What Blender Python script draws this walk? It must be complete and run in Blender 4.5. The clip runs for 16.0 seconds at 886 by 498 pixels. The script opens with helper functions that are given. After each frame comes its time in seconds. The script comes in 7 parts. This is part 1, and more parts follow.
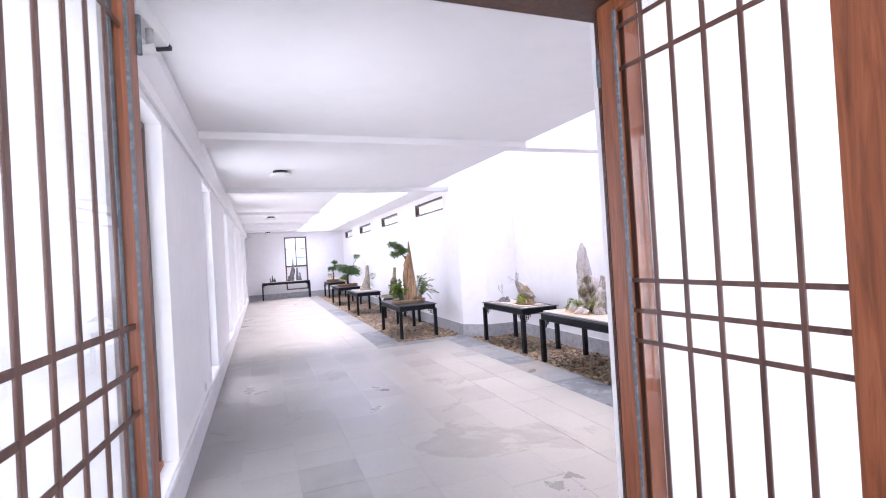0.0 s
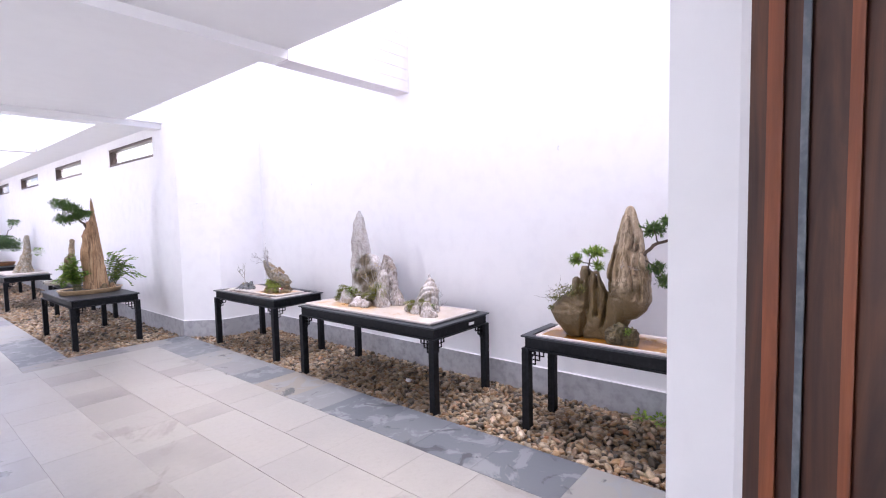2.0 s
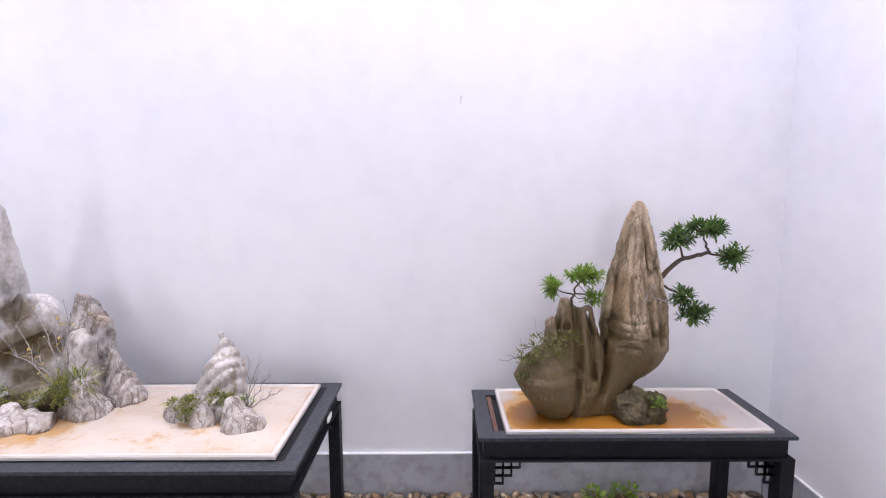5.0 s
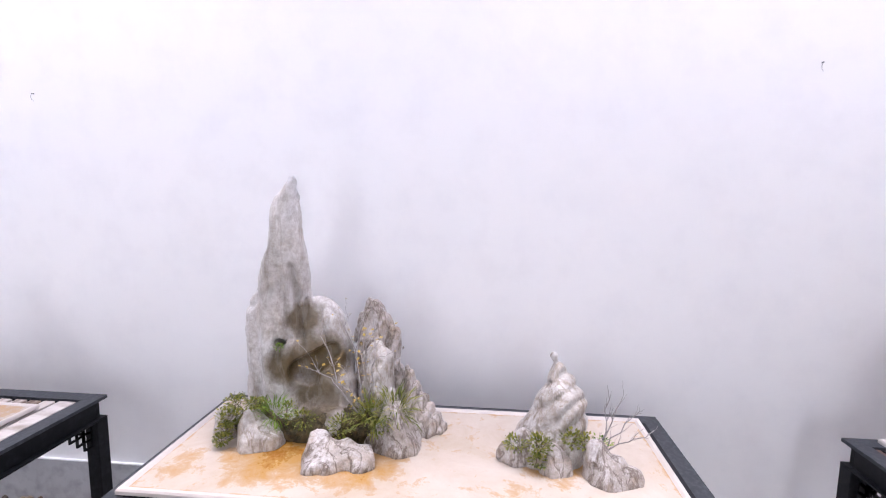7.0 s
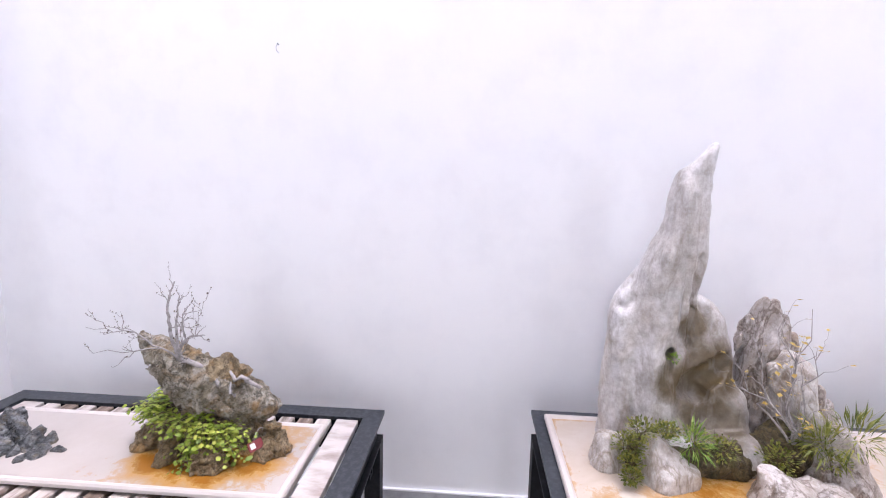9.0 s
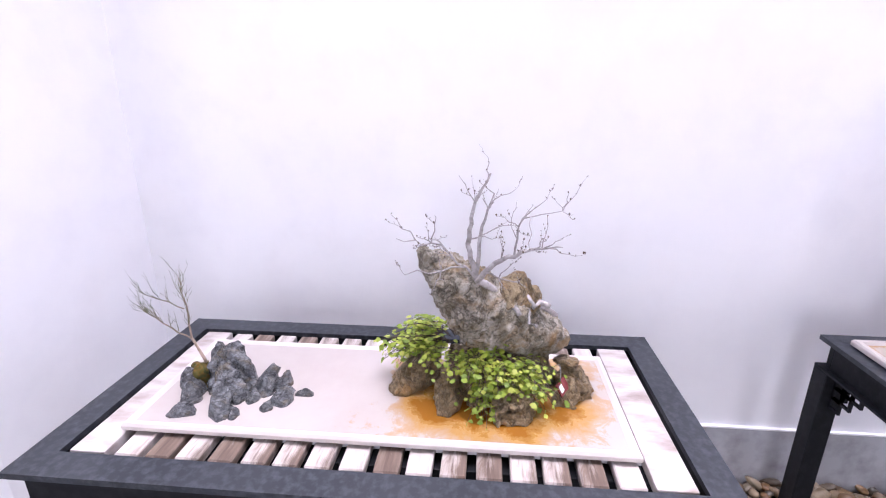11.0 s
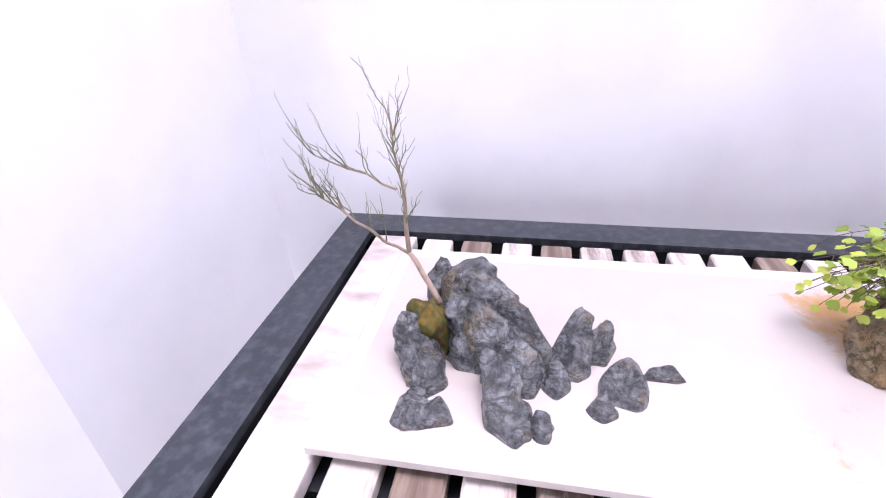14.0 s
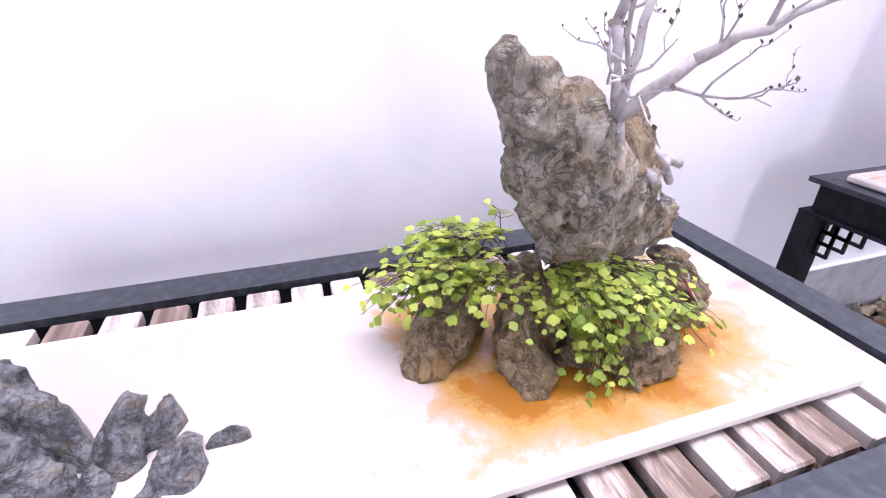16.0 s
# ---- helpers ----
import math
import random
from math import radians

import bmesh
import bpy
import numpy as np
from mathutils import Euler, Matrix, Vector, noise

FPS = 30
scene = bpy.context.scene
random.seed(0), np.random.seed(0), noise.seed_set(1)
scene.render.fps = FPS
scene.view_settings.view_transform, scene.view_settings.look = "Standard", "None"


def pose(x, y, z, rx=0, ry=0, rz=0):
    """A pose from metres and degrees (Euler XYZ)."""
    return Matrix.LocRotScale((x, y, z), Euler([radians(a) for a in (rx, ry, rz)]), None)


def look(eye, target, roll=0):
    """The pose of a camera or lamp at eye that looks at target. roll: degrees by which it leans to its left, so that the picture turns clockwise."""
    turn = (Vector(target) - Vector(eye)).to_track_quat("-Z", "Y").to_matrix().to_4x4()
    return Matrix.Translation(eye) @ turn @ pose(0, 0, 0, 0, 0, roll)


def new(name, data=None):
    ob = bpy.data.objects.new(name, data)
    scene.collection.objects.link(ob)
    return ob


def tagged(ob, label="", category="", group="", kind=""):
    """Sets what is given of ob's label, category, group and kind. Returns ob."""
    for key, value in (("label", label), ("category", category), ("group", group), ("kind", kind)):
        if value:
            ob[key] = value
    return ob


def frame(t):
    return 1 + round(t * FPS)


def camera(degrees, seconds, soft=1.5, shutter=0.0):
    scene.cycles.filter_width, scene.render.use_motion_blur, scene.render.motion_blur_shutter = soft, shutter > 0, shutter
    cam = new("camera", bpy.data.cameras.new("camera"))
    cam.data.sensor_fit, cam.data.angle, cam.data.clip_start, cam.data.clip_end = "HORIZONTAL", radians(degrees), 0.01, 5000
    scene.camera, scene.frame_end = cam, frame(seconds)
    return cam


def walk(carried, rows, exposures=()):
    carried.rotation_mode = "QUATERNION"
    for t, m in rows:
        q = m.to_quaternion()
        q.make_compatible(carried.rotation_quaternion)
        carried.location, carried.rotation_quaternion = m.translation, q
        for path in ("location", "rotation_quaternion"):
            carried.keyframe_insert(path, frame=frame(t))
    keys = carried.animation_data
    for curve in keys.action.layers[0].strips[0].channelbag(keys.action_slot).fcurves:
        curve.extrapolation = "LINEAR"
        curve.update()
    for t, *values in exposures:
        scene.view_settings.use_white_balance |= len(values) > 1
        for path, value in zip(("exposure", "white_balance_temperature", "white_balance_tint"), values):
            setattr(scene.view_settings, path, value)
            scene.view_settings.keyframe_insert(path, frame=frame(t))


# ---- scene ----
cam = camera(85.8, 16.0, 1.1)
PATH = [
    (0, (-0.032, -0.068, 1.631), (0.682, 1.8, 1.647), -3.4),
    (0.5, (0.133, 0.378, 1.6), (0.577, 2.328, 1.566), -1.7),
    (1, (0.363, 0.779, 1.604), (0.896, 2.706, 1.564), -1.8),
    (1.5, (0.664, 1.189, 1.608), (1.573, 2.969, 1.537), -1.8),
    (2, (0.849, 1.618, 1.568), (2.39, 2.887, 1.435), -1.3),
    (2.5, (0.999, 1.993, 1.581), (2.839, 2.744, 1.358), -0.7),
    (3, (1.29, 2.319, 1.55), (3.236, 2.726, 1.33), -1.3),
    (5.5, (2.168, 3.827, 1.653), (4.155, 3.814, 1.423), -0.0),
    (6, (2.231, 4.13, 1.646), (4.216, 4.136, 1.402), 0.2),
    (6.5, (2.378, 4.447, 1.643), (4.355, 4.572, 1.371), 0.6),
    (7, (2.485, 4.759, 1.61), (4.462, 4.94, 1.368), 0.7),
    (7.5, (2.527, 5.162, 1.644), (4.503, 5.323, 1.381), 0.8),
    (8, (2.572, 5.459, 1.595), (4.551, 5.621, 1.354), 0.7),
    (8.5, (2.675, 5.815, 1.583), (4.653, 5.97, 1.336), 0.9),
    (9, (2.73, 6.117, 1.532), (4.706, 6.25, 1.251), 1.4),
    (11.5, (3.103, 7.095, 1.36), (4.959, 7.323, 0.651), -1.1),
    (12, (3.166, 7.247, 1.33), (4.981, 7.535, 0.54), -1.9),
    (12.5, (3.251, 7.297, 1.312), (5.035, 7.602, 0.46), -1.4),
    (13, (3.377, 7.37, 1.262), (5.128, 7.736, 0.366), -2.3),
    (13.5, (3.495, 7.473, 1.161), (5.222, 7.854, 0.227), -2.5),
    (14, (3.557, 7.491, 1.1), (5.251, 7.845, 0.098), -2.6),
    (14.5, (3.582, 7.455, 1.1), (5.281, 7.669, 0.067), -1.1),
    (15, (3.591, 7.376, 1.107), (5.298, 7.294, 0.068), 0.1),
    (15.5, (3.588, 7.283, 1.113), (5.27, 6.909, 0.098), 0.2),
    (16, (3.574, 7.238, 1.123), (5.243, 6.674, 0.176), 0.6),
]
walk(cam, [(t, look(eye, target, roll)) for t, eye, target, roll in PATH], exposures=[(0, 2.68, 5850, 21), (1.2, 2.65, 5850, 21), (2.3, 2.42, 5900, 21), (3.0, 2.30, 5900, 19), (5.5, 2.35, 6000, 18), (9, 2.45, 6000, 18), (11.5, 2.70, 5850, 24), (12.5, 2.78, 5850, 24), (16, 3.00, 5800, 26)])

# ------------------------------------------------------------------ world, sun, large lights
world = bpy.data.worlds.new("overcast_sky")
scene.world = world
world.use_nodes = True
wn = world.node_tree.nodes
wl = world.node_tree.links
sky = wn.new("ShaderNodeTexSky")
sky.sky_type = "NISHITA"
sky.sun_disc = False
sky.sun_elevation = radians(62)
sky.sun_rotation = radians(75)
sky.air_density, sky.dust_density, sky.ozone_density = 1.0, 8.0, 0.3
wn["Background"].inputs["Strength"].default_value = 0.15
wl.new(sky.outputs[0], wn["Background"].inputs["Color"])

sun = new("sun", bpy.data.lights.new("sun", "SUN"))
sun.data.energy = 1.5
sun.data.angle = radians(60)
sun.data.color = (1.0, 0.96, 0.92)
sun.matrix_world = look((6, 2, 12), (2.6, 4, 0))


# ------------------------------------------------------------------ materials
def mat(name):
    m = bpy.data.materials.new(name)
    m.use_nodes = True
    nt = m.node_tree
    return m, nt, nt.nodes["Principled BSDF"]


def node(nt, kind, **props):
    n = nt.nodes.new(kind)
    for k, v in props.items():
        if k in n.inputs:
            n.inputs[k].default_value = v
    return n


def coords(nt, scale=(1, 1, 1)):
    tc = nt.nodes.new("ShaderNodeTexCoord")
    mp = nt.nodes.new("ShaderNodeMapping")
    mp.inputs["Scale"].default_value = scale
    nt.links.new(tc.outputs["Object"], mp.inputs["Vector"])
    return mp.outputs["Vector"]


def wcoords(nt, scale=(1, 1, 1)):
    geo = nt.nodes.new("ShaderNodeNewGeometry")
    mp = nt.nodes.new("ShaderNodeMapping")
    mp.inputs["Scale"].default_value = scale
    nt.links.new(geo.outputs["Position"], mp.inputs["Vector"])
    return mp.outputs["Vector"]


def noise_tex(nt, vec, scale, detail=5.0, rough=0.55, dist=0.0):
    n = node(nt, "ShaderNodeTexNoise", Scale=scale, Detail=detail, Roughness=rough, Distortion=dist)
    nt.links.new(vec, n.inputs["Vector"])
    return n.outputs["Fac"]


def ramp(nt, fac, stops):
    r = nt.nodes.new("ShaderNodeValToRGB")
    e = r.color_ramp.elements
    while len(e) < len(stops):
        e.new(0.5)
    for el, (p, c) in zip(e, stops):
        el.position = p
        el.color = (*c, 1) if len(c) == 3 else c
    nt.links.new(fac, r.inputs["Fac"])
    return r.outputs["Color"]


def mix(nt, fac, a, b, blend="MIX"):
    m = nt.nodes.new("ShaderNodeMix")
    m.data_type = "RGBA"
    m.blend_type = blend
    for sock, val in ((m.inputs["Factor"], fac), (m.inputs["A"], a), (m.inputs["B"], b)):
        if isinstance(val, (int, float)):
            sock.default_value = val
        elif isinstance(val, tuple):
            sock.default_value = (*val, 1) if len(val) == 3 else val
        else:
            nt.links.new(val, sock)
    return m.outputs["Result"]


def bump(nt, bsdf, height, strength=0.3, distance=0.01):
    b = node(nt, "ShaderNodeBump", Strength=strength, Distance=distance)
    nt.links.new(height, b.inputs["Height"])
    nt.links.new(b.outputs["Normal"], bsdf.inputs["Normal"])
    return b


def two_scale(name, c1, c2, c3, s1, s2, rough=0.6, bump_s=60, bump_k=0.2, dist=0.002, scale=(1, 1, 1), spec=0.4):
    """Colour from a broad mottle between c1 and c2 and a finer one towards c3."""
    m, nt, b = mat(name)
    v = coords(nt, scale)
    base = mix(nt, ramp(nt, noise_tex(nt, v, s1), [(0.35, (0, 0, 0)), (0.65, (1, 1, 1))]), c1, c2)
    fine = ramp(nt, noise_tex(nt, v, s2, 8), [(0.45, (0, 0, 0)), (0.75, (1, 1, 1))])
    nt.links.new(mix(nt, fine, base, c3), b.inputs["Base Color"])
    b.inputs["Roughness"].default_value = rough
    b.inputs["Specular IOR Level"].default_value = spec
    bump(nt, b, noise_tex(nt, v, bump_s, 6), bump_k, dist)
    return m


WHITE = two_scale("white_wall_paint", (0.80, 0.79, 0.80), (0.78, 0.77, 0.78), (0.75, 0.74, 0.755), 0.9, 7, 0.75, 90, 0.08, 0.002)
CEIL = two_scale("ceiling_paint", (0.79, 0.785, 0.79), (0.77, 0.765, 0.77), (0.76, 0.755, 0.76), 0.7, 5, 0.85, 120, 0.06, 0.002)
SKIRT = two_scale("grey_skirting_paint", (0.40, 0.40, 0.42), (0.35, 0.35, 0.37), (0.25, 0.25, 0.26), 3, 14, 0.6, 50, 0.15)
SKIRT_L = two_scale("pale_skirting_paint", (0.66, 0.65, 0.67), (0.62, 0.61, 0.63), (0.58, 0.57, 0.58), 3, 14, 0.6, 50, 0.1)
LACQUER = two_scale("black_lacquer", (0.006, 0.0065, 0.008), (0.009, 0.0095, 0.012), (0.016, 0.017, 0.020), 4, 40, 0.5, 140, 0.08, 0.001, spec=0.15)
# for the table tops, greyer and smoother than on aprons and legs
LACQUER_TOP = two_scale("greyer_black_lacquer", (0.020, 0.023, 0.029), (0.030, 0.034, 0.041), (0.06, 0.065, 0.075), 5, 55, 0.42, 160, 0.12, 0.001, spec=0.28)
TILEFACE = two_scale("pink_white_cladding_tile", (0.76, 0.72, 0.73), (0.72, 0.69, 0.70), (0.7, 0.66, 0.67), 2, 12, 0.5, 60, 0.1)
PLASTIC_W = two_scale("white_plastic", (0.72, 0.72, 0.71), (0.7, 0.7, 0.69), (0.66, 0.66, 0.65), 6, 30, 0.4, 60, 0.03)
PLASTIC_B = two_scale("black_plastic", (0.015, 0.015, 0.016), (0.02, 0.02, 0.02), (0.03, 0.03, 0.03), 6, 30, 0.4, 60, 0.03)
METAL = two_scale("galvanised_bracket", (0.45, 0.45, 0.44), (0.4, 0.4, 0.4), (0.3, 0.3, 0.3), 8, 40, 0.45, 60, 0.05)
GASKET = two_scale("grey_blue_metal_edge", (0.08, 0.10, 0.115), (0.11, 0.13, 0.145), (0.20, 0.22, 0.23), 6, 60, 0.45, 80, 0.1)
SOIL = two_scale("damp_soil", (0.06, 0.05, 0.04), (0.08, 0.065, 0.05), (0.03, 0.025, 0.02), 8, 60, 0.95, 90, 0.5, 0.01)


def wood(name, dark, mid, light, scale=(30, 30, 2.2), rough=0.42):
    m, nt, b = mat(name)
    v = coords(nt, scale)
    g = noise_tex(nt, v, 1.0, 7, 0.6, 1.2)
    col = ramp(nt, g, [(0.3, dark), (0.5, mid), (0.72, light)])
    fine = noise_tex(nt, coords(nt, (scale[0] * 5, scale[1] * 5, scale[2] * 2)), 1.0, 4)
    col = mix(nt, ramp(nt, fine, [(0.5, (0, 0, 0)), (0.8, (0.5, 0.5, 0.5))]), col, dark)
    nt.links.new(col, b.inputs["Base Color"])
    b.inputs["Roughness"].default_value = rough
    bump(nt, b, fine, 0.08, 0.001)
    return m


DOORWOOD = wood("red_brown_door_wood", (0.12, 0.034, 0.013), (0.23, 0.068, 0.024), (0.33, 0.11, 0.04))
DOORWOOD_D = wood("dark_brown_door_wood", (0.03, 0.012, 0.008), (0.07, 0.028, 0.016), (0.13, 0.05, 0.022))
FRAMEWOOD = wood("brown_window_wood", (0.03, 0.018, 0.014), (0.06, 0.034, 0.025), (0.10, 0.06, 0.045))
LATTICE = wood("lattice_bar_wood", (0.05, 0.02, 0.014), (0.10, 0.045, 0.03), (0.14, 0.07, 0.05))


def glass(name, tint=(1, 1, 1), rough=0.0):
    m, nt, b = mat(name)
    b.inputs["Base Color"].default_value = (*tint, 1)
    b.inputs["Roughness"].default_value = rough
    b.inputs["Transmission Weight"].default_value = 1.0
    b.inputs["IOR"].default_value = 1.45
    return m


GLASS = glass("clear_glass", (0.94, 0.965, 0.97))
# dark tint added to tone down the bright lamps behind the side panes
DIMMED_GLASS = glass("lamp_dimming_glass", (0.235, 0.257, 0.262))


def slab_material():
    m, nt, b = mat("grey_paving_stone")
    v = wcoords(nt)
    info = nt.nodes.new("ShaderNodeObjectInfo")
    geo = nt.nodes.new("ShaderNodeNewGeometry")
    rnd = nt.nodes.new("ShaderNodeMath")
    rnd.operation = "FRACT"
    add = nt.nodes.new("ShaderNodeMath")
    add.operation = "ADD"
    nt.links.new(info.outputs["Random"], add.inputs[0])
    nt.links.new(geo.outputs["Random Per Island"], add.inputs[1])
    nt.links.new(add.outputs[0], rnd.inputs[0])
    tone = ramp(nt, rnd.outputs[0], [(0.0, (0.225, 0.22, 0.212)), (0.4, (0.24, 0.234, 0.224)), (0.80, (0.255, 0.248, 0.236)), (0.86, (0.215, 0.209, 0.20)), (0.94, (0.20, 0.193, 0.183)), (0.985, (0.165, 0.16, 0.153))])
    big = noise_tex(nt, v, 1.3, 6, 0.6)
    col = mix(nt, ramp(nt, big, [(0.4, (0, 0, 0)), (0.62, (0.75, 0.75, 0.75))]), tone, (0.285, 0.274, 0.256))
    fine = noise_tex(nt, v, 26, 8, 0.65)
    col = mix(nt, ramp(nt, fine, [(0.5, (0, 0, 0)), (0.8, (0.55, 0.55, 0.55))]), col, (0.20, 0.195, 0.183))
    damp = noise_tex(nt, v, 0.85, 9, 0.62, 0.9)
    col = mix(nt, ramp(nt, damp, [(0.58, (0, 0, 0)), (0.615, (0.6, 0.6, 0.6)), (0.68, (0.35, 0.35, 0.35))]), col, (0.165, 0.155, 0.142))
    nt.links.new(col, b.inputs["Base Color"])
    r = ramp(nt, big, [(0.3, (0.26, 0.26, 0.26)), (0.7, (0.48, 0.48, 0.48))])
    nt.links.new(r, b.inputs["Roughness"])
    bump(nt, b, noise_tex(nt, v, 40, 8, 0.7), 0.25, 0.004)
    return m


def slate_material():
    m, nt, b = mat("blue_grey_slate")
    v = wcoords(nt)
    info = nt.nodes.new("ShaderNodeObjectInfo")
    tone = ramp(nt, info.outputs["Random"], [(0.0, (0.085, 0.095, 0.11)), (0.4, (0.125, 0.135, 0.148)), (0.6, (0.17, 0.172, 0.174)), (0.8, (0.215, 0.21, 0.20)), (1.0, (0.19, 0.17, 0.145))])
    big = noise_tex(nt, v, 5, 8, 0.6, 0.8)
    col = mix(nt, ramp(nt, big, [(0.52, (0, 0, 0)), (0.58, (0.8, 0.8, 0.8))]), tone, (0.19, 0.20, 0.21))
    dark = noise_tex(nt, v, 3.1, 7, 0.6, 1.5)
    col = mix(nt, ramp(nt, dark, [(0.60, (0, 0, 0)), (0.66, (0.9, 0.9, 0.9))]), col, (0.03, 0.034, 0.042))
    nt.links.new(col, b.inputs["Base Color"])
    b.inputs["Roughness"].default_value = 0.45
    bump(nt, b, big, 0.3, 0.006)
    return m


SLAB = slab_material()
SLATE = slate_material()


# ------------------------------------------------------------------ building helpers
def finish(bm, name, material, smooth=False):
    me = bpy.data.meshes.new(name)
    bm.normal_update()
    bm.to_mesh(me)
    bm.free()
    me.materials.append(material)
    if smooth:
        me.polygons.foreach_set("use_smooth", [True] * len(me.polygons))
    return me


def thing(name, loc=(0, 0, 0), rz=0.0, label="", category="", group=""):
    ob = new(name)
    ob.empty_display_size = 0.1
    ob.matrix_basis = pose(*loc, 0, 0, rz)
    return tagged(ob, label, category, group)


def part(name, bm, material, parent=None, label="", smooth=False, loc=None):
    ob = new(name, finish(bm, name, material, smooth) if isinstance(bm, bmesh.types.BMesh) else bm)
    if not ob.data.materials:
        ob.data.materials.append(material)
    if parent is not None:
        ob.parent = parent
    if loc is not None:
        ob.location = loc
    if label:
        tagged(ob, label)
    return ob


def structure(name, bm, material, label="", category="", smooth=False):
    ob = new(name, finish(bm, name, material, smooth))
    return tagged(ob, label, category, "", "structure")


def box(bm, x0, x1, y0, y1, z0, z1):
    v = [bm.verts.new(p) for p in ((x0, y0, z0), (x1, y0, z0), (x1, y1, z0), (x0, y1, z0), (x0, y0, z1), (x1, y0, z1), (x1, y1, z1), (x0, y1, z1))]
    for f in ((3, 2, 1, 0), (4, 5, 6, 7), (0, 1, 5, 4), (1, 2, 6, 5), (2, 3, 7, 6), (3, 0, 4, 7)):
        bm.faces.new([v[i] for i in f])


def soft_box(x0, x1, y0, y1, z0, z1, r=0.003, seg=2):
    bm = bmesh.new()
    box(bm, x0, x1, y0, y1, z0, z1)
    bmesh.ops.bevel(bm, geom=bm.edges[:], offset=r, segments=seg, affect="EDGES", profile=0.6)
    return bm


def prism(bm, pts, z0, z1):
    lo = [bm.verts.new((x, y, z0)) for x, y in pts]
    hi = [bm.verts.new((x, y, z1)) for x, y in pts]
    n = len(pts)
    bm.faces.new(lo[::-1])
    bm.faces.new(hi)
    for i in range(n):
        bm.faces.new((lo[i], lo[(i + 1) % n], hi[(i + 1) % n], hi[i]))


def cyl(bm, r0, r1, z0, z1, seg=24, cx=0.0, cy=0.0):
    lo = [bm.verts.new((cx + r0 * math.cos(2 * math.pi * i / seg), cy + r0 * math.sin(2 * math.pi * i / seg), z0)) for i in range(seg)]
    hi = [bm.verts.new((cx + r1 * math.cos(2 * math.pi * i / seg), cy + r1 * math.sin(2 * math.pi * i / seg), z1)) for i in range(seg)]
    bm.faces.new(lo[::-1])
    bm.faces.new(hi)
    for i in range(seg):
        bm.faces.new((lo[i], lo[(i + 1) % seg], hi[(i + 1) % seg], hi[i]))


# ------------------------------------------------------------------ the large structure
XL, XR, XP = -0.655, 4.615, 3.62         # left wall, right wall, face of the second bay's wall
YP, YF = 8.60, 22.7                      # pier corner, far wall
ZC = 2.972                               # ceiling
ROOF = 4.6
GX1, GX2 = 3.62, 2.30                    # edges of the two gravel beds

bm = bmesh.new()
box(bm, -400, 400, -400, 400, -0.30, -0.12)
structure("ground", bm, two_scale("outdoor_ground", (0.30, 0.31, 0.28), (0.26, 0.28, 0.22), (0.20, 0.23, 0.15), 0.5, 6, 0.9, 30, 0.3, 0.01), "pale outdoor ground around the gallery")

# left wall with its deep window openings
LEFT_WINDOWS = [(2.90 + 3.42 * i, 3.85 + 3.42 * i) for i in range(6)]
WZ0, WZ1 = 0.255, 2.675
bm = bmesh.new()
y = 1.83
for wy0, wy1 in LEFT_WINDOWS:
    box(bm, XL - 0.28, XL, y, wy0, -0.12, WZ1)
    box(bm, XL - 0.28, XL, wy0, wy1, -0.12, WZ0)
    y = wy1
box(bm, XL - 0.28, XL, y, YF + 0.25, -0.12, WZ1)
box(bm, XL - 0.28, XL, 1.83, YF + 0.25, WZ1, ROOF)
structure("wall_west", bm, WHITE, "white painted gallery wall with deep window openings", "wall")


def profile_y(pts, y0, y1):
    b2 = bmesh.new()
    prism(b2, pts, y0, y1)
    for v in b2.verts:
        v.co = (v.co.x, v.co.z, v.co.y)
    bmesh.ops.recalc_face_normals(b2, faces=b2.faces)
    return b2


structure("baseboard_west", profile_y([(XL - 0.01, 0), (XL + 0.03, 0), (XL + 0.03, 0.235), (XL + 0.022, 0.25), (XL - 0.01, 0.25)], 1.84, YF), SKIRT_L, "pale grey painted skirting along the window wall", "skirting")
structure("trim_west", profile_y([(XL - 0.01, 2.73), (XL + 0.03, 2.73), (XL + 0.035, 2.80), (XL + 0.11, 2.88), (XL + 0.11, ZC + 0.02), (XL - 0.01, ZC + 0.02)], 1.84, YF), CEIL, "white moulded cornice along the ceiling", "cornice")

# right wall of the first bay, slanting pier, wall of the second bay with its clerestory openings
bm = bmesh.new()
box(bm, XR, XR + 0.25, 1.55, 8.30, -0.12, ROOF)
structure("wall_east_1", bm, WHITE, "tall white painted wall behind the display tables", "wall")
bm = bmesh.new()
prism(bm, [(XP, YP), (3.98, 8.22), (XR, 8.16), (XR, 8.9), (XP, 8.9)], -0.12, ROOF)
structure("pier", bm, WHITE, "white painted return wall beside the gravel bed", "wall")
CLERESTORY = [(9.35, 11.30), (12.92, 14.90), (16.50, 18.50), (20.10, 21.90)]
bm = bmesh.new()
y = 8.9
for a, b in CLERESTORY:
    box(bm, XP, XP + 0.22, y, a, -0.12, ROOF)
    box(bm, XP, XP + 0.22, a, b, -0.12, 2.55)
    box(bm, XP, XP + 0.22, a, b, 2.84, ROOF)
    y = b
box(bm, XP, XP + 0.22, y, YF + 0.25, -0.12, ROOF)
structure("wall_east_2", bm, WHITE, "white painted wall with four small high windows", "wall")

# far wall with a tall window
FWX0, FWX1 = 0.98, 1.96
bm = bmesh.new()
box(bm, XL, FWX0, YF, YF + 0.25, -0.12, ROOF)
box(bm, FWX1, XP, YF, YF + 0.25, -0.12, ROOF)
box(bm, FWX0, FWX1, YF, YF + 0.25, -0.12, 0.36)
box(bm, FWX0, FWX1, YF, YF + 0.25, 2.755, ROOF)
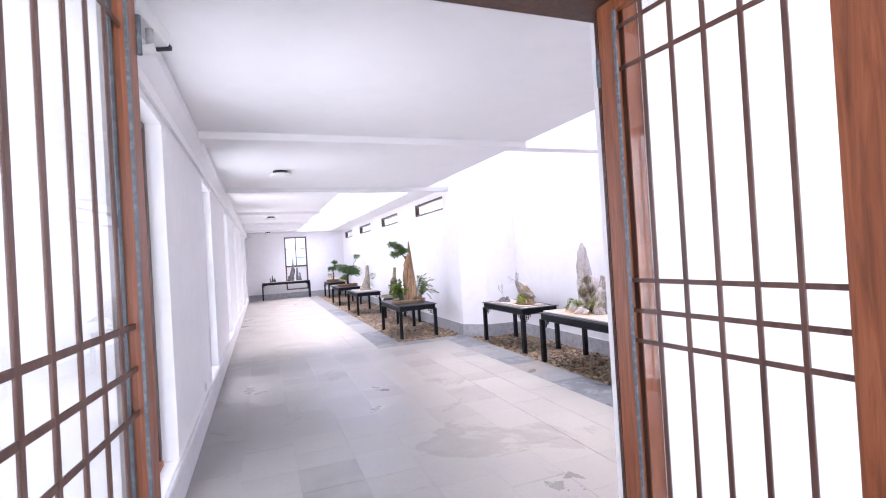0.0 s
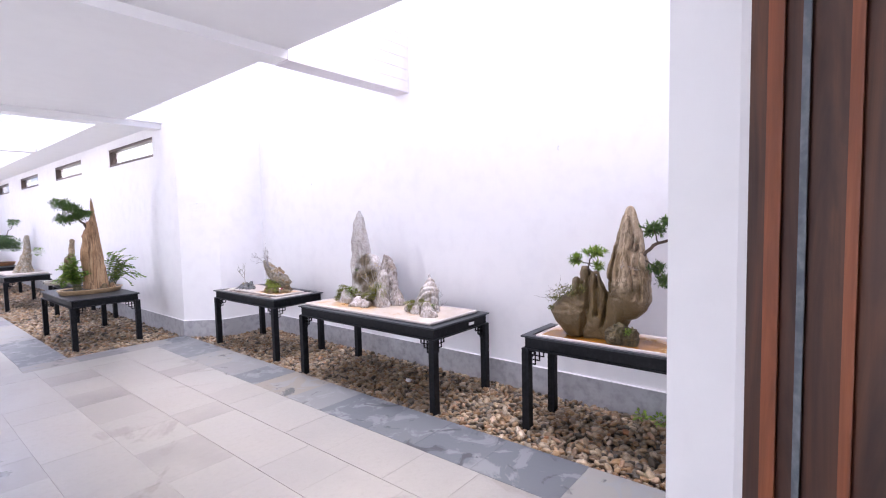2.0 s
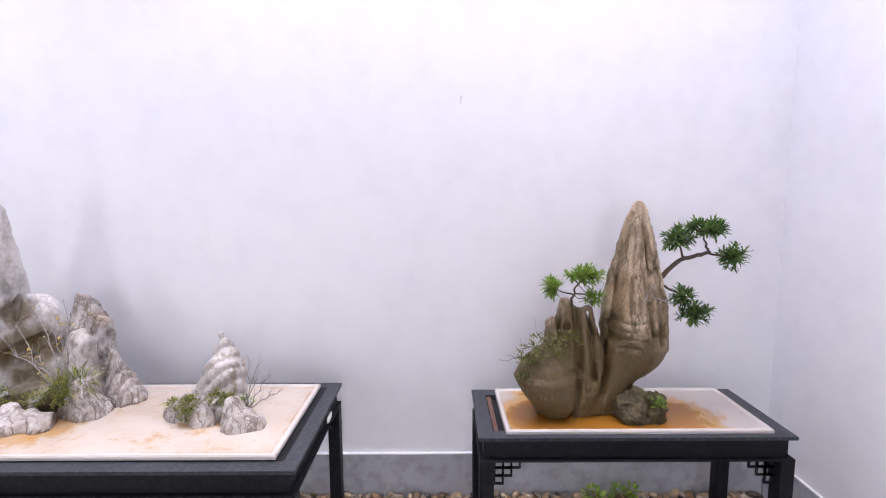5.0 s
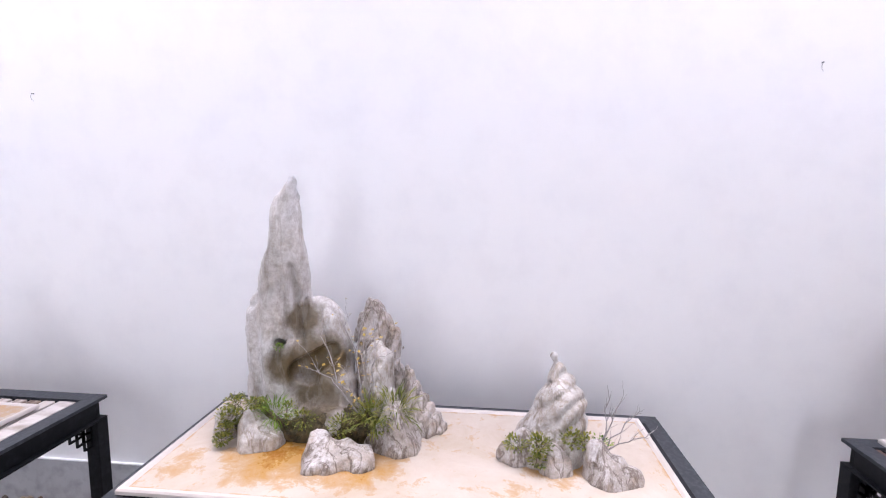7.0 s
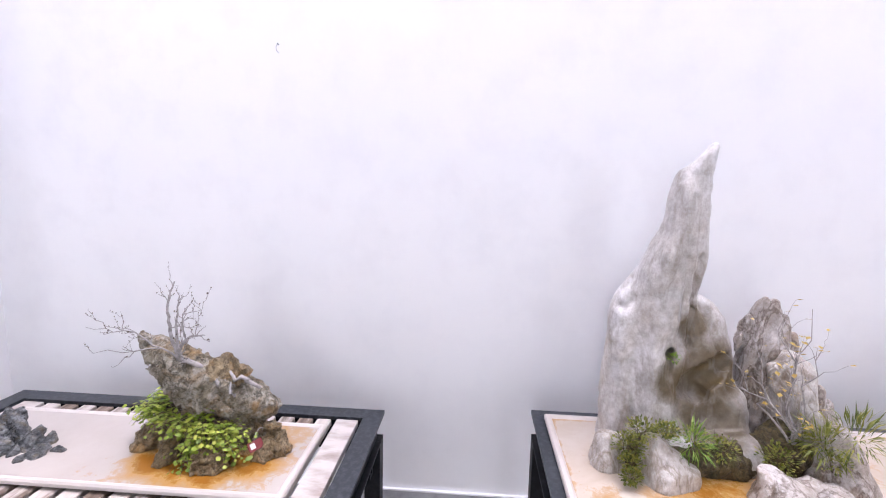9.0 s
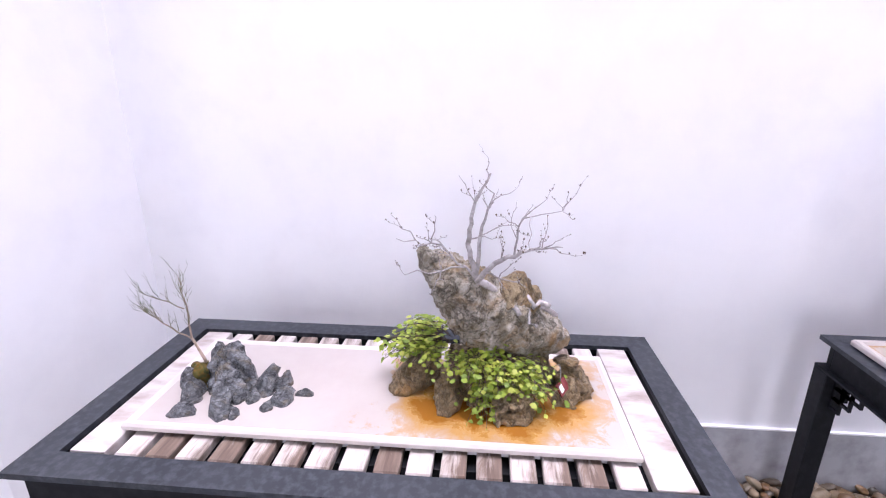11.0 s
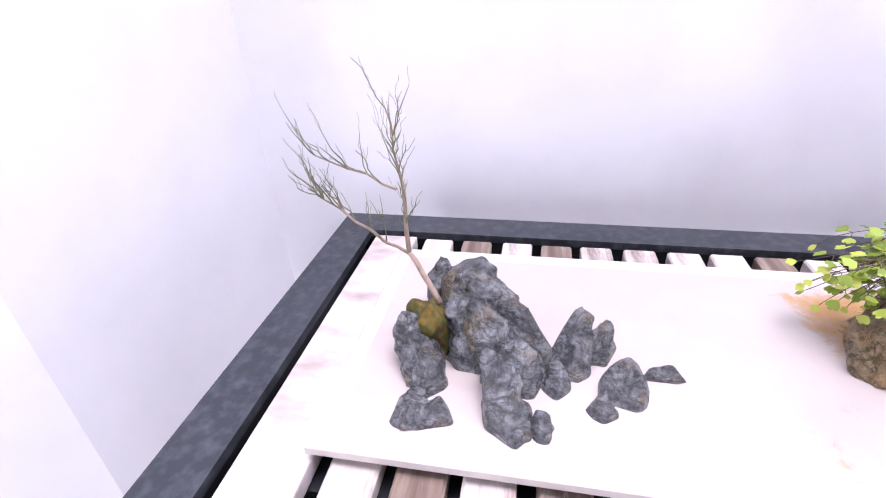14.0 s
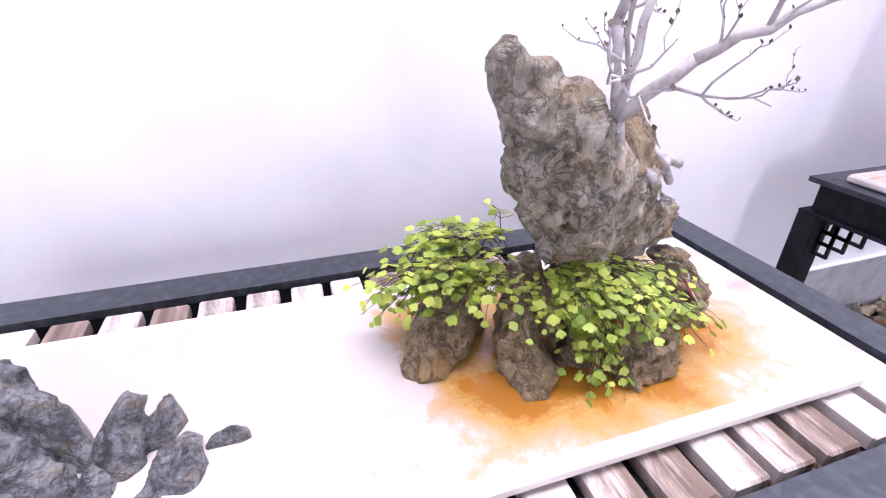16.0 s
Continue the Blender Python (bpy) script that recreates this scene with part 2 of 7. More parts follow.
structure("wall_north", bm, WHITE, "white painted end wall with a tall window", "wall")


def skirting(name, pts, z1, mate=SKIRT):
    """A strip of skirting on plan points, with a thin white strip that paints its top as lit."""
    b2 = bmesh.new()
    prism(b2, pts, -0.1, z1)
    bmesh.ops.recalc_face_normals(b2, faces=b2.faces)
    ob = structure(name, b2, mate, "grey painted skirting above the gravel, its lit top edge painted white", "skirting")
    # the brightness of the lit top edge, put in as white paint
    b2 = bmesh.new()
    prism(b2, pts, z1, z1 + 0.006)
    bmesh.ops.recalc_face_normals(b2, faces=b2.faces)
    part("lit_edge", b2, WHITE, ob)


skirting("baseboard_east_1", [(XR - 0.014, 1.74), (XR - 0.014, 8.15), (XR + 0.01, 8.15), (XR + 0.01, 1.74)], 0.208)
skirting("baseboard_pier_1", [(XP - 0.01, YP - 0.012), (3.975, 8.206), (3.985, 8.23), (XP + 0.01, YP + 0.01)], 0.208)
skirting("baseboard_pier_2", [(3.976, 8.206), (XR - 0.015, 8.146), (XR - 0.015, 8.17), (3.986, 8.23)], 0.208)
skirting("baseboard_east_2", [(XP - 0.013, YP), (XP + 0.01, YP), (XP + 0.01, YF), (XP - 0.013, YF)], 0.208)
skirting("baseboard_north", [(XL + 0.03, YF - 0.014), (XP - 0.014, YF - 0.014), (XP - 0.014, YF + 0.01), (XL + 0.03, YF + 0.01)], 0.24)
skirting("baseboard_south", [(1.52, 1.774), (XR - 0.015, 1.715), (XR - 0.015, 1.733), (1.52, 1.793)], 0.208)

# door wall: white splayed reveals on the gallery side, lintel above
bm = bmesh.new()
prism(bm, [(1.442, 1.698), (1.491, 1.780), (XR + 0.25, 1.715), (XR + 0.25, 1.42), (1.455, 1.42)], -0.12, ROOF)
bmesh.ops.recalc_face_normals(bm, faces=bm.faces)
structure("wall_south_1", bm, WHITE, "white painted wall beside the doorway", "wall")
bm = bmesh.new()
prism(bm, [(-0.478, 1.698), (-0.477, 1.60), (-0.409, 1.50), (-0.409, 1.42), (-3.4, 1.42), (-3.4, 1.83), (-0.57, 1.83)], -0.12, ROOF)
bmesh.ops.recalc_face_normals(bm, faces=bm.faces)
structure("wall_south_2", bm, WHITE, "white painted wall beside the doorway", "wall")
bm = bmesh.new()
box(bm, -0.50, 1.47, 1.425, 1.815, 2.70, ROOF)
structure("lintel", bm, WHITE, "white painted wall above the doorway", "wall")

# ceiling: one mesh with the roof openings left out of it, cross beams below it
S1X, S1Y = 3.165, 8.95
S2 = (1.53, 3.02, 9.66, 22.3)
T = 0.30
bm = bmesh.new()
box(bm, XL, S1X, 1.83, S1Y, ZC, ZC + T)
box(bm, XL, S2[0], S1Y, YF, ZC, ZC + T)
box(bm, S2[0], XP, S1Y, S2[2], ZC, ZC + T)
box(bm, S2[1], XP, S2[2], YF, ZC, ZC + T)
box(bm, S2[0], S2[1], S2[3], YF, ZC, ZC + T)
structure("ceiling", bm, CEIL, "white painted ceiling with long roof openings", "ceiling")
for y0, x1 in ((5.12, S1X), (8.98, XP), (13.2, S2[0]), (16.75, S2[0]), (20.2, S2[0])):
    bm = bmesh.new()
    prism(bm, [(XL + 0.02, y0 + 0.02), (x1, y0 + 0.02), (x1, y0 + 0.24), (XL + 0.02, y0 + 0.24)], ZC - 0.075, ZC + 0.02)
    structure("ceiling_beam", bm, CEIL, "shallow white painted ceiling beam", "beam")

# upstands above the openings and the deep cladded cross beams
for name, x0, y0, y1, z1 in (("upstand_1", S1X - 0.16, 1.83, S1Y, 3.7), ("upstand_2", S2[0] - 0.16, 9.0, YF, 3.5)):
    bm = bmesh.new()
    box(bm, x0, x0 + 0.14, y0, y1, ZC + T, z1)
    structure(name, bm, TILEFACE, "pale tiled upstand around the roof opening", "wall")


def clad_beam(x0, x1, y0, z0=2.888, z1=3.70, d=0.20):
    b2 = bmesh.new()
    box(b2, x0, x1, y0, y0 + d, z0, z1)
    ob = structure("cladded_beam", b2, TILEFACE, "deep beam clad in pale tiles across the roof opening", "beam")
    n = 7
    h = (z1 - z0) / n
    for i in range(n):
        b2 = bmesh.new()
        box(b2, x0, x1 - 0.002, y0 - 0.006, y0, z0 + i * h + 0.003, z0 + (i + 1) * h - 0.003)
        part("panel", b2, TILEFACE, ob)


clad_beam(S1X + 0.004, XR, 5.14)
for y0 in (13.2, 16.75, 20.2):
    clad_beam(S2[0], S2[1], y0, 2.95, 3.45)

# entrance hall behind the doors: plain walls, unseen far side left open for light
bm = bmesh.new()
box(bm, -3.4, -3.2, -4.5, 1.42, -0.12, 3.2)
structure("wall_hall_1", bm, WHITE, "plain white wall of the entrance hall", "wall")
bm = bmesh.new()
box(bm, XR + 0.25, XR + 0.45, -4.5, 1.42, -0.12, 3.2)
structure("wall_hall_2", bm, WHITE, "plain white wall of the entrance hall", "wall")
bm = bmesh.new()
box(bm, -3.4, XR + 0.45, -4.5, 1.42, 3.0, 3.2)
structure("ceiling_hall", bm, CEIL, "plain white ceiling of the entrance hall", "ceiling")
bm = bmesh.new()
box(bm, -3.4, XR + 0.45, -4.7, -4.5, -0.12, 0.3)
box(bm, -3.4, XR + 0.45, -4.7, -4.5, 2.8, 3.2)
structure("wall_hall_3", bm, WHITE, "low white wall under the wide opening assumed in the hall", "wall")

# floor bed; the slabs are laid on it at the end of the file
MORTAR = two_scale("mortar_bed", (0.23, 0.22, 0.205), (0.24, 0.23, 0.21), (0.19, 0.18, 0.165), 4, 30, 0.9)
bm = bmesh.new()
box(bm, -3.4, XR + 0.4, -4.7, 1.70, -0.1, -0.0044)
box(bm, XL, GX1, 1.70, YP + 0.02, -0.1, -0.0045)
box(bm, XL, GX2, YP + 0.02, YF, -0.1, -0.0044)
structure("floor", bm, MORTAR, "grey mortar bed under the stone paving", "floor")
bm = bmesh.new()
box(bm, GX1, XR, 1.70, YP + 0.02, -0.1, -0.045)
box(bm, GX2, XP, YP + 0.02, YF, -0.1, -0.045)
structure("gravel_bed", bm, SOIL, "dark damp soil under the pebbles", "soil")

# lamps for daylight in the window openings and the hall's assumed open side
for i, (wy0, wy1) in enumerate(LEFT_WINDOWS):
    lamp = new("window_daylight", bpy.data.lights.new("window_daylight", "AREA"))
    lamp.data.shape, lamp.data.size, lamp.data.size_y = "RECTANGLE", 2.3, 0.9
    lamp.data.energy = 11
    lamp.data.color = (1.0, 0.98, 0.965)
    lamp.matrix_world = look((XL - 0.24, (wy0 + wy1) / 2, 1.46), (XL + 2, (wy0 + wy1) / 2, 1.4), 90)
# fill lamp with no seen source, added to brighten hall and doors
lamp = new("hall_fill", bpy.data.lights.new("hall_fill", "AREA"))
lamp.data.shape, lamp.data.size, lamp.data.size_y = "RECTANGLE", 7.5, 2.4
lamp.data.energy = 58
lamp.matrix_world = look((0.6, -4.45, 1.55), (0.6, 0, 1.5))


# ------------------------------------------------------------------ doors
def lattice_rows():
    return (2.505, 2.335, 1.475, 1.354, 1.232, 0.42, 0.27)


def door_leaf(name, hx, hy, rz, mirror, w=0.90):
    """A glazed leaf, local x runs from the hinge to the free edge, local y is its thickness."""
    d = thing(name, (hx, hy, 0), rz, "open red-brown wooden door leaf with lattice bars and glass", "door", "entrance doors")
    h, t = 2.62, 0.045
    part("hinge_stile", soft_box(0, 0.085, -t / 2, t / 2, 0.02, h, 0.004), DOORWOOD, d)
    part("free_stile", soft_box(w - 0.12, w, -t / 2, t / 2, 0.02, h, 0.004), DOORWOOD, d)
    part("top_rail", soft_box(0.085, w - 0.12, -t / 2 + 0.001, t / 2 - 0.001, h - 0.05, h, 0.003), DOORWOOD, d)
    part("bottom_rail", soft_box(0.085, w - 0.12, -t / 2 + 0.001, t / 2 - 0.001, 0.02, 0.14, 0.003), DOORWOOD, d)
    b2 = bmesh.new()
    for s in (-1, 1):
        box(b2, 0.085, 0.098, s * t / 2 - 0.004, s * t / 2 + 0.004, 0.14, h - 0.05)
    part("glazing_strip", b2, GASKET, d, "grey-blue metal glazing strip")
    b2 = bmesh.new()
    box(b2, 0.08, w - 0.115, -0.003, 0.003, 0.13, h - 0.04)
    pane = part("pane", b2, GLASS, d)
    pane.visible_shadow = False
    for i in range(5):
        x = 0.085 + (w - 0.205) * (i + 0.95) / 5.9
        part("lattice_bar", soft_box(x - 0.009, x + 0.009, -0.0055, 0.0055, 0.14, h - 0.05, 0.0015, 1), LATTICE, d)
    for z in lattice_rows():
        part("lattice_bar", soft_box(0.085, w - 0.12, -0.0050, 0.0050, z - 0.009, z + 0.009, 0.0015, 1), LATTICE, d)
    for z in (2.35, 0.35):
        b2 = bmesh.new()
        cyl(b2, 0.009, 0.009, z - 0.06, z + 0.06, 12, -0.006, mirror * -0.026)
        part("hinge", b2, GASKET, d, "dark metal hinge", True)
    return d


door_leaf("door_leaf", 1.366, 1.555, -86, 1, 0.95)
door_leaf("door_leaf", -0.372, 1.60, -94.5, -1)
fr = thing("door_1", (0, 0, 0), 0, "dark brown wooden door frame around the doorway", "door frame")
tagged(fr, kind="structure")
for sx, x0, nm in ((1, 1.366, "right"), (-1, -0.385, "left")):
    b2 = bmesh.new()
    back = [(x0 + sx * 0.13, 1.692), (x0 + sx * 0.13, 1.45), (x0 + sx * 0.02, 1.45)] if sx > 0 else [(x0 - 0.09, 1.692), (x0 - 0.09, 1.602), (x0 - 0.022, 1.502)]
    prism(b2, [(x0, 1.57), (x0 + sx * 0.078, 1.692)] + back, -0.01, 2.69)
    bmesh.ops.recalc_face_normals(b2, faces=b2.faces)
    part("jamb", b2, DOORWOOD_D, fr)
    for k, (a, m_, wd) in enumerate(((0.25, DOORWOOD, 0.010), (0.55, GASKET, 0.007), (0.72, DOORWOOD, 0.016))):
        b2 = bmesh.new()
        px, py = x0 + sx * 0.078 * a, 1.57 + 0.122 * a
        prism(b2, [(px - sx * 0.004, py + 0.002), (px - sx * 0.004 + sx * wd * 0.55, py + 0.002 + wd * 0.85), (px + sx * 0.01 + sx * wd * 0.55, py + wd * 0.85), (px + sx * 0.01, py)], 0, 2.64)
        bmesh.ops.recalc_face_normals(b2, faces=b2.faces)
        part("moulding", b2, m_, fr)
    if sx > 0:
        part("jamb_face", soft_box(x0 + 0.016, x0 + 0.09, 1.44, 1.449, 0, 2.69, 0.002), DOORWOOD, fr)
part("head", soft_box(-0.47, 1.45, 1.46, 1.69, 2.635, 2.70, 0.004), DOORWOOD_D, fr)


# ------------------------------------------------------------------ windows
def side_window(i, y0, y1):
    wdw = thing(f"window_{i}", (XL - 0.135, (y0 + y1) / 2, WZ0), 0, "tall brown wooden window with lattice bars and glass", "window", "side windows")
    tagged(wdw, kind="structure")
    a, h = (y1 - y0) / 2, WZ1 - WZ0
    f = 0.045
    for s in (-1, 1):
        part("window_frame", soft_box(-0.03, 0.03, *sorted((s * a, s * (a - f))), 0, h, 0.003), FRAMEWOOD, wdw)
    part("window_frame", soft_box(-0.029, 0.029, -a + f, a - f, h - f, h, 0.003), FRAMEWOOD, wdw)
    part("window_sill", soft_box(-0.03, 0.045, -a + f, a - f, 0.0, 0.035, 0.003), DOORWOOD, wdw, "red-brown wooden sill")
    b2 = bmesh.new()
    box(b2, -0.003, 0.003, -a + f - 0.005, a - f + 0.005, 0.03, h - f + 0.005)
    pane = part("pane", b2, DIMMED_GLASS, wdw)
    pane.visible_shadow = False
    for k in range(5):
        yy = -a + f + (2 * a - 2 * f) * (k + 0.95) / 5.9
        part("lattice_bar", soft_box(-0.0075, 0.0075, yy - 0.008, yy + 0.008, 0.035, h - f, 0.002, 1), FRAMEWOOD, wdw)
    for z in (2.40, 2.26, 1.45, 1.33, 1.21, 0.42, 0.30):
        part("lattice_bar", soft_box(-0.0068, 0.0068, -a + f, a - f, z - WZ0 - 0.008, z - WZ0 + 0.008, 0.002, 1), FRAMEWOOD, wdw)


for i, (wy0, wy1) in enumerate(LEFT_WINDOWS):
    side_window(i + 1, wy0, wy1)

for i, (y0, y1) in enumerate(CLERESTORY):
    wdw = thing(f"window_{i + 7}", (XP + 0.06, (y0 + y1) / 2, 2.55), 0, "small high window in a dark brown frame", "window", "high windows")
    tagged(wdw, kind="structure")
    a, h, f = (y1 - y0) / 2, 0.29, 0.04
    for s in (-1, 1):
        part("window_frame", soft_box(-0.05, 0.05, *sorted((s * a, s * (a - f))), 0, h, 0.003), FRAMEWOOD, wdw)
    part("window_frame", soft_box(-0.0495, 0.0495, -a + f, a - f, h - f, h, 0.003), FRAMEWOOD, wdw)
    part("window_sill", soft_box(-0.0495, 0.0495, -a + f, a - f, 0, f, 0.003), FRAMEWOOD, wdw)
    b2 = bmesh.new()
    box(b2, 0.01, 0.015, -a + f - 0.004, a - f + 0.004, f - 0.004, h - f + 0.004)
    pane = part("pane", b2, GLASS, wdw)
    pane.visible_shadow = False

wdw = thing("window_11", ((FWX0 + FWX1) / 2, YF + 0.06, 0.36), 0, "tall dark-framed window above a pale lower panel", "window")
tagged(wdw, kind="structure")
a, h = (FWX1 - FWX0) / 2, 2.755 - 0.36
for s in (-1, 1):
    part("window_frame", soft_box(*sorted((s * a, s * (a - 0.06))), -0.05, 0.05, 0, h, 0.004), FRAMEWOOD, wdw)
for z0, z1 in ((h - 0.06, h), (1.03, 1.10), (0, 0.05)):
    part("window_frame", soft_box(-a + 0.06, a - 0.06, -0.049, 0.049, z0, z1, 0.004), FRAMEWOOD, wdw)
part("mullion", soft_box(-0.02, 0.02, -0.03, 0.03, 1.10, h - 0.06, 0.003), FRAMEWOOD, wdw)
for z in (1.45, 1.85):
    part("glazing_bar", soft_box(-a + 0.06, a - 0.06, -0.02, 0.02, z - 0.01, z + 0.01, 0.002, 1), FRAMEWOOD, wdw)
part("lower_panel", soft_box(-a + 0.06, a - 0.06, -0.012, 0.012, 0.05, 1.03, 0.003), WHITE, wdw, "pale painted lower panel")
b2 = bmesh.new()
box(b2, -a + 0.055, a - 0.055, -0.003, 0.003, 1.095, h - 0.055)
pane = part("pane", b2, GLASS, wdw)
pane.visible_shadow = False
# a self-glowing sheet painted as hazy blue-white distance behind the far window
m_far, nt, b_ = mat("glowing_haze")
e_ = node(nt, "ShaderNodeEmission", Strength=0.28)
tc_ = coords(nt, (0.5, 1, 0.8))
nt.links.new(ramp(nt, noise_tex(nt, tc_, 1.2, 2), [(0.4, (0.45, 0.62, 1.0)), (0.6, (0.9, 0.95, 1.0))]), e_.inputs["Color"])
nt.links.new(e_.outputs[0], nt.nodes["Material Output"].inputs["Surface"])
b2 = bmesh.new()
box(b2, -3, 6, 26, 26.1, 0.5, 6)
structure("backdrop", b2, m_far, "glowing sheet painted as hazy blue-white distance beyond the end window", "backdrop")


# ------------------------------------------------------------------ tables
def fret(x0, y0, sx, sy, z, along):
    """A small stepped lattice bracket of square bars under the apron."""
    b2 = bmesh.new()
    c, w = 0.034, 0.008
    for i, j in ((0, 0), (1, 0), (2, 0), (0, 1), (1, 1), (0, 2)):
        for a0, a1, c0, c1 in ((0, c, 0, w), (0, c, c, c + w), (0, w, 0, c), (c, c + w, 0, c + w)):
            u0, u1 = i * c + a0, i * c + a1
            v0, v1 = j * c + c0, j * c + c1
            if along == "y":
                box(b2, x0, x0 + w * sx, *sorted((y0 + sy * u0, y0 + sy * u1)), z - v1, z - v0)
            else:
                box(b2, *sorted((x0 + sx * u0, x0 + sx * u1)), y0, y0 + w * sy, z - v1, z - v0)
    bmesh.ops.recalc_face_normals(b2, faces=b2.faces)
    return b2


def table(cx, cy, w, l, h=0.69, label="", rail=0.062, closed=False, group="display tables", leg=0.062):
    """w: across (x), l: along (y)."""
    t = thing("display_table", (cx, cy, 0), 0, label, "table", group)
    a, b = w / 2, l / 2
    if closed:
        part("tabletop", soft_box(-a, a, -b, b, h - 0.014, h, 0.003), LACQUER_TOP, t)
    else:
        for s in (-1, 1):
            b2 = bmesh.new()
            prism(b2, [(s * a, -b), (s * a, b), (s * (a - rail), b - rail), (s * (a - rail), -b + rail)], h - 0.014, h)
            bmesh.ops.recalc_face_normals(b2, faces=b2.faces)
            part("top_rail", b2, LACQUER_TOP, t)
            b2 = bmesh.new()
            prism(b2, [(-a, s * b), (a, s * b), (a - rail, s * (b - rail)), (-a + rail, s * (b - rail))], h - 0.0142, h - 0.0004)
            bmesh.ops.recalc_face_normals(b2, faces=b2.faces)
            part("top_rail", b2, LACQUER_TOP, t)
    i = 0.022
    z0, z1 = h - 0.095, h - 0.014
    for s in (-1, 1):
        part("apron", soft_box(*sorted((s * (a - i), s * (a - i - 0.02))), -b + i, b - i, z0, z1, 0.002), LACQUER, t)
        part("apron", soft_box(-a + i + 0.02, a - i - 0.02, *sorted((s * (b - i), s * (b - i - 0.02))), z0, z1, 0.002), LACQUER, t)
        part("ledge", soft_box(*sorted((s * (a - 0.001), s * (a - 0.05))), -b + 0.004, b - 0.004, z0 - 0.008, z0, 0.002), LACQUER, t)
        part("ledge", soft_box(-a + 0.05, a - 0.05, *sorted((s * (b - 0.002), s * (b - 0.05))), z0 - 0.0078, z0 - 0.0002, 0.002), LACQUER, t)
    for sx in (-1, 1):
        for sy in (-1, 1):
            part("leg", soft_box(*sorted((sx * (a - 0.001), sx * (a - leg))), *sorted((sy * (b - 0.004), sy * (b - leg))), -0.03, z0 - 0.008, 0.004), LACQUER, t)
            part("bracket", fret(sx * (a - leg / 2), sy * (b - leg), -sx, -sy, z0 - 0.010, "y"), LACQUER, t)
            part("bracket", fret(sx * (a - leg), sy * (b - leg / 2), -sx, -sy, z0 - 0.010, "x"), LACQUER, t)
    return t


T1 = table(4.11, 2.756, 0.473, 1.262, label="black lacquered display table carrying the hand-shaped rock")
T2 = table(4.047, 4.965, 0.785, 1.84, label="long black lacquered display table carrying the marble landscape tray")
T3 = table(4.034, 7.139, 0.676, 1.42, label="black lacquered display table with a weathered slatted top", rail=0.066)
table(2.81, 9.70, 0.78, 1.55, 0.635, "black lacquered display table carrying the petrified-wood bonsai", closed=True)
table(3.22, 11.65, 0.60, 1.30, 0.60, "low black display table behind the petrified-wood bonsai", closed=True)
table(2.80, 14.3, 0.72, 1.60, 0.63, "black lacquered display table with a rock planting", closed=True)
table(2.80, 17.5, 0.80, 1.65, 0.63, "black lacquered display table with leafy bonsai", closed=True)
table(2.95, 21.4, 0.75, 1.50, 0.64, "black lacquered display table near the end wall", closed=True)
ft = table(0, 0, 0.50, 2.05, 0.76, "long black altar table against the end wall", closed=True)
ft.matrix_basis = pose(0.96, 22.38, 0, 0, 0, 90)


# ------------------------------------------------------------------ carved rocks
_lat = np.random.default_rng(7).random((32, 32, 32)).astype(np.float32)


def vnoise(p):
    """Smooth value noise on points (n, 3), about -1 to 1."""
    i = np.floor(p).astype(int)
    f = p - i
    f = f * f * (3 - 2 * f)
    out = np.zeros(len(p), np.float32)
    for dx in (0, 1):
        for dy in (0, 1):
            for dz in (0, 1):
                w = np.abs(1 - dx - f[:, 0]) * np.abs(1 - dy - f[:, 1]) * np.abs(1 - dz - f[:, 2])
                out += w * _lat[(i[:, 0] + dx) & 31, (i[:, 1] + dy) & 31, (i[:, 2] + dz) & 31]
    return out * 2 - 1


def fbm(p, octaves=4):
    s, a = 0.0, 0.5
    for k in range(octaves):
        s = s + a * vnoise(p * 2 ** k + 11.3 * k)
        a *= 0.5
    return s


def cone_sdf(p, a, b, ra, rb, squash):
    a, b = np.array(a, float), np.array(b, float)
    q = p.copy()
    if squash != 1.0:
        q[:, 0] = a[0] + (q[:, 0] - a[0]) / squash
    d = b - a
    h = np.clip(((q - a) @ d) / (d @ d + 1e-9), 0, 1)
    return (np.linalg.norm(q - a - h[:, None] * d, axis=1) - (ra + (rb - ra) * h)) * min(1.0, squash)


def stack_sdf(p, rows, origin=(0, 0, 0), axes=((0, 0, 1), (0, 1, 0), (1, 0, 0))):
    """A body of elliptic sections (s, centre u, centre v, radius u, radius v) strung along the first of three axes; by default s = z, u = y, v = x."""
    q = (p - np.array(origin)) @ np.array(axes, float).T
    r = np.array(rows, float)
    cu, cv, ru, rv = (np.interp(q[:, 0], r[:, 0], r[:, k]) for k in (1, 2, 3, 4))
    f = (np.hypot((q[:, 1] - cu) / ru, (q[:, 2] - cv) / rv) - 1) * np.minimum(ru, rv)
    return np.maximum(f, np.maximum(r[0, 0] - q[:, 0], q[:, 0] - r[-1, 0]))


def stack_ends(rows, origin=(0, 0, 0), axes=((0, 0, 1), (0, 1, 0), (1, 0, 0))):
    A = np.array(axes, float)
    return [(np.array(origin) + A[0] * s + A[1] * u + A[2] * v, max(ru, rv)) for s, u, v, ru, rv in rows]


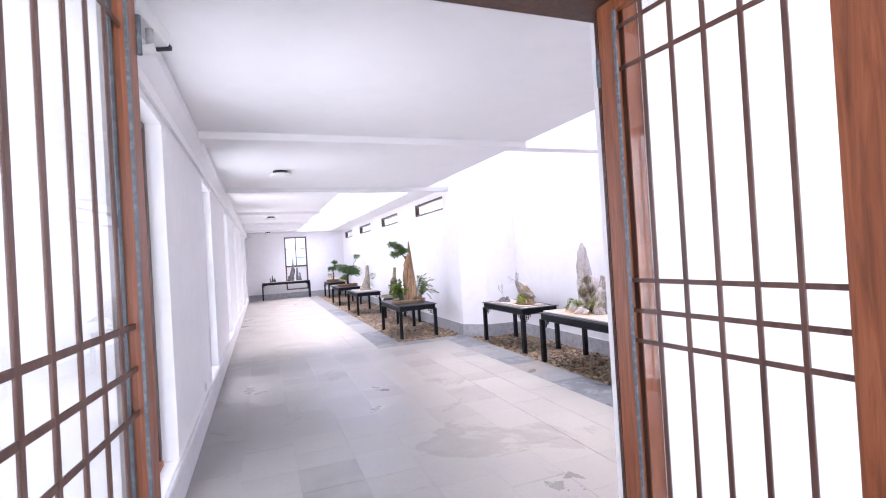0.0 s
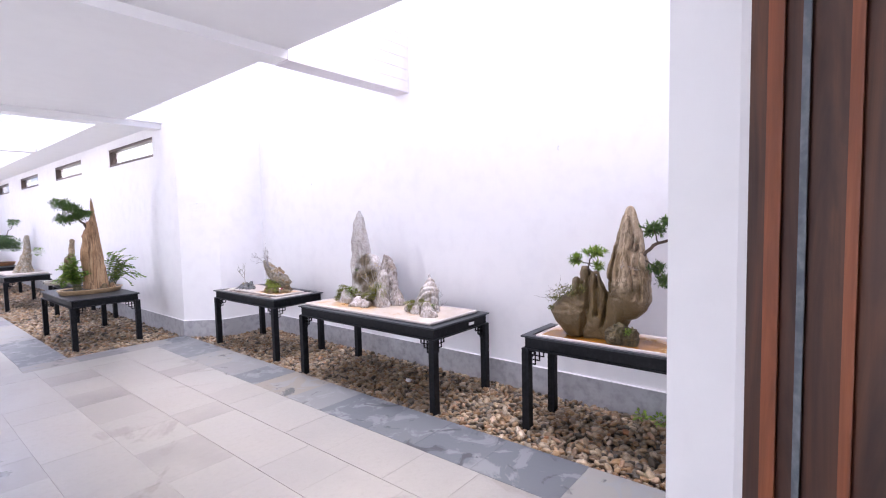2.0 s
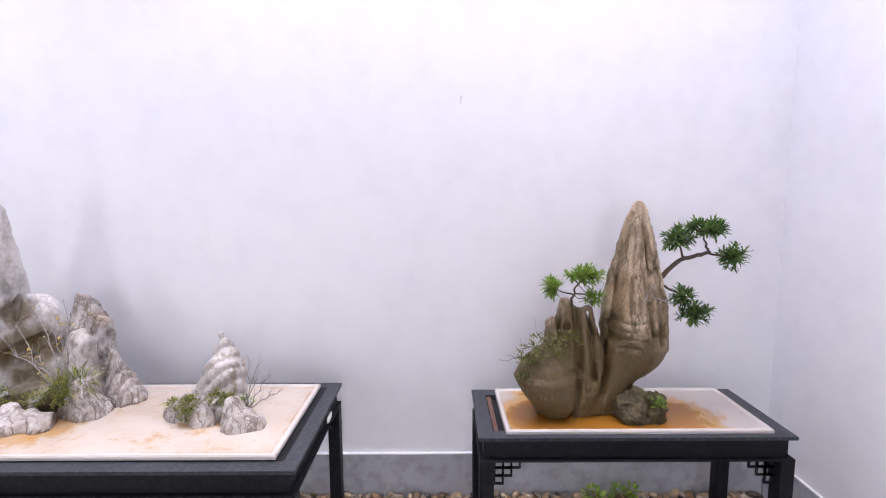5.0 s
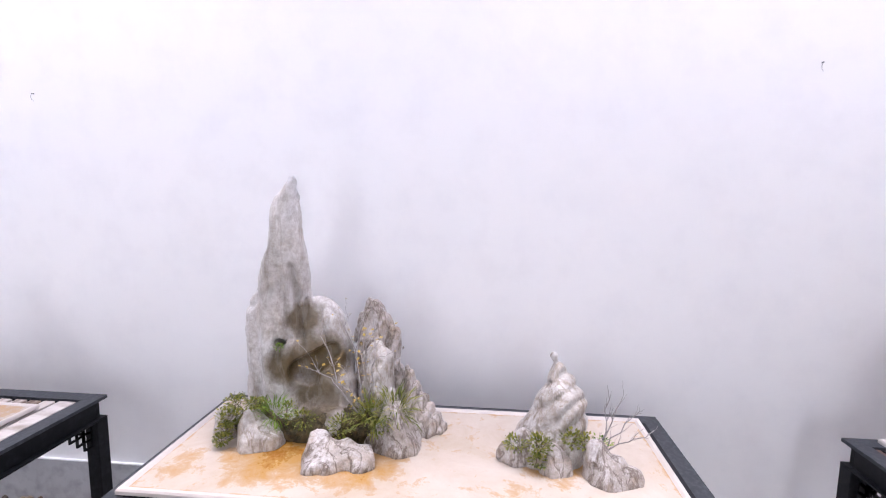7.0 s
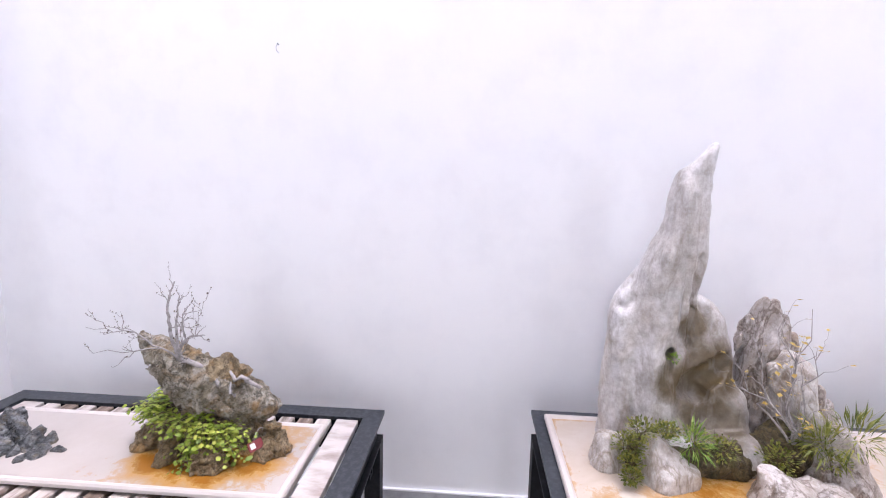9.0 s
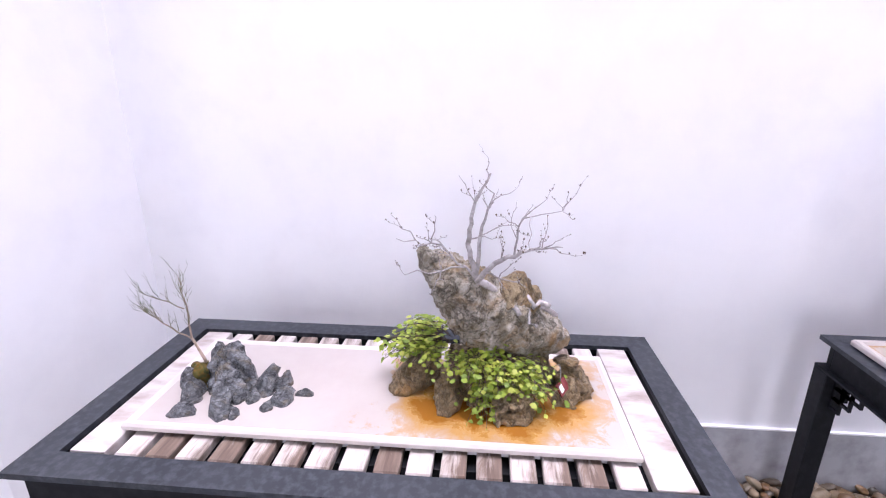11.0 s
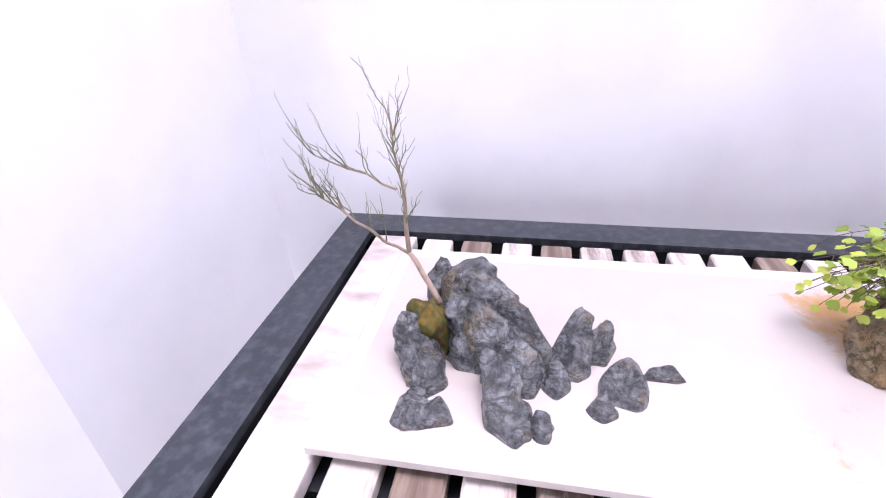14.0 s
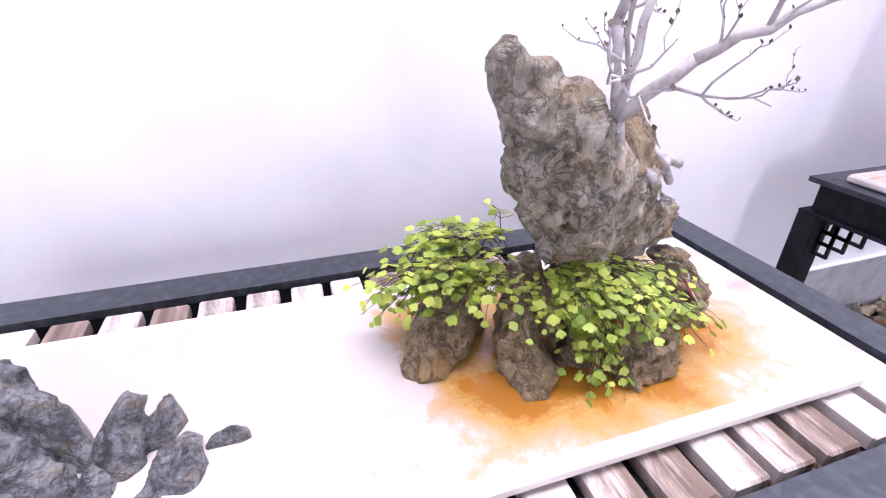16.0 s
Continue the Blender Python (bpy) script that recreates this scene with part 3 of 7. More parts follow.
def carve(cones, cuts=(), step=0.008, blend=0.02, rough=(0.012, 9.0), grooves=(0.0, 30.0, 0.2), floor=None, seed=0.0, fine=0.0, planes=None, crag=None, stacks=(), lines=(), strata=None):
    """A rock grown from tapered limbs (a, b, radius at a, radius at b[, squash in x]) and stacks of elliptic sections, with hollows cut out,
    folds pressed in along lines of (y, z) on its face towards the walk (points, width, depth), bedding ridges and a weathered surface."""
    ends = [(np.array(c[k], float), c[2 + k]) for c in cones for k in (0, 1)] + [e for st in stacks for e in stack_ends(*st)]
    lo = np.min([e - (r * 1.25 + 0.03) for e, r in ends], axis=0)
    hi = np.max([e + (r * 1.25 + 0.03) for e, r in ends], axis=0)
    if floor is not None:
        lo[2] = floor - 2.5 * step
    n = np.ceil((hi - lo) / step).astype(int) + 1
    ax = [lo[k] + step * np.arange(n[k]) for k in range(3)]
    g = np.stack(np.meshgrid(*ax, indexing="ij"), -1).reshape(-1, 3)
    acc = np.zeros(len(g))
    for c in cones:
        acc += np.exp(-np.clip(cone_sdf(g, c[0], c[1], c[2], c[3], c[4] if len(c) > 4 else 1.0) / blend, -40, 60))
    for st in stacks:
        acc += np.exp(-np.clip(stack_sdf(g, *st) / blend, -40, 60))
    f = -blend * np.log(acc + 1e-30)
    if lines:
        close = np.abs(f) < 0.07
        gc = g[close]
        press = np.zeros(len(gc))
        wave = 0.006 * vnoise(gc * 23 + seed)
        mid = np.mean([e[0] for e, r in ends])
        for pts, width, depth in lines:
            d = np.full(len(gc), 9.0)
            for a, b in zip(pts, pts[1:]):
                a, b = np.array(a), np.array(b)
                h = np.clip(((gc[:, 1:] - a) @ (b - a)) / ((b - a) @ (b - a)), 0, 1)
                d = np.minimum(d, np.linalg.norm(gc[:, 1:] - a - h[:, None] * (b - a), axis=1) + wave)
            press += depth * np.exp(-(d / width) ** 2)
        f[close] += press * (gc[:, 0] < mid + 0.02)
    near = np.abs(f) < 0.06
    q = g[near] + seed
    f2 = f[near]
    f2 = f2 - rough[0] * fbm(q * rough[1], 4)
    if grooves[0]:
        v = fbm(q * np.array([grooves[1], grooves[1], grooves[1] * grooves[2]]) + 2.0 * fbm(q * 4, 2)[:, None], 3)
        f2 = f2 + grooves[0] * np.clip(0.22 - np.abs(v), 0, 1) * 4
    if strata:
        v = q @ np.array(strata[0]) * strata[1] + 1.6 * fbm(q * 7, 3)
        f2 = f2 + strata[2] * (np.abs(np.sin(v)) * -1.0 + 0.6)
    if fine:
        f2 = f2 - fine * fbm(q * 70, 2)
    if crag:
        amp = crag[0]
        for k in range(3):
            f2 = f2 + amp * (np.abs(vnoise(q * crag[1] * 2 ** k + 5.7 * k)) * 2 - 0.55)
            amp *= 0.5
    f[near] = f2
    if planes:
        rs = np.random.default_rng(int(seed * 10) + 3)
        top = max(r for _, r in ends)
        for _ in range(planes[0]):
            w = rs.normal(size=3) * (1, 1, planes[2] if len(planes) > 2 else 0.12)
            w[2] = abs(w[2])
            w /= np.linalg.norm(w)
            reach = max(e @ w + r for e, r in ends) - planes[1] * top * rs.uniform(0.15, 1.0)
            wave = 0.004 * fbm(g[near] * 22 + seed, 3)
            f[near] = np.maximum(f[near], g[near] @ w - reach + wave)
    for c in cuts:
        f = np.maximum(f, -cone_sdf(g, *c[:4], c[4] if len(c) > 4 else 1.0))
    if floor is not None:
        f = np.maximum(f, floor - 0.004 - g[:, 2])
    f = f.reshape(n)
    s = f < 0
    pad = np.ones(n, bool)
    pad[1:-1, 1:-1, 1:-1] = False
    f[pad & s] = step * 0.2
    s = f < 0
    # one vertex in every cell that the surface crosses, one quad on every crossed edge
    nx, ny, nz = n - 1
    cnt = np.zeros((nx, ny, nz))
    tot = np.zeros((nx, ny, nz, 3))
    corners = [(0, 0, 0), (1, 0, 0), (0, 1, 0), (1, 1, 0), (0, 0, 1), (1, 0, 1), (0, 1, 1), (1, 1, 1)]
    for ia, ca in enumerate(corners):
        for cb in corners[ia + 1:]:
            if sum(abs(u - v) for u, v in zip(ca, cb)) != 1:
                continue
            A = f[ca[0]:ca[0] + nx, ca[1]:ca[1] + ny, ca[2]:ca[2] + nz]
            B = f[cb[0]:cb[0] + nx, cb[1]:cb[1] + ny, cb[2]:cb[2] + nz]
            x = (A < 0) != (B < 0)
            t = np.where(x, A / np.where(x, A - B, 1), 0)
            cnt += x
            for k in range(3):
                tot[..., k] += np.where(x, ca[k] + t * (cb[k] - ca[k]), 0)
    on = cnt > 0
    ids = -np.ones((nx, ny, nz), int)
    ids[on] = np.arange(on.sum())
    cell = np.argwhere(on)
    verts = lo + step * (cell + tot[on] / cnt[on][:, None])
    quads = []
    for k in range(3):
        e = [slice(0, m) for m in n]
        e2 = list(e)
        e[k], e2[k] = slice(0, n[k] - 1), slice(1, n[k])
        A, B = s[tuple(e)], s[tuple(e2)]
        for sign in (True, False):
            at = np.argwhere((A != B) & (A == sign))
            u, v = (k + 1) % 3, (k + 2) % 3
            at = at[(at[:, u] > 0) & (at[:, v] > 0) & (at[:, u] < n[u] - 1) & (at[:, v] < n[v] - 1)]
            o = []
            for du, dv in ((-1, -1), (0, -1), (0, 0), (-1, 0)):
                c = at.copy()
                c[:, u] += du
                c[:, v] += dv
                o.append(ids[c[:, 0], c[:, 1], c[:, 2]])
            qd = np.stack(o, 1)
            quads.append(qd if sign else qd[:, ::-1])
    quads = np.concatenate(quads)
    quads = quads[(quads >= 0).all(1)]
    me = bpy.data.meshes.new("rock")
    me.from_pydata(verts.tolist(), [], quads.tolist())
    me.polygons.foreach_set("use_smooth", [True] * len(me.polygons))
    if planes and len(planes) > 2:
        me.set_sharp_from_angle(angle=math.radians(38))
    return me


def rock_part(name, me, material, parent, label=""):
    me.materials.append(material)
    me.name = name
    inv = parent.matrix_basis.inverted()
    me.transform(inv)
    return part(name, me, material, parent, label)


def rock_material(name, base, light, dark, stain, s=9.0, stretch=0.35, rough=0.7, vein=None, fine_scale=90.0, bump_k=0.6, crack=0.75, depth=0.010, spots=(), spot=(0.2, 0.15, 0.07)):
    """Weathered stone: mottled tones, dark cracks drawn out along the height, pale veins, fine grain."""
    m, nt, b = mat(name)
    v = coords(nt)
    vs = coords(nt, (1, 1, stretch))
    big = noise_tex(nt, vs, s, 9, 0.68, 0.25)
    col = mix(nt, ramp(nt, big, [(0.38, (0, 0, 0)), (0.60, (1, 1, 1))]), base, light)
    mid = noise_tex(nt, vs, s * 2.3, 9, 0.72, 0.3)
    col = mix(nt, ramp(nt, mid, [(0.52, (0, 0, 0)), (0.66, (0.9, 0.9, 0.9))]), col, dark)
    st = noise_tex(nt, v, s * 0.5, 7, 0.65, 0.5)
    col = mix(nt, ramp(nt, st, [(0.50, (0, 0, 0)), (0.66, (0.85, 0.85, 0.85))]), col, stain)
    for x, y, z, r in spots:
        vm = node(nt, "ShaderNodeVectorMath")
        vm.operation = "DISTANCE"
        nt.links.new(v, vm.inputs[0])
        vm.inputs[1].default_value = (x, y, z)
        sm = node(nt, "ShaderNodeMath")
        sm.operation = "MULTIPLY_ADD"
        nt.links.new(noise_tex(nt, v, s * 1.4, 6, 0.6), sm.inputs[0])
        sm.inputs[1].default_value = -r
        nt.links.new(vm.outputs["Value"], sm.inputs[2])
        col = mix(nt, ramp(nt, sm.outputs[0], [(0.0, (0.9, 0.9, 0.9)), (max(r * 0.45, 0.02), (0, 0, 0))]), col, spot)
    ck = noise_tex(nt, vs, s * 1.15, 5, 0.6, 0.5)
    line = ramp(nt, ck, [(0.465, (0, 0, 0)), (0.496, (crack, crack, crack)), (0.504, (crack, crack, crack)), (0.535, (0, 0, 0))])
    col = mix(nt, line, col, dark)
    if vein:
        vn = noise_tex(nt, coords(nt, (1, 1.6, 0.7)), s * 0.6, 4, 0.6, 0.4)
        col = mix(nt, ramp(nt, vn, [(0.60, (0, 0, 0)), (0.61, (0.9, 0.9, 0.9)), (0.635, (0, 0, 0))]), col, vein)
    grain = noise_tex(nt, v, fine_scale, 8, 0.75)
    col = mix(nt, ramp(nt, grain, [(0.38, (0, 0, 0)), (0.62, (1, 1, 1))]), mix(nt, 1.0, col, (0.68, 0.66, 0.63), "MULTIPLY"), col)
    nt.links.new(col, b.inputs["Base Color"])
    b.inputs["Roughness"].default_value = rough
    h = node(nt, "ShaderNodeMath")
    h.operation = "ADD"
    nt.links.new(grain, h.inputs[0])
    nt.links.new(mid, h.inputs[1])
    h2 = node(nt, "ShaderNodeMath")
    h2.operation = "SUBTRACT"
    nt.links.new(h.outputs[0], h2.inputs[0])
    nt.links.new(line, h2.inputs[1])
    bump(nt, b, h2.outputs[0], bump_k, depth)
    return m


PALE_ROCK = rock_material("pale_grey_limestone", (0.42, 0.385, 0.36), (0.57, 0.545, 0.535), (0.24, 0.185, 0.13), (0.36, 0.27, 0.17), 8, 0.4, 0.36, None, 60, 0.35, 0.6, 0.008)
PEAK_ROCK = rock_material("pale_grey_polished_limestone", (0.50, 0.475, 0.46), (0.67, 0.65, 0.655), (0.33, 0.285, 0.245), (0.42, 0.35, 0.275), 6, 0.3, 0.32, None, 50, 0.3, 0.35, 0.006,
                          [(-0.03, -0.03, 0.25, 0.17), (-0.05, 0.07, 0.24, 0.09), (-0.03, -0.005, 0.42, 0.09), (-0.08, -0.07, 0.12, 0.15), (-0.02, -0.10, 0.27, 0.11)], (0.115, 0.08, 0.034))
FLANK_ROCK = rock_material("veined_grey_violet_limestone", (0.37, 0.32, 0.285), (0.54, 0.505, 0.50), (0.115, 0.078, 0.05), (0.27, 0.18, 0.095), 12, 0.5, 0.40, None, 80, 0.45, 0.7, 0.008)
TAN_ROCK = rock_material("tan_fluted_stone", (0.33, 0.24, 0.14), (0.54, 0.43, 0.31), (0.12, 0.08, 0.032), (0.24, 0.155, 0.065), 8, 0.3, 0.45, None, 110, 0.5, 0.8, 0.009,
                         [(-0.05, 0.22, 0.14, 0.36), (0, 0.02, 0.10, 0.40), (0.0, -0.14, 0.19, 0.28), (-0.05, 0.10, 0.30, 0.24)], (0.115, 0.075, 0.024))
BROWN_ROCK = rock_material("rough_grey_brown_tufa", (0.31, 0.26, 0.175), (0.62, 0.575, 0.50), (0.10, 0.08, 0.045), (0.38, 0.23, 0.085), 26, 0.9, 0.7, None, 90, 1.0, 0.6, 0.014)
BASE_ROCK = rock_material("wet_brown_tufa", (0.24, 0.165, 0.08), (0.46, 0.36, 0.22), (0.075, 0.05, 0.022), (0.40, 0.21, 0.05), 30, 0.9, 0.4, None, 110, 1.0, 0.6, 0.012)
SLATE_ROCK = rock_material("blue_black_stone", (0.030, 0.033, 0.038), (0.24, 0.248, 0.262), (0.010, 0.010, 0.011), (0.17, 0.125, 0.06), 26, 1.4, 0.22, None, 130, 0.7, 0.5, 0.006)
DARK_ROCK = rock_material("dark_mossy_stone", (0.065, 0.048, 0.02), (0.15, 0.11, 0.045), (0.018, 0.013, 0.006), (0.06, 0.058, 0.012), 25, 0.8, 0.6)
WOOD_ROCK = rock_material("petrified_wood_stone", (0.38, 0.225, 0.115), (0.52, 0.35, 0.20), (0.11, 0.055, 0.026), (0.25, 0.13, 0.055), 9, 0.10, 0.75)
MOSS = two_scale("moss", (0.04, 0.045, 0.008), (0.085, 0.065, 0.010), (0.17, 0.085, 0.012), 30, 120, 0.95, 200, 0.6, 0.004)
BARK = two_scale("grey_bark", (0.33, 0.305, 0.30), (0.42, 0.395, 0.39), (0.18, 0.16, 0.15), 20, 90, 0.85, 150, 0.4, 0.003)
PINK_BARK = two_scale("pinkish_sapling_bark", (0.30, 0.215, 0.17), (0.36, 0.27, 0.22), (0.17, 0.15, 0.08), 25, 90, 0.7, 150, 0.3)
BARK_D = two_scale("brown_bark", (0.08, 0.055, 0.038), (0.12, 0.085, 0.06), (0.04, 0.028, 0.02), 20, 90, 0.85, 150, 0.4, 0.003)
TWIG_G = two_scale("green_twig", (0.09, 0.12, 0.05), (0.19, 0.19, 0.10), (0.23, 0.17, 0.12), 25, 90, 0.7, 150, 0.2)


def leaf_material(name, dark, mid, light):
    m, nt, b = mat(name)
    geo = nt.nodes.new("ShaderNodeNewGeometry")
    nt.links.new(ramp(nt, geo.outputs["Random Per Island"], [(0.0, dark), (0.5, mid), (1.0, light)]), b.inputs["Base Color"])
    b.inputs["Roughness"].default_value = 0.5
    b.inputs["Transmission Weight"].default_value = 0.0
    b.inputs["Subsurface Weight"].default_value = 0.0
    tr = nt.nodes.new("ShaderNodeBsdfTranslucent")
    nt.links.new(ramp(nt, geo.outputs["Random Per Island"], [(0.0, dark), (0.5, mid), (1.0, light)]), tr.inputs["Color"])
    ms = nt.nodes.new("ShaderNodeMixShader")
    ms.inputs[0].default_value = 0.3
    nt.links.new(b.outputs[0], ms.inputs[1])
    nt.links.new(tr.outputs[0], ms.inputs[2])
    nt.links.new(ms.outputs[0], nt.nodes["Material Output"].inputs["Surface"])
    return m


FERN_LEAF = leaf_material("maidenhair_leaf", (0.13, 0.20, 0.018), (0.27, 0.36, 0.035), (0.46, 0.50, 0.08))
PINE_LEAF = leaf_material("podocarpus_leaf", (0.03, 0.075, 0.018), (0.075, 0.145, 0.032), (0.16, 0.25, 0.055))
PINE_LIGHT = leaf_material("fresh_podocarpus_leaf", (0.09, 0.16, 0.016), (0.17, 0.28, 0.026), (0.28, 0.38, 0.05))
GRASS_LEAF = leaf_material("grassy_leaf", (0.07, 0.14, 0.016), (0.15, 0.26, 0.028), (0.27, 0.36, 0.055))
OLIVE_LEAF = leaf_material("olive_small_leaf", (0.06, 0.07, 0.02), (0.13, 0.135, 0.03), (0.24, 0.20, 0.06))
MIX_LEAF = leaf_material("fern_green_leaf", (0.06, 0.085, 0.010), (0.17, 0.19, 0.03), (0.32, 0.29, 0.06))
TEAL_LEAF = leaf_material("fresh_green_leaf", (0.05, 0.11, 0.04), (0.13, 0.22, 0.085), (0.26, 0.34, 0.15))
GOLD_LEAF = leaf_material("golden_leaf", (0.30, 0.19, 0.03), (0.42, 0.30, 0.06), (0.55, 0.40, 0.12))


def tubes(paths, seg=6):
    """Tapered round stems along paths of (point, radius)."""
    verts, faces = [], []
    for path in paths:
        base = len(verts)
        pts = [Vector(p) for p, _ in path]
        for i, (p, r) in enumerate(path):
            d = (pts[min(i + 1, len(pts) - 1)] - pts[max(i - 1, 0)]).normalized()
            u = d.cross(Vector((0.31, 0.77, 0.55))).normalized()
            w = d.cross(u)
            for k in range(seg):
                an = 2 * math.pi * k / seg
                verts.append(tuple(pts[i] + r * (math.cos(an) * u + math.sin(an) * w)))
        for i in range(len(path) - 1):
            for k in range(seg):
                a = base + i * seg + k
                b_ = base + i * seg + (k + 1) % seg
                faces.append((a, b_, b_ + seg, a + seg))
        faces.append(tuple(base + (len(path) - 1) * seg + k for k in range(seg)))
        faces.append(tuple(base + k for k in reversed(range(seg))))
    me = bpy.data.meshes.new("stems")
    me.from_pydata(verts, [], faces)
    me.polygons.foreach_set("use_smooth", [True] * len(me.polygons))
    return me


def limb(rng, a, b, ra, rb, wobble=0.12, n=6):
    a, b = Vector(a), Vector(b)
    L = (b - a).length
    out = []
    for i in range(n + 1):
        t = i / n
        p = a.lerp(b, t)
        if 0 < i < n:
            p += Vector([rng.uniform(-1, 1) * wobble * L * 0.35 for _ in range(3)])
        out.append((tuple(p), ra + (rb - ra) * t))
    return out


def twigs(rng, paths, per, length, r, levels=1, up=0.3):
    """Side twigs along the given limbs."""
    new_paths = []
    for path in paths:
        for _ in range(per):
            i = rng.randint(1, len(path) - 1)
            p = Vector(path[i][0])
            d = (Vector(path[i][0]) - Vector(path[i - 1][0])).normalized()
            d = (d + Vector([rng.uniform(-1, 1) for _ in range(3)]) * 0.9 + Vector((0, 0, up))).normalized()
            L = length * rng.uniform(0.5, 1.2)
            new_paths.append(limb(rng, p, p + d * L, min(r, path[i][1] * 0.7), r * 0.35, 0.18, 4))
    if levels > 1:
        return new_paths + twigs(rng, new_paths, max(2, per // 2), length * 0.55, r * 0.6, levels - 1, up)
    return new_paths


def leaves(rng, spots, size, shape="fan", up=0.5):
    """Many small leaves: one bent piece of blade for each (place, way)."""
    verts, faces = [], []
    for p, d in spots:
        p, d = Vector(p), Vector(d).normalized()
        side = d.cross(Vector((rng.uniform(-0.4, 0.4), rng.uniform(-0.4, 0.4), 1))).normalized()
        nrm = side.cross(d).normalized()
        s = size * rng.uniform(0.6, 1.3)
        if shape == "fan":
            out = [(0, 0, 0), (0.45, -0.5, 0.05), (0.85, -0.42, 0.0), (1.0, 0, 0.1), (0.85, 0.42, 0.0), (0.45, 0.5, 0.05)]
        elif shape == "needle":
            out = [(0, -0.05, 0), (0.45, -0.09, 0.05), (1.0, 0, -0.05), (0.45, 0.09, 0.05)]
        elif shape == "strap":
            out = [(0, -0.05, 0), (0.3, -0.095, 0.04), (0.75, -0.085, 0.03), (1.0, 0, -0.04), (0.75, 0.085, 0.03), (0.3, 0.095, 0.04), (0, 0.05, 0)]
        elif shape == "lobed":
            out = [(0, 0, 0), (0.30, -0.42, 0.03), (0.62, -0.60, 0.0), (0.84, -0.42, -0.02), (0.78, -0.24, 0.02), (1.0, -0.16, 0), (1.02, 0.14, 0), (0.80, 0.22, 0.02), (0.88, 0.42, -0.02), (0.64, 0.60, 0.0), (0.30, 0.42, 0.03)]
        elif shape == "blade":
            out = [(0, -0.03, 0), (0.5, -0.035, 0.12), (1.0, 0, -0.1), (0.5, 0.035, 0.12)]
        else:
            out = [(0, 0, 0), (0.5, -0.32, 0.06), (1.0, 0, 0), (0.5, 0.32, 0.06)]
        base = len(verts)
        for a, b_, c in out:
            verts.append(tuple(p + s * (a * d + b_ * side + c * nrm)))
        faces.append(tuple(range(base, base + len(out))))
    me = bpy.data.meshes.new("leaves")
    me.from_pydata(verts, [], faces)
    return me


def ball_spots(rng, c, r, n, up=0.4, flat=0.7):
    out = []
    for _ in range(n):
        d = Vector((rng.gauss(0, 1), rng.gauss(0, 1), rng.gauss(0, 1))).normalized()
        q = d * r * rng.uniform(0.35, 1.0)
        q.z *= flat
        out.append((tuple(Vector(c) + q), tuple(d + Vector((0, 0, up)))))
    return out


def place(parent, me, name, material, label=""):
    me.transform(parent.matrix_basis.inverted())
    me.name = name
    me.materials.append(material)
    return part(name, me, material, parent, label)


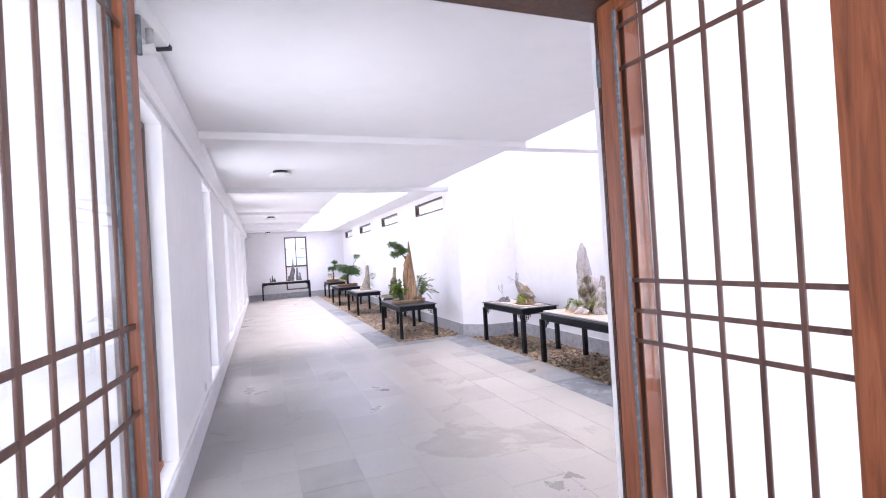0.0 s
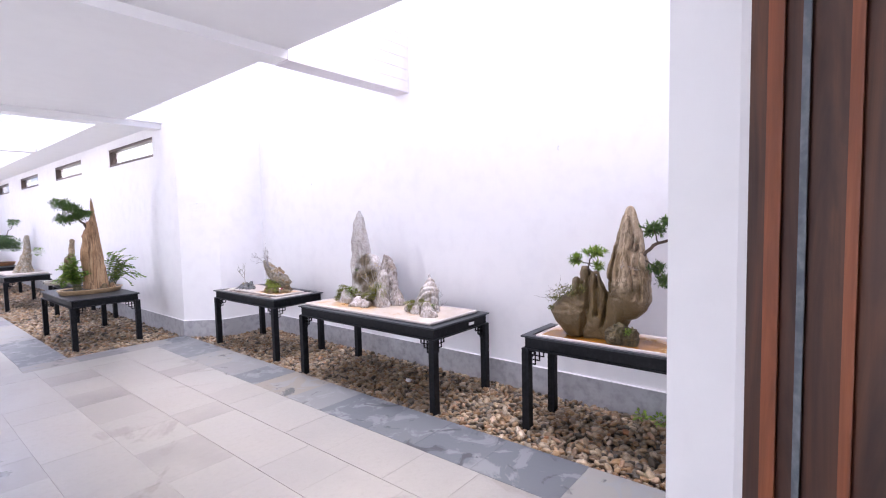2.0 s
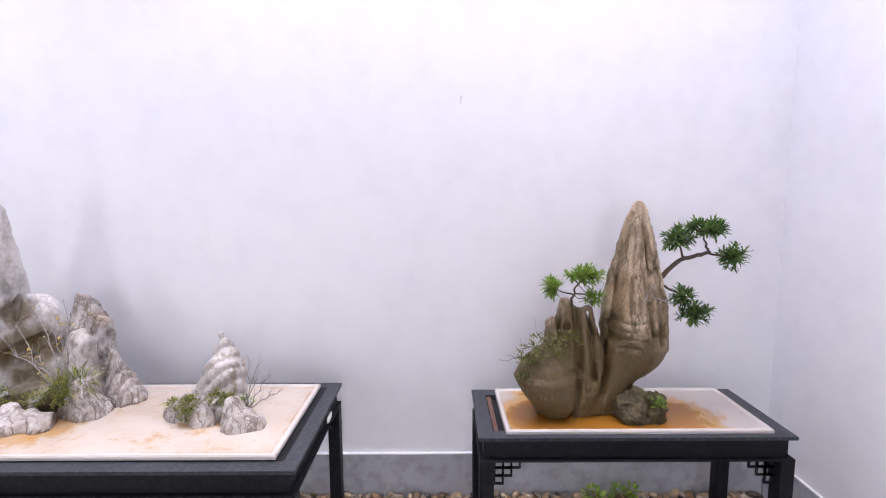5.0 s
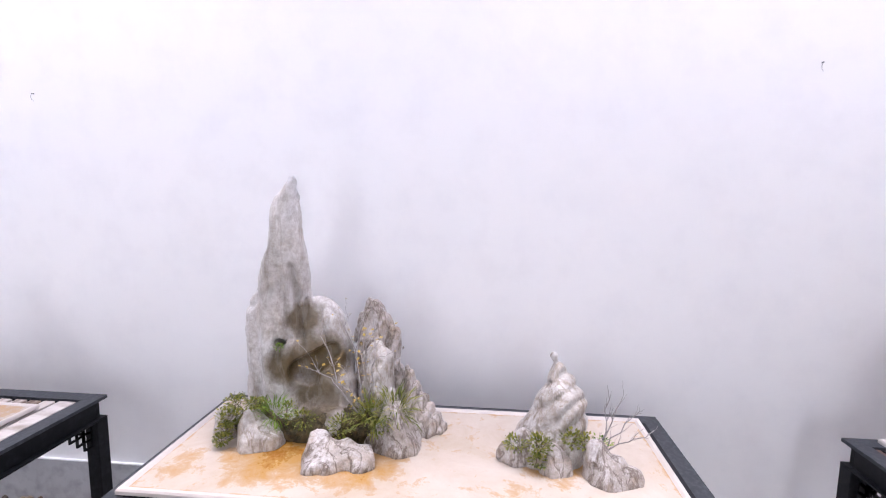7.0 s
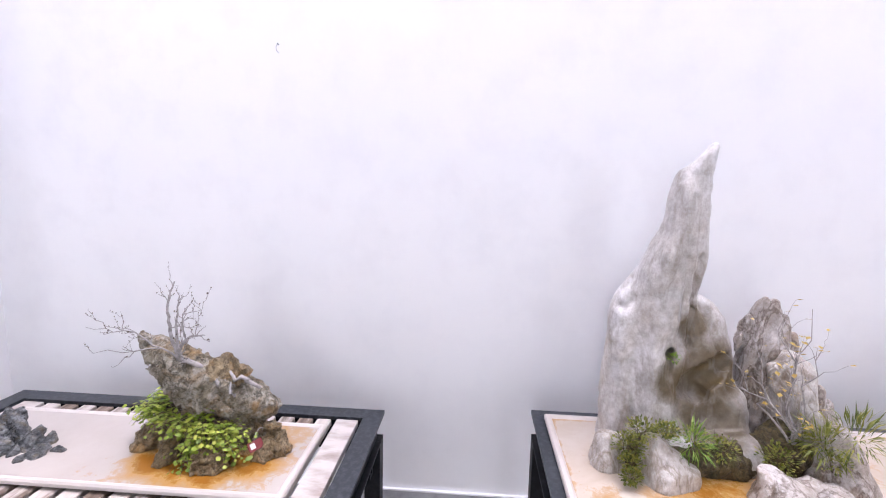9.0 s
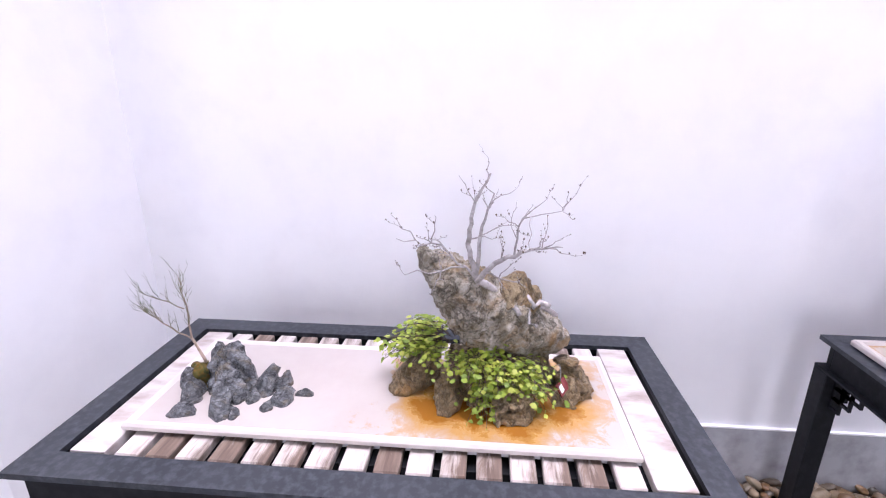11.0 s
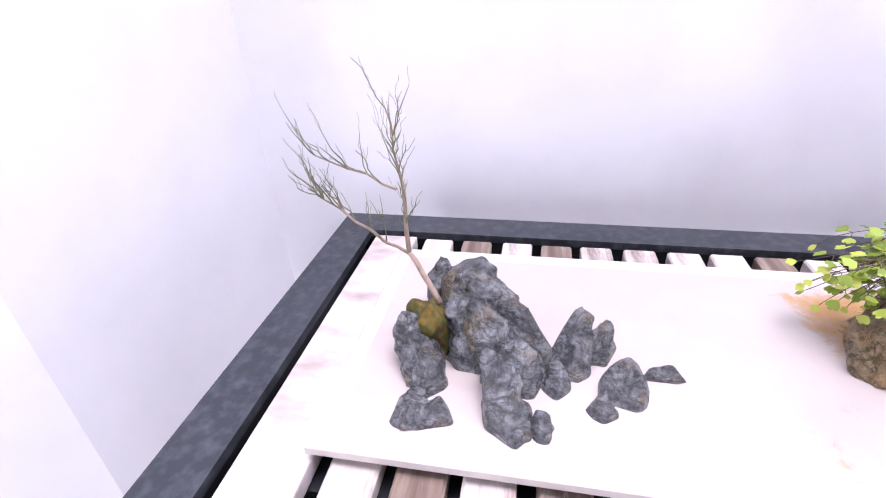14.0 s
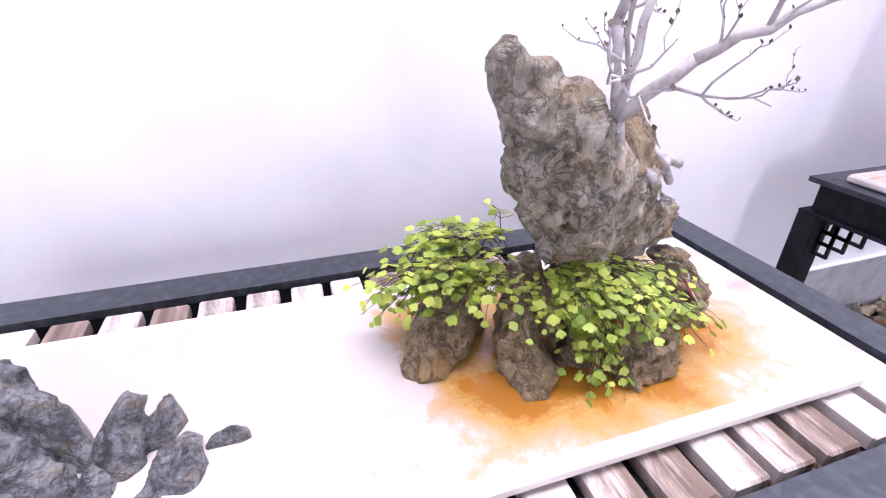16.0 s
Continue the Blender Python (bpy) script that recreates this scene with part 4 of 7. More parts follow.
# ------------------------------------------------------------------ trays
def marble(name, spots, half=(1, 1), edge=0.0, tones=((0.40, 0.36, 0.335), (0.36, 0.31, 0.28))):
    """White marble with ochre water stains round the given plan places (x, y, radius, strength)."""
    m, nt, b = mat(name)
    v = coords(nt)
    base = mix(nt, ramp(nt, noise_tex(nt, v, 4, 8, 0.65, 0.3), [(0.4, (0, 0, 0)), (0.7, (1, 1, 1))]), *tones)
    tot = None
    for x, y, r, k in spots:
        vm = node(nt, "ShaderNodeVectorMath")
        vm.operation = "DISTANCE"
        nt.links.new(v, vm.inputs[0])
        vm.inputs[1].default_value = (x, y, 0)
        mr = node(nt, "ShaderNodeMapRange")
        mr.inputs["From Min"].default_value, mr.inputs["From Max"].default_value = r, 0.0
        mr.inputs["To Min"].default_value, mr.inputs["To Max"].default_value = 0.0, k
        nt.links.new(vm.outputs["Value"], mr.inputs["Value"])
        if tot is None:
            tot = mr.outputs[0]
        else:
            mx = node(nt, "ShaderNodeMath")
            mx.operation = "MAXIMUM"
            nt.links.new(tot, mx.inputs[0])
            nt.links.new(mr.outputs[0], mx.inputs[1])
            tot = mx.outputs[0]
    sep = node(nt, "ShaderNodeSeparateXYZ")
    nt.links.new(v, sep.inputs[0])
    for k in (0, 1):
        ab = node(nt, "ShaderNodeMath")
        ab.operation = "ABSOLUTE"
        nt.links.new(sep.outputs[k], ab.inputs[0])
        mr = node(nt, "ShaderNodeMapRange")
        mr.inputs["From Min"].default_value, mr.inputs["From Max"].default_value = half[k] - 0.05, half[k] - 0.02
        mr.inputs["To Min"].default_value, mr.inputs["To Max"].default_value = 0.0, edge
        nt.links.new(ab.outputs[0], mr.inputs["Value"])
        mx = node(nt, "ShaderNodeMath")
        mx.operation = "MAXIMUM"
        nt.links.new(tot, mx.inputs[0])
        nt.links.new(mr.outputs[0], mx.inputs[1])
        tot = mx.outputs[0]
    n1 = noise_tex(nt, v, 13, 11, 0.74, 0.35)
    ad = node(nt, "ShaderNodeMath")
    ad.operation = "MULTIPLY_ADD"
    nt.links.new(n1, ad.inputs[0])
    ad.inputs[1].default_value = 0.9
    nt.links.new(tot, ad.inputs[2])
    col = mix(nt, ramp(nt, ad.outputs[0], [(0.66, (0, 0, 0)), (0.71, (0.5, 0.5, 0.5)), (0.84, (1, 1, 1))]), base, (0.37, 0.20, 0.055))
    col = mix(nt, ramp(nt, ad.outputs[0], [(0.92, (0, 0, 0)), (1.15, (0.9, 0.9, 0.9))]), col, (0.27, 0.105, 0.010))
    nt.links.new(col, b.inputs["Base Color"])
    nt.links.new(ramp(nt, ad.outputs[0], [(0.75, (0.42, 0.42, 0.42)), (1.0, (0.16, 0.16, 0.16))]), b.inputs["Roughness"])
    bump(nt, b, noise_tex(nt, v, 30, 6), 0.1, 0.002)
    return m


def tray(cx, cy, w, l, z0, z1, spots, label, rim=0.012, sunk=0.006, edge=0.0, tones=((0.40, 0.36, 0.335), (0.36, 0.31, 0.28))):
    t = thing("marble_tray", (cx, cy, z0), 0, label, "tray")
    a, b = w / 2, l / 2
    h = z1 - z0
    m = marble("stained_marble", spots, (a, b), edge, tones)
    b2 = bmesh.new()
    rings = []
    for dx, z in ((0.006, 0.0), (0.0, 0.005), (0.0, h - 0.006), (0.004, h), (rim, h), (rim + 0.008, h - sunk), (rim + 0.008, 0.0)):
        rings.append([b2.verts.new((sx * (a - dx), sy * (b - dx), z)) for sx, sy in ((-1, -1), (1, -1), (1, 1), (-1, 1))])
    for lo, hi in zip(rings, rings[1:]):
        for i in range(4):
            b2.faces.new((lo[i], lo[(i + 1) % 4], hi[(i + 1) % 4], hi[i]))
    part("rim", b2, marble("rim_marble", [(0, 0, 9, 0.04)], (a, b), 0.0, ((0.52, 0.475, 0.45), (0.47, 0.42, 0.385))), t)
    b2 = bmesh.new()
    k = rim + 0.007
    box(b2, -a + k, a - k, -b + k, b - k, 0.0, h - sunk)
    part("basin", b2, m, t)
    return t


tray(4.114, 2.738, 0.42, 1.075, 0.672, 0.706, [(-0.1, 0.34, 0.34, 1.0), (-0.12, 0.1, 0.42, 1.2), (-0.1, -0.14, 0.34, 1.0), (0.05, 0.2, 0.40, 1.0)], "white marble tray with a deep orange water stain")
tray(4.043, 4.99, 0.655, 1.715, 0.692, 0.714, [(0, 0, 6, 0.16), (-0.05, 0.45, 0.36, 0.55), (-0.1, 0.2, 0.30, 0.50), (0.0, -0.48, 0.26, 0.55), (-0.25, 0.0, 0.2, 0.22), (-0.2, 0.75, 0.3, 0.3), (-0.22, -0.35, 0.22, 0.28)], "long white marble tray mottled with ochre stains", 0.016, 0.007, 0.34, ((0.48, 0.42, 0.365), (0.39, 0.31, 0.235)))
tray(4.022, 7.146, 0.384, 1.10, 0.690, 0.710, [(-0.03, -0.22, 0.22, 0.95), (-0.05, -0.40, 0.18, 0.65), (-0.07, -0.12, 0.15, 0.8), (0.06, -0.08, 0.15, 0.55), (0.1, -0.45, 0.18, 0.42), (-0.15, -0.02, 0.20, 0.22), (-0.1, -0.30, 0.14, 0.8)], "white marble tray with rust-coloured stains around a rock", 0.012, 0.004, 0.1)

# boards that close the first two tables' tops under their trays, slats of the third
for cx, cy, w, l, nm in ((4.11, 2.756, 0.473, 1.262, T1), (4.047, 4.965, 0.785, 1.84, T2)):
    part("inset_board", soft_box(-w / 2 + 0.064, w / 2 - 0.064, -l / 2 + 0.075, l / 2 - 0.075, 0.655, 0.671, 0.002), LACQUER, nm)
# slim light batten beside the first tray
for sy in (-1, 1):
    part("batten", soft_box(-0.17, 0.17, *sorted((sy * 0.545, sy * 0.565)), 0.672, 0.684, 0.002), LATTICE, T1, "pale wooden batten beside the tray")
for s in (-1, 1):
    part("tray_support", soft_box(-0.33, 0.33, *sorted((s * 0.80, s * 0.86)), 0.671, 0.6915, 0.002), LACQUER, T2)
    part("tray_support", soft_box(*sorted((s * 0.26, s * 0.33)), -0.79, 0.79, 0.671, 0.6915, 0.002), LACQUER, T2)


def slat_material():
    m, nt, b = mat("weathered_white_slat")
    v = coords(nt, (3.0, 40, 40))
    info = nt.nodes.new("ShaderNodeObjectInfo")
    g = noise_tex(nt, v, 1.0, 6, 0.6, 0.6)
    woodc = ramp(nt, g, [(0.3, (0.07, 0.045, 0.032)), (0.5, (0.15, 0.105, 0.08)), (0.7, (0.27, 0.21, 0.17))])
    white = ramp(nt, g, [(0.3, (0.40, 0.345, 0.31)), (0.7, (0.54, 0.49, 0.46))])
    v2 = coords(nt, (5, 30, 5))
    n2 = noise_tex(nt, v2, 1.0, 8, 0.7, 0.5)
    add = node(nt, "ShaderNodeMath")
    add.operation = "MULTIPLY_ADD"
    nt.links.new(info.outputs["Random"], add.inputs[0])
    add.inputs[1].default_value = 0.42
    nt.links.new(n2, add.inputs[2])
    col = mix(nt, ramp(nt, add.outputs[0], [(0.62, (0, 0, 0)), (0.80, (1, 1, 1))]), woodc, white)
    nt.links.new(col, b.inputs["Base Color"])
    b.inputs["Roughness"].default_value = 0.75
    bump(nt, b, g, 0.3, 0.002)
    return m


SLAT = slat_material()
BOARD = two_scale("white_painted_board", (0.52, 0.475, 0.46), (0.47, 0.43, 0.41), (0.25, 0.20, 0.17), 6, 22, 0.7, 60, 0.2, 0.002, (1, 0.4, 1))
slat_me = finish(soft_box(-0.262, 0.262, -0.0255, 0.0255, -0.012, 0.012, 0.003, 1), "slat", SLAT)
NS = 18
for i in range(1, NS - 1):
    ob = part("slat", slat_me, SLAT, T3)
    ob.location = (0, -0.578 + 0.068 * i, 0.672 + 0.0006 * math.sin(i * 2.3))
    ob.rotation_euler = (0, 0, radians(0.5 * math.sin(i * 1.7)))
for s in (-1, 1):
    part("end_board", soft_box(-0.262, 0.262, *sorted((s * 0.553, s * 0.630)), 0.662, 0.686, 0.003), BOARD, T3, "white-painted end board")
    part("bearer", soft_box(*sorted((s * 0.17, s * 0.22)), -0.63, 0.63, 0.63, 0.6595, 0.003), LACQUER, T3)

# ------------------------------------------------------------------ the hand-shaped rock on the first table
Z1 = 0.700
r1 = thing("hand_shaped_rock", (4.12, 2.85, Z1), 0, "tan fluted rock shaped like two hands on a marble tray", "rock")
me = carve([
    ((4.08, 2.91, 0.80), (4.10, 2.905, 1.15), 0.055, 0.022),
    ((4.10, 3.03, 0.95), (4.11, 3.06, 1.09), 0.055, 0.022),
    ((4.13, 2.80, 0.76), (4.13, 2.76, 0.92), 0.085, 0.10),
    ((4.13, 2.93, 0.72), (4.13, 2.85, 0.74), 0.085, 0.075),
], stacks=[
    ([(0.835, 2.73, 4.13, 0.03, 0.03), (0.855, 2.725, 4.13, 0.085, 0.07), (0.91, 2.705, 4.13, 0.125, 0.105), (0.98, 2.688, 4.13, 0.14, 0.12), (1.06, 2.69, 4.13, 0.145, 0.12),
      (1.16, 2.694, 4.135, 0.143, 0.115), (1.21, 2.695, 4.135, 0.135, 0.105), (1.31, 2.695, 4.14, 0.110, 0.085), (1.435, 2.69, 4.14, 0.082, 0.065), (1.50, 2.69, 4.14, 0.062, 0.05), (1.56, 2.687, 4.14, 0.042, 0.036), (1.60, 2.685, 4.14, 0.026, 0.022), (1.615, 2.685, 4.14, 0.012, 0.012)],),
    ([(0.705, 2.92, 4.12, 0.12, 0.09), (0.90, 2.93, 4.12, 0.13, 0.09), (1.0, 2.945, 4.12, 0.115, 0.075), (1.08, 2.962, 4.12, 0.088, 0.06), (1.14, 2.98, 4.12, 0.055, 0.042), (1.195, 3.0, 4.12, 0.018, 0.018)],),
    ([(0.70, 3.03, 4.07, 0.085, 0.06), (0.735, 3.035, 4.07, 0.10, 0.09), (0.80, 3.06, 4.065, 0.125, 0.115), (0.87, 3.085, 4.06, 0.14, 0.12), (0.92, 3.08, 4.065, 0.122, 0.105), (0.96, 3.08, 4.075, 0.088, 0.07), (0.985, 3.085, 4.08, 0.045, 0.035)],),
], cuts=[((3.98, 2.985, 1.17), (4.08, 3.0, 1.08), 0.022, 0.016)],
    lines=[([(2.69, 1.62), (2.68, 1.50), (2.658, 1.387), (2.665, 1.207), (2.642, 1.041)], 0.015, 0.045), ([(2.725, 1.55), (2.752, 1.42), (2.772, 1.30), (2.795, 1.15), (2.80, 1.03)], 0.014, 0.030),
           ([(2.63, 1.36), (2.62, 1.20), (2.602, 1.08), (2.60, 0.99)], 0.012, 0.028), ([(2.705, 1.50), (2.72, 1.32), (2.735, 1.14)], 0.010, 0.014), ([(2.63, 1.15), (2.62, 1.06), (2.635, 1.0)], 0.008, 0.016),
           ([(2.80, 1.112), (2.73, 1.10), (2.665, 1.115)], 0.006, 0.009), ([(2.795, 1.075), (2.72, 1.07), (2.67, 1.08)], 0.006, 0.007), ([(2.79, 1.035), (2.72, 1.04), (2.67, 1.03)], 0.006, 0.009), ([(2.79, 1.0), (2.74, 1.005), (2.69, 0.99)], 0.007, 0.010), ([(2.73, 1.11), (2.735, 1.05)], 0.004, 0.006),
           ([(2.965, 1.18), (2.955, 1.05), (2.945, 0.9)], 0.014, 0.034), ([(2.905, 1.14), (2.89, 1.0), (2.885, 0.86)], 0.013, 0.030), ([(2.83, 1.1), (2.825, 1.0), (2.83, 0.88), (2.85, 0.78)], 0.012, 0.03), ([(3.03, 1.12), (3.03, 1.0)], 0.010, 0.018),
           ([(3.15, 0.955), (3.06, 0.935), (2.98, 0.90)], 0.010, 0.010), ([(3.16, 0.90), (3.10, 0.89), (3.02, 0.905)], 0.006, 0.006), ([(2.955, 0.92), (2.96, 0.80), (2.985, 0.71)], 0.012, 0.022)],
    step=0.006, blend=0.011, rough=(0.010, 11), floor=Z1, seed=3.1, fine=0.0035)
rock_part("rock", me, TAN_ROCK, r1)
me = carve([((4.02, 2.735, 0.745), (4.02, 2.72, 0.775), 0.072, 0.055), ((4.01, 2.645, 0.735), (4.01, 2.64, 0.765), 0.055, 0.045)], step=0.005, rough=(0.024, 18), fine=0.006, crag=(0.008, 26), floor=Z1, seed=5)
rock_part("foot_stone", me, DARK_ROCK, r1, "dark mossy stone at its foot")


def bonsai(name, label, base, paths, twig_n, twig_len, r, foliage, bark, leafmat, size, shape, seed, leaf_label=""):
    rng = random.Random(seed)
    t = thing(name, base, 0, label, "bonsai")
    ps = [limb(rng, *p, 0.14, 7) for p in paths]
    tw = twigs(rng, ps, twig_n, twig_len, r) if twig_n else []
    place(t, tubes(ps + tw), "trunk", bark)
    spots = []
    for c, rad, n in foliage:
        n = int(n * 1.7)
        for _ in range(max(3, n // 14)):
            cc = Vector(c) + Vector((rng.uniform(-1, 1), rng.uniform(-1, 1), rng.uniform(-0.6, 0.6))) * rad * 0.75
            spots += ball_spots(rng, cc, rad * 0.38, 14, 0.5, 0.6)
    if spots:
        place(t, leaves(rng, spots, size, shape), "foliage", leafmat, leaf_label)
    return t


def podocarpus(name, label, base, paths, pads, leafmat, seed, size=0.036):
    """A small tree whose twigs end in whorls of narrow leaves, gathered in flat pads (centre, half extents, whorls)."""
    rng = random.Random(seed)
    t = thing(name, base, 0, label, "bonsai")
    ps = [limb(rng, *p, 0.12, 7) for p in paths]
    joints = [Vector(p) for path in ps for p, _ in path]
    tw, spots = [], []
    for c, ext, n in pads:
        for _ in range(int(n * 1.5)):
            d = Vector((rng.gauss(0, 1), rng.gauss(0, 1), rng.gauss(0, 1))).normalized() * rng.uniform(0.3, 1.0)
            tip = Vector(c) + Vector((d.x * ext[0], d.y * ext[1], d.z * ext[2]))
            root = min(joints, key=lambda j: (j - tip).length)
            if rng.random() < 0.6:
                tw.append(limb(rng, root, tip, 0.0022, 0.001, 0.25, 4))
            out = ((tip - Vector(c)).normalized() + Vector((0, 0, 0.5))).normalized()
            for _ in range(13):
                w = (out * 0.7 + Vector((rng.gauss(0, 1), rng.gauss(0, 1), rng.gauss(0, 0.8))).normalized()).normalized()
                spots.append((tuple(tip - out * rng.uniform(0, 0.012)), tuple(w)))
    place(t, tubes(ps + tw), "trunk", BARK_D)
    place(t, leaves(rng, spots, size, "strap"), "foliage", leafmat)
    return t


podocarpus("podocarpus_bonsai", "dark green podocarpus leaning out beside the hand-shaped rock", (4.12, 2.60, 1.25),
           [((4.12, 2.63, 1.25), (4.11, 2.51, 1.365), 0.012, 0.010), ((4.11, 2.51, 1.365), (4.10, 2.39, 1.395), 0.010, 0.008), ((4.10, 2.40, 1.395), (4.10, 2.30, 1.37), 0.005, 0.003),
            ((4.10, 2.40, 1.395), (4.11, 2.42, 1.48), 0.006, 0.003), ((4.11, 2.50, 1.37), (4.11, 2.53, 1.46), 0.005, 0.003), ((4.12, 2.60, 1.26), (4.10, 2.50, 1.21), 0.006, 0.004), ((4.10, 2.50, 1.21), (4.10, 2.44, 1.12), 0.004, 0.002)],
           [((4.10, 2.41, 1.50), (0.07, 0.085, 0.035), 34), ((4.11, 2.53, 1.465), (0.06, 0.065, 0.05), 22), ((4.10, 2.29, 1.375), (0.05, 0.05, 0.05), 18), ((4.10, 2.50, 1.21), (0.05, 0.055, 0.035), 16), ((4.10, 2.44, 1.125), (0.05, 0.06, 0.05), 22)],
           PINE_LEAF, 3)
podocarpus("podocarpus_sprig", "bright green podocarpus sprig on top of the hand-shaped rock", (4.12, 2.96, 1.15),
           [((4.12, 2.98, 1.15), (4.11, 2.955, 1.25), 0.007, 0.004), ((4.11, 2.955, 1.25), (4.11, 2.92, 1.29), 0.004, 0.003), ((4.11, 2.96, 1.21), (4.11, 3.05, 1.245), 0.004, 0.002)],
           [((4.11, 2.92, 1.30), (0.06, 0.085, 0.03), 28), ((4.11, 3.06, 1.245), (0.05, 0.05, 0.035), 18), ((4.09, 2.89, 1.20), (0.04, 0.05, 0.03), 9)], PINE_LIGHT, 4, 0.033)
bonsai("trailing_fern", "olive fern trailing over the hand-shaped rock", (4.05, 3.12, 0.95),
       [((4.06, 3.06, 0.98), (3.99, 3.20, 1.03), 0.003, 0.001), ((4.06, 3.1, 0.98), (4.0, 3.26, 0.96), 0.003, 0.001), ((4.05, 3.05, 0.98), (4.0, 3.14, 1.08), 0.003, 0.001)],
       5, 0.07, 0.0012, [((4.03, 3.09, 1.02), 0.08, 300), ((4.01, 3.17, 0.97), 0.06, 200), ((3.99, 3.2, 0.90), 0.035, 90), ((4.05, 3.0, 1.05), 0.05, 120)], BARK_D, OLIVE_LEAF, 0.013, "oval", 5)
bonsai("foot_fern", "small fern beside the mossy foot stone", (3.98, 2.67, 0.72), [((4.0, 2.65, 0.74), (3.97, 2.62, 0.80), 0.002, 0.001)], 3, 0.03, 0.001,
       [((3.97, 2.64, 0.79), 0.035, 100)], BARK_D, GRASS_LEAF, 0.012, "oval", 6)
bonsai("dry_twigs", "pale dry twigs clinging to the hand-shaped rock", (4.0, 2.70, 1.25), [((4.02, 2.70, 1.20), (3.99, 2.68, 1.28), 0.002, 0.001), ((4.02, 2.66, 1.22), (3.99, 2.60, 1.2), 0.002, 0.001)], 5, 0.05, 0.001, [], BARK, OLIVE_LEAF, 0.01, "oval", 8)

# ------------------------------------------------------------------ the rock landscape on the second table
Z2 = 0.708
r2 = thing("mountain_rock", (4.22, 5.45, Z2), 0, "pale grey limestone peak with a dark hollow on the marble tray", "rock")
me = carve([
    ((4.15, 5.47, 0.70), (4.12, 5.30, 0.735), 0.075, 0.07),
    ((4.20, 5.30, 0.70), (4.22, 5.30, 0.86), 0.075, 0.05),
], stacks=[
    ([(0.69, 5.545, 4.25, 0.15, 0.125), (0.90, 5.545, 4.25, 0.142, 0.115), (1.05, 5.545, 4.245, 0.138, 0.11), (1.15, 5.548, 4.24, 0.125, 0.105), (1.22, 5.538, 4.23, 0.110, 0.10), (1.30, 5.52, 4.205, 0.092, 0.092),
      (1.40, 5.502, 4.185, 0.063, 0.085), (1.50, 5.497, 4.18, 0.05, 0.064), (1.58, 5.483, 4.175, 0.04, 0.05), (1.63, 5.462, 4.155, 0.022, 0.032), (1.655, 5.452, 4.145, 0.010, 0.014)],),
    ([(0.69, 5.38, 4.27, 0.12, 0.11), (0.90, 5.378, 4.27, 0.11, 0.10), (1.05, 5.38, 4.275, 0.090, 0.085), (1.12, 5.385, 4.275, 0.072, 0.07), (1.17, 5.395, 4.275, 0.045, 0.05), (1.195, 5.405, 4.275, 0.018, 0.02)],),
], cuts=[((4.105, 5.445, 0.86), (4.135, 5.435, 1.10), 0.068, 0.035), ((4.165, 5.445, 0.925), (4.195, 5.335, 0.995), 0.050, 0.038), ((4.12, 5.445, 0.95), (4.21, 5.44, 1.19), 0.040, 0.014), ((4.08, 5.515, 1.035), (4.25, 5.53, 1.04), 0.020, 0.017), ((4.09, 5.53, 0.85), (4.145, 5.525, 1.02), 0.028, 0.014), ((4.08, 5.41, 0.86), (4.19, 5.42, 0.91), 0.05, 0.035)],
    lines=[([(5.468, 1.33), (5.465, 1.24), (5.46, 1.15), (5.455, 1.05)], 0.013, 0.026), ([(5.505, 1.32), (5.495, 1.18), (5.49, 1.05)], 0.014, 0.020), ([(5.625, 1.24), (5.615, 1.0), (5.60, 0.80)], 0.022, 0.020), ([(5.53, 1.58), (5.52, 1.45), (5.55, 1.34), (5.575, 1.22)], 0.018, -0.010), ([(5.57, 1.13), (5.575, 1.0), (5.57, 0.8)], 0.020, -0.016),
           ([(5.65, 1.16), (5.59, 1.21), (5.54, 1.25)], 0.016, 0.012), ([(5.40, 1.17), (5.37, 1.06), (5.34, 1.0)], 0.012, 0.014)],
    step=0.007, blend=0.013, rough=(0.018, 9), floor=Z2, seed=1.7, fine=0.0025)
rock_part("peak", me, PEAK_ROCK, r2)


def small_rock(name, label, cones, seed, step=0.006, material=None, floor=Z2, **kw):
    c = np.mean([np.array(q[0]) for q in cones] or [e for e, _ in stack_ends(*kw["stacks"][0])], axis=0)
    t = thing(name, (c[0], c[1], floor), 0, label, "rock")
    rock_part("stone", carve(cones, step=step, floor=floor, seed=seed, **kw), material or PALE_ROCK, t)
    return t


PK = dict(blend=0.012, rough=(0.018, 13), fine=0.0035, planes=(4, 0.35, 0.6), strata=((0.3, 0.5, 0.35), 70, 0.008))
small_rock("side_peak", "pale brown limestone side peak behind the dry shrub", [], 2.3, stacks=[([(0.70, 5.165, 4.28, 0.10, 0.10), (1.0, 5.17, 4.275, 0.084, 0.08), (1.05, 5.172, 4.27, 0.08, 0.07), (1.10, 5.177, 4.27, 0.066, 0.06), (1.15, 5.184, 4.268, 0.046, 0.045), (1.20, 5.19, 4.265, 0.016, 0.018)],)], material=FLANK_ROCK, **dict(PK, planes=None, rough=(0.024, 12), strata=((0.2, 1.0, 0.12), 75, 0.014)))
small_rock("side_peak", "rounded pale grey limestone pinnacle beside the main peak", [], 4.4, stacks=[([(0.70, 5.13, 4.16, 0.075, 0.09), (0.85, 5.135, 4.155, 0.062, 0.075), (0.93, 5.15, 4.165, 0.058, 0.062), (1.0, 5.153, 4.17, 0.05, 0.052), (1.04, 5.155, 4.17, 0.022, 0.026)],)], **dict(PK, planes=None, rough=(0.022, 12), strata=((0.2, 1.0, 0.15), 55, 0.011)))
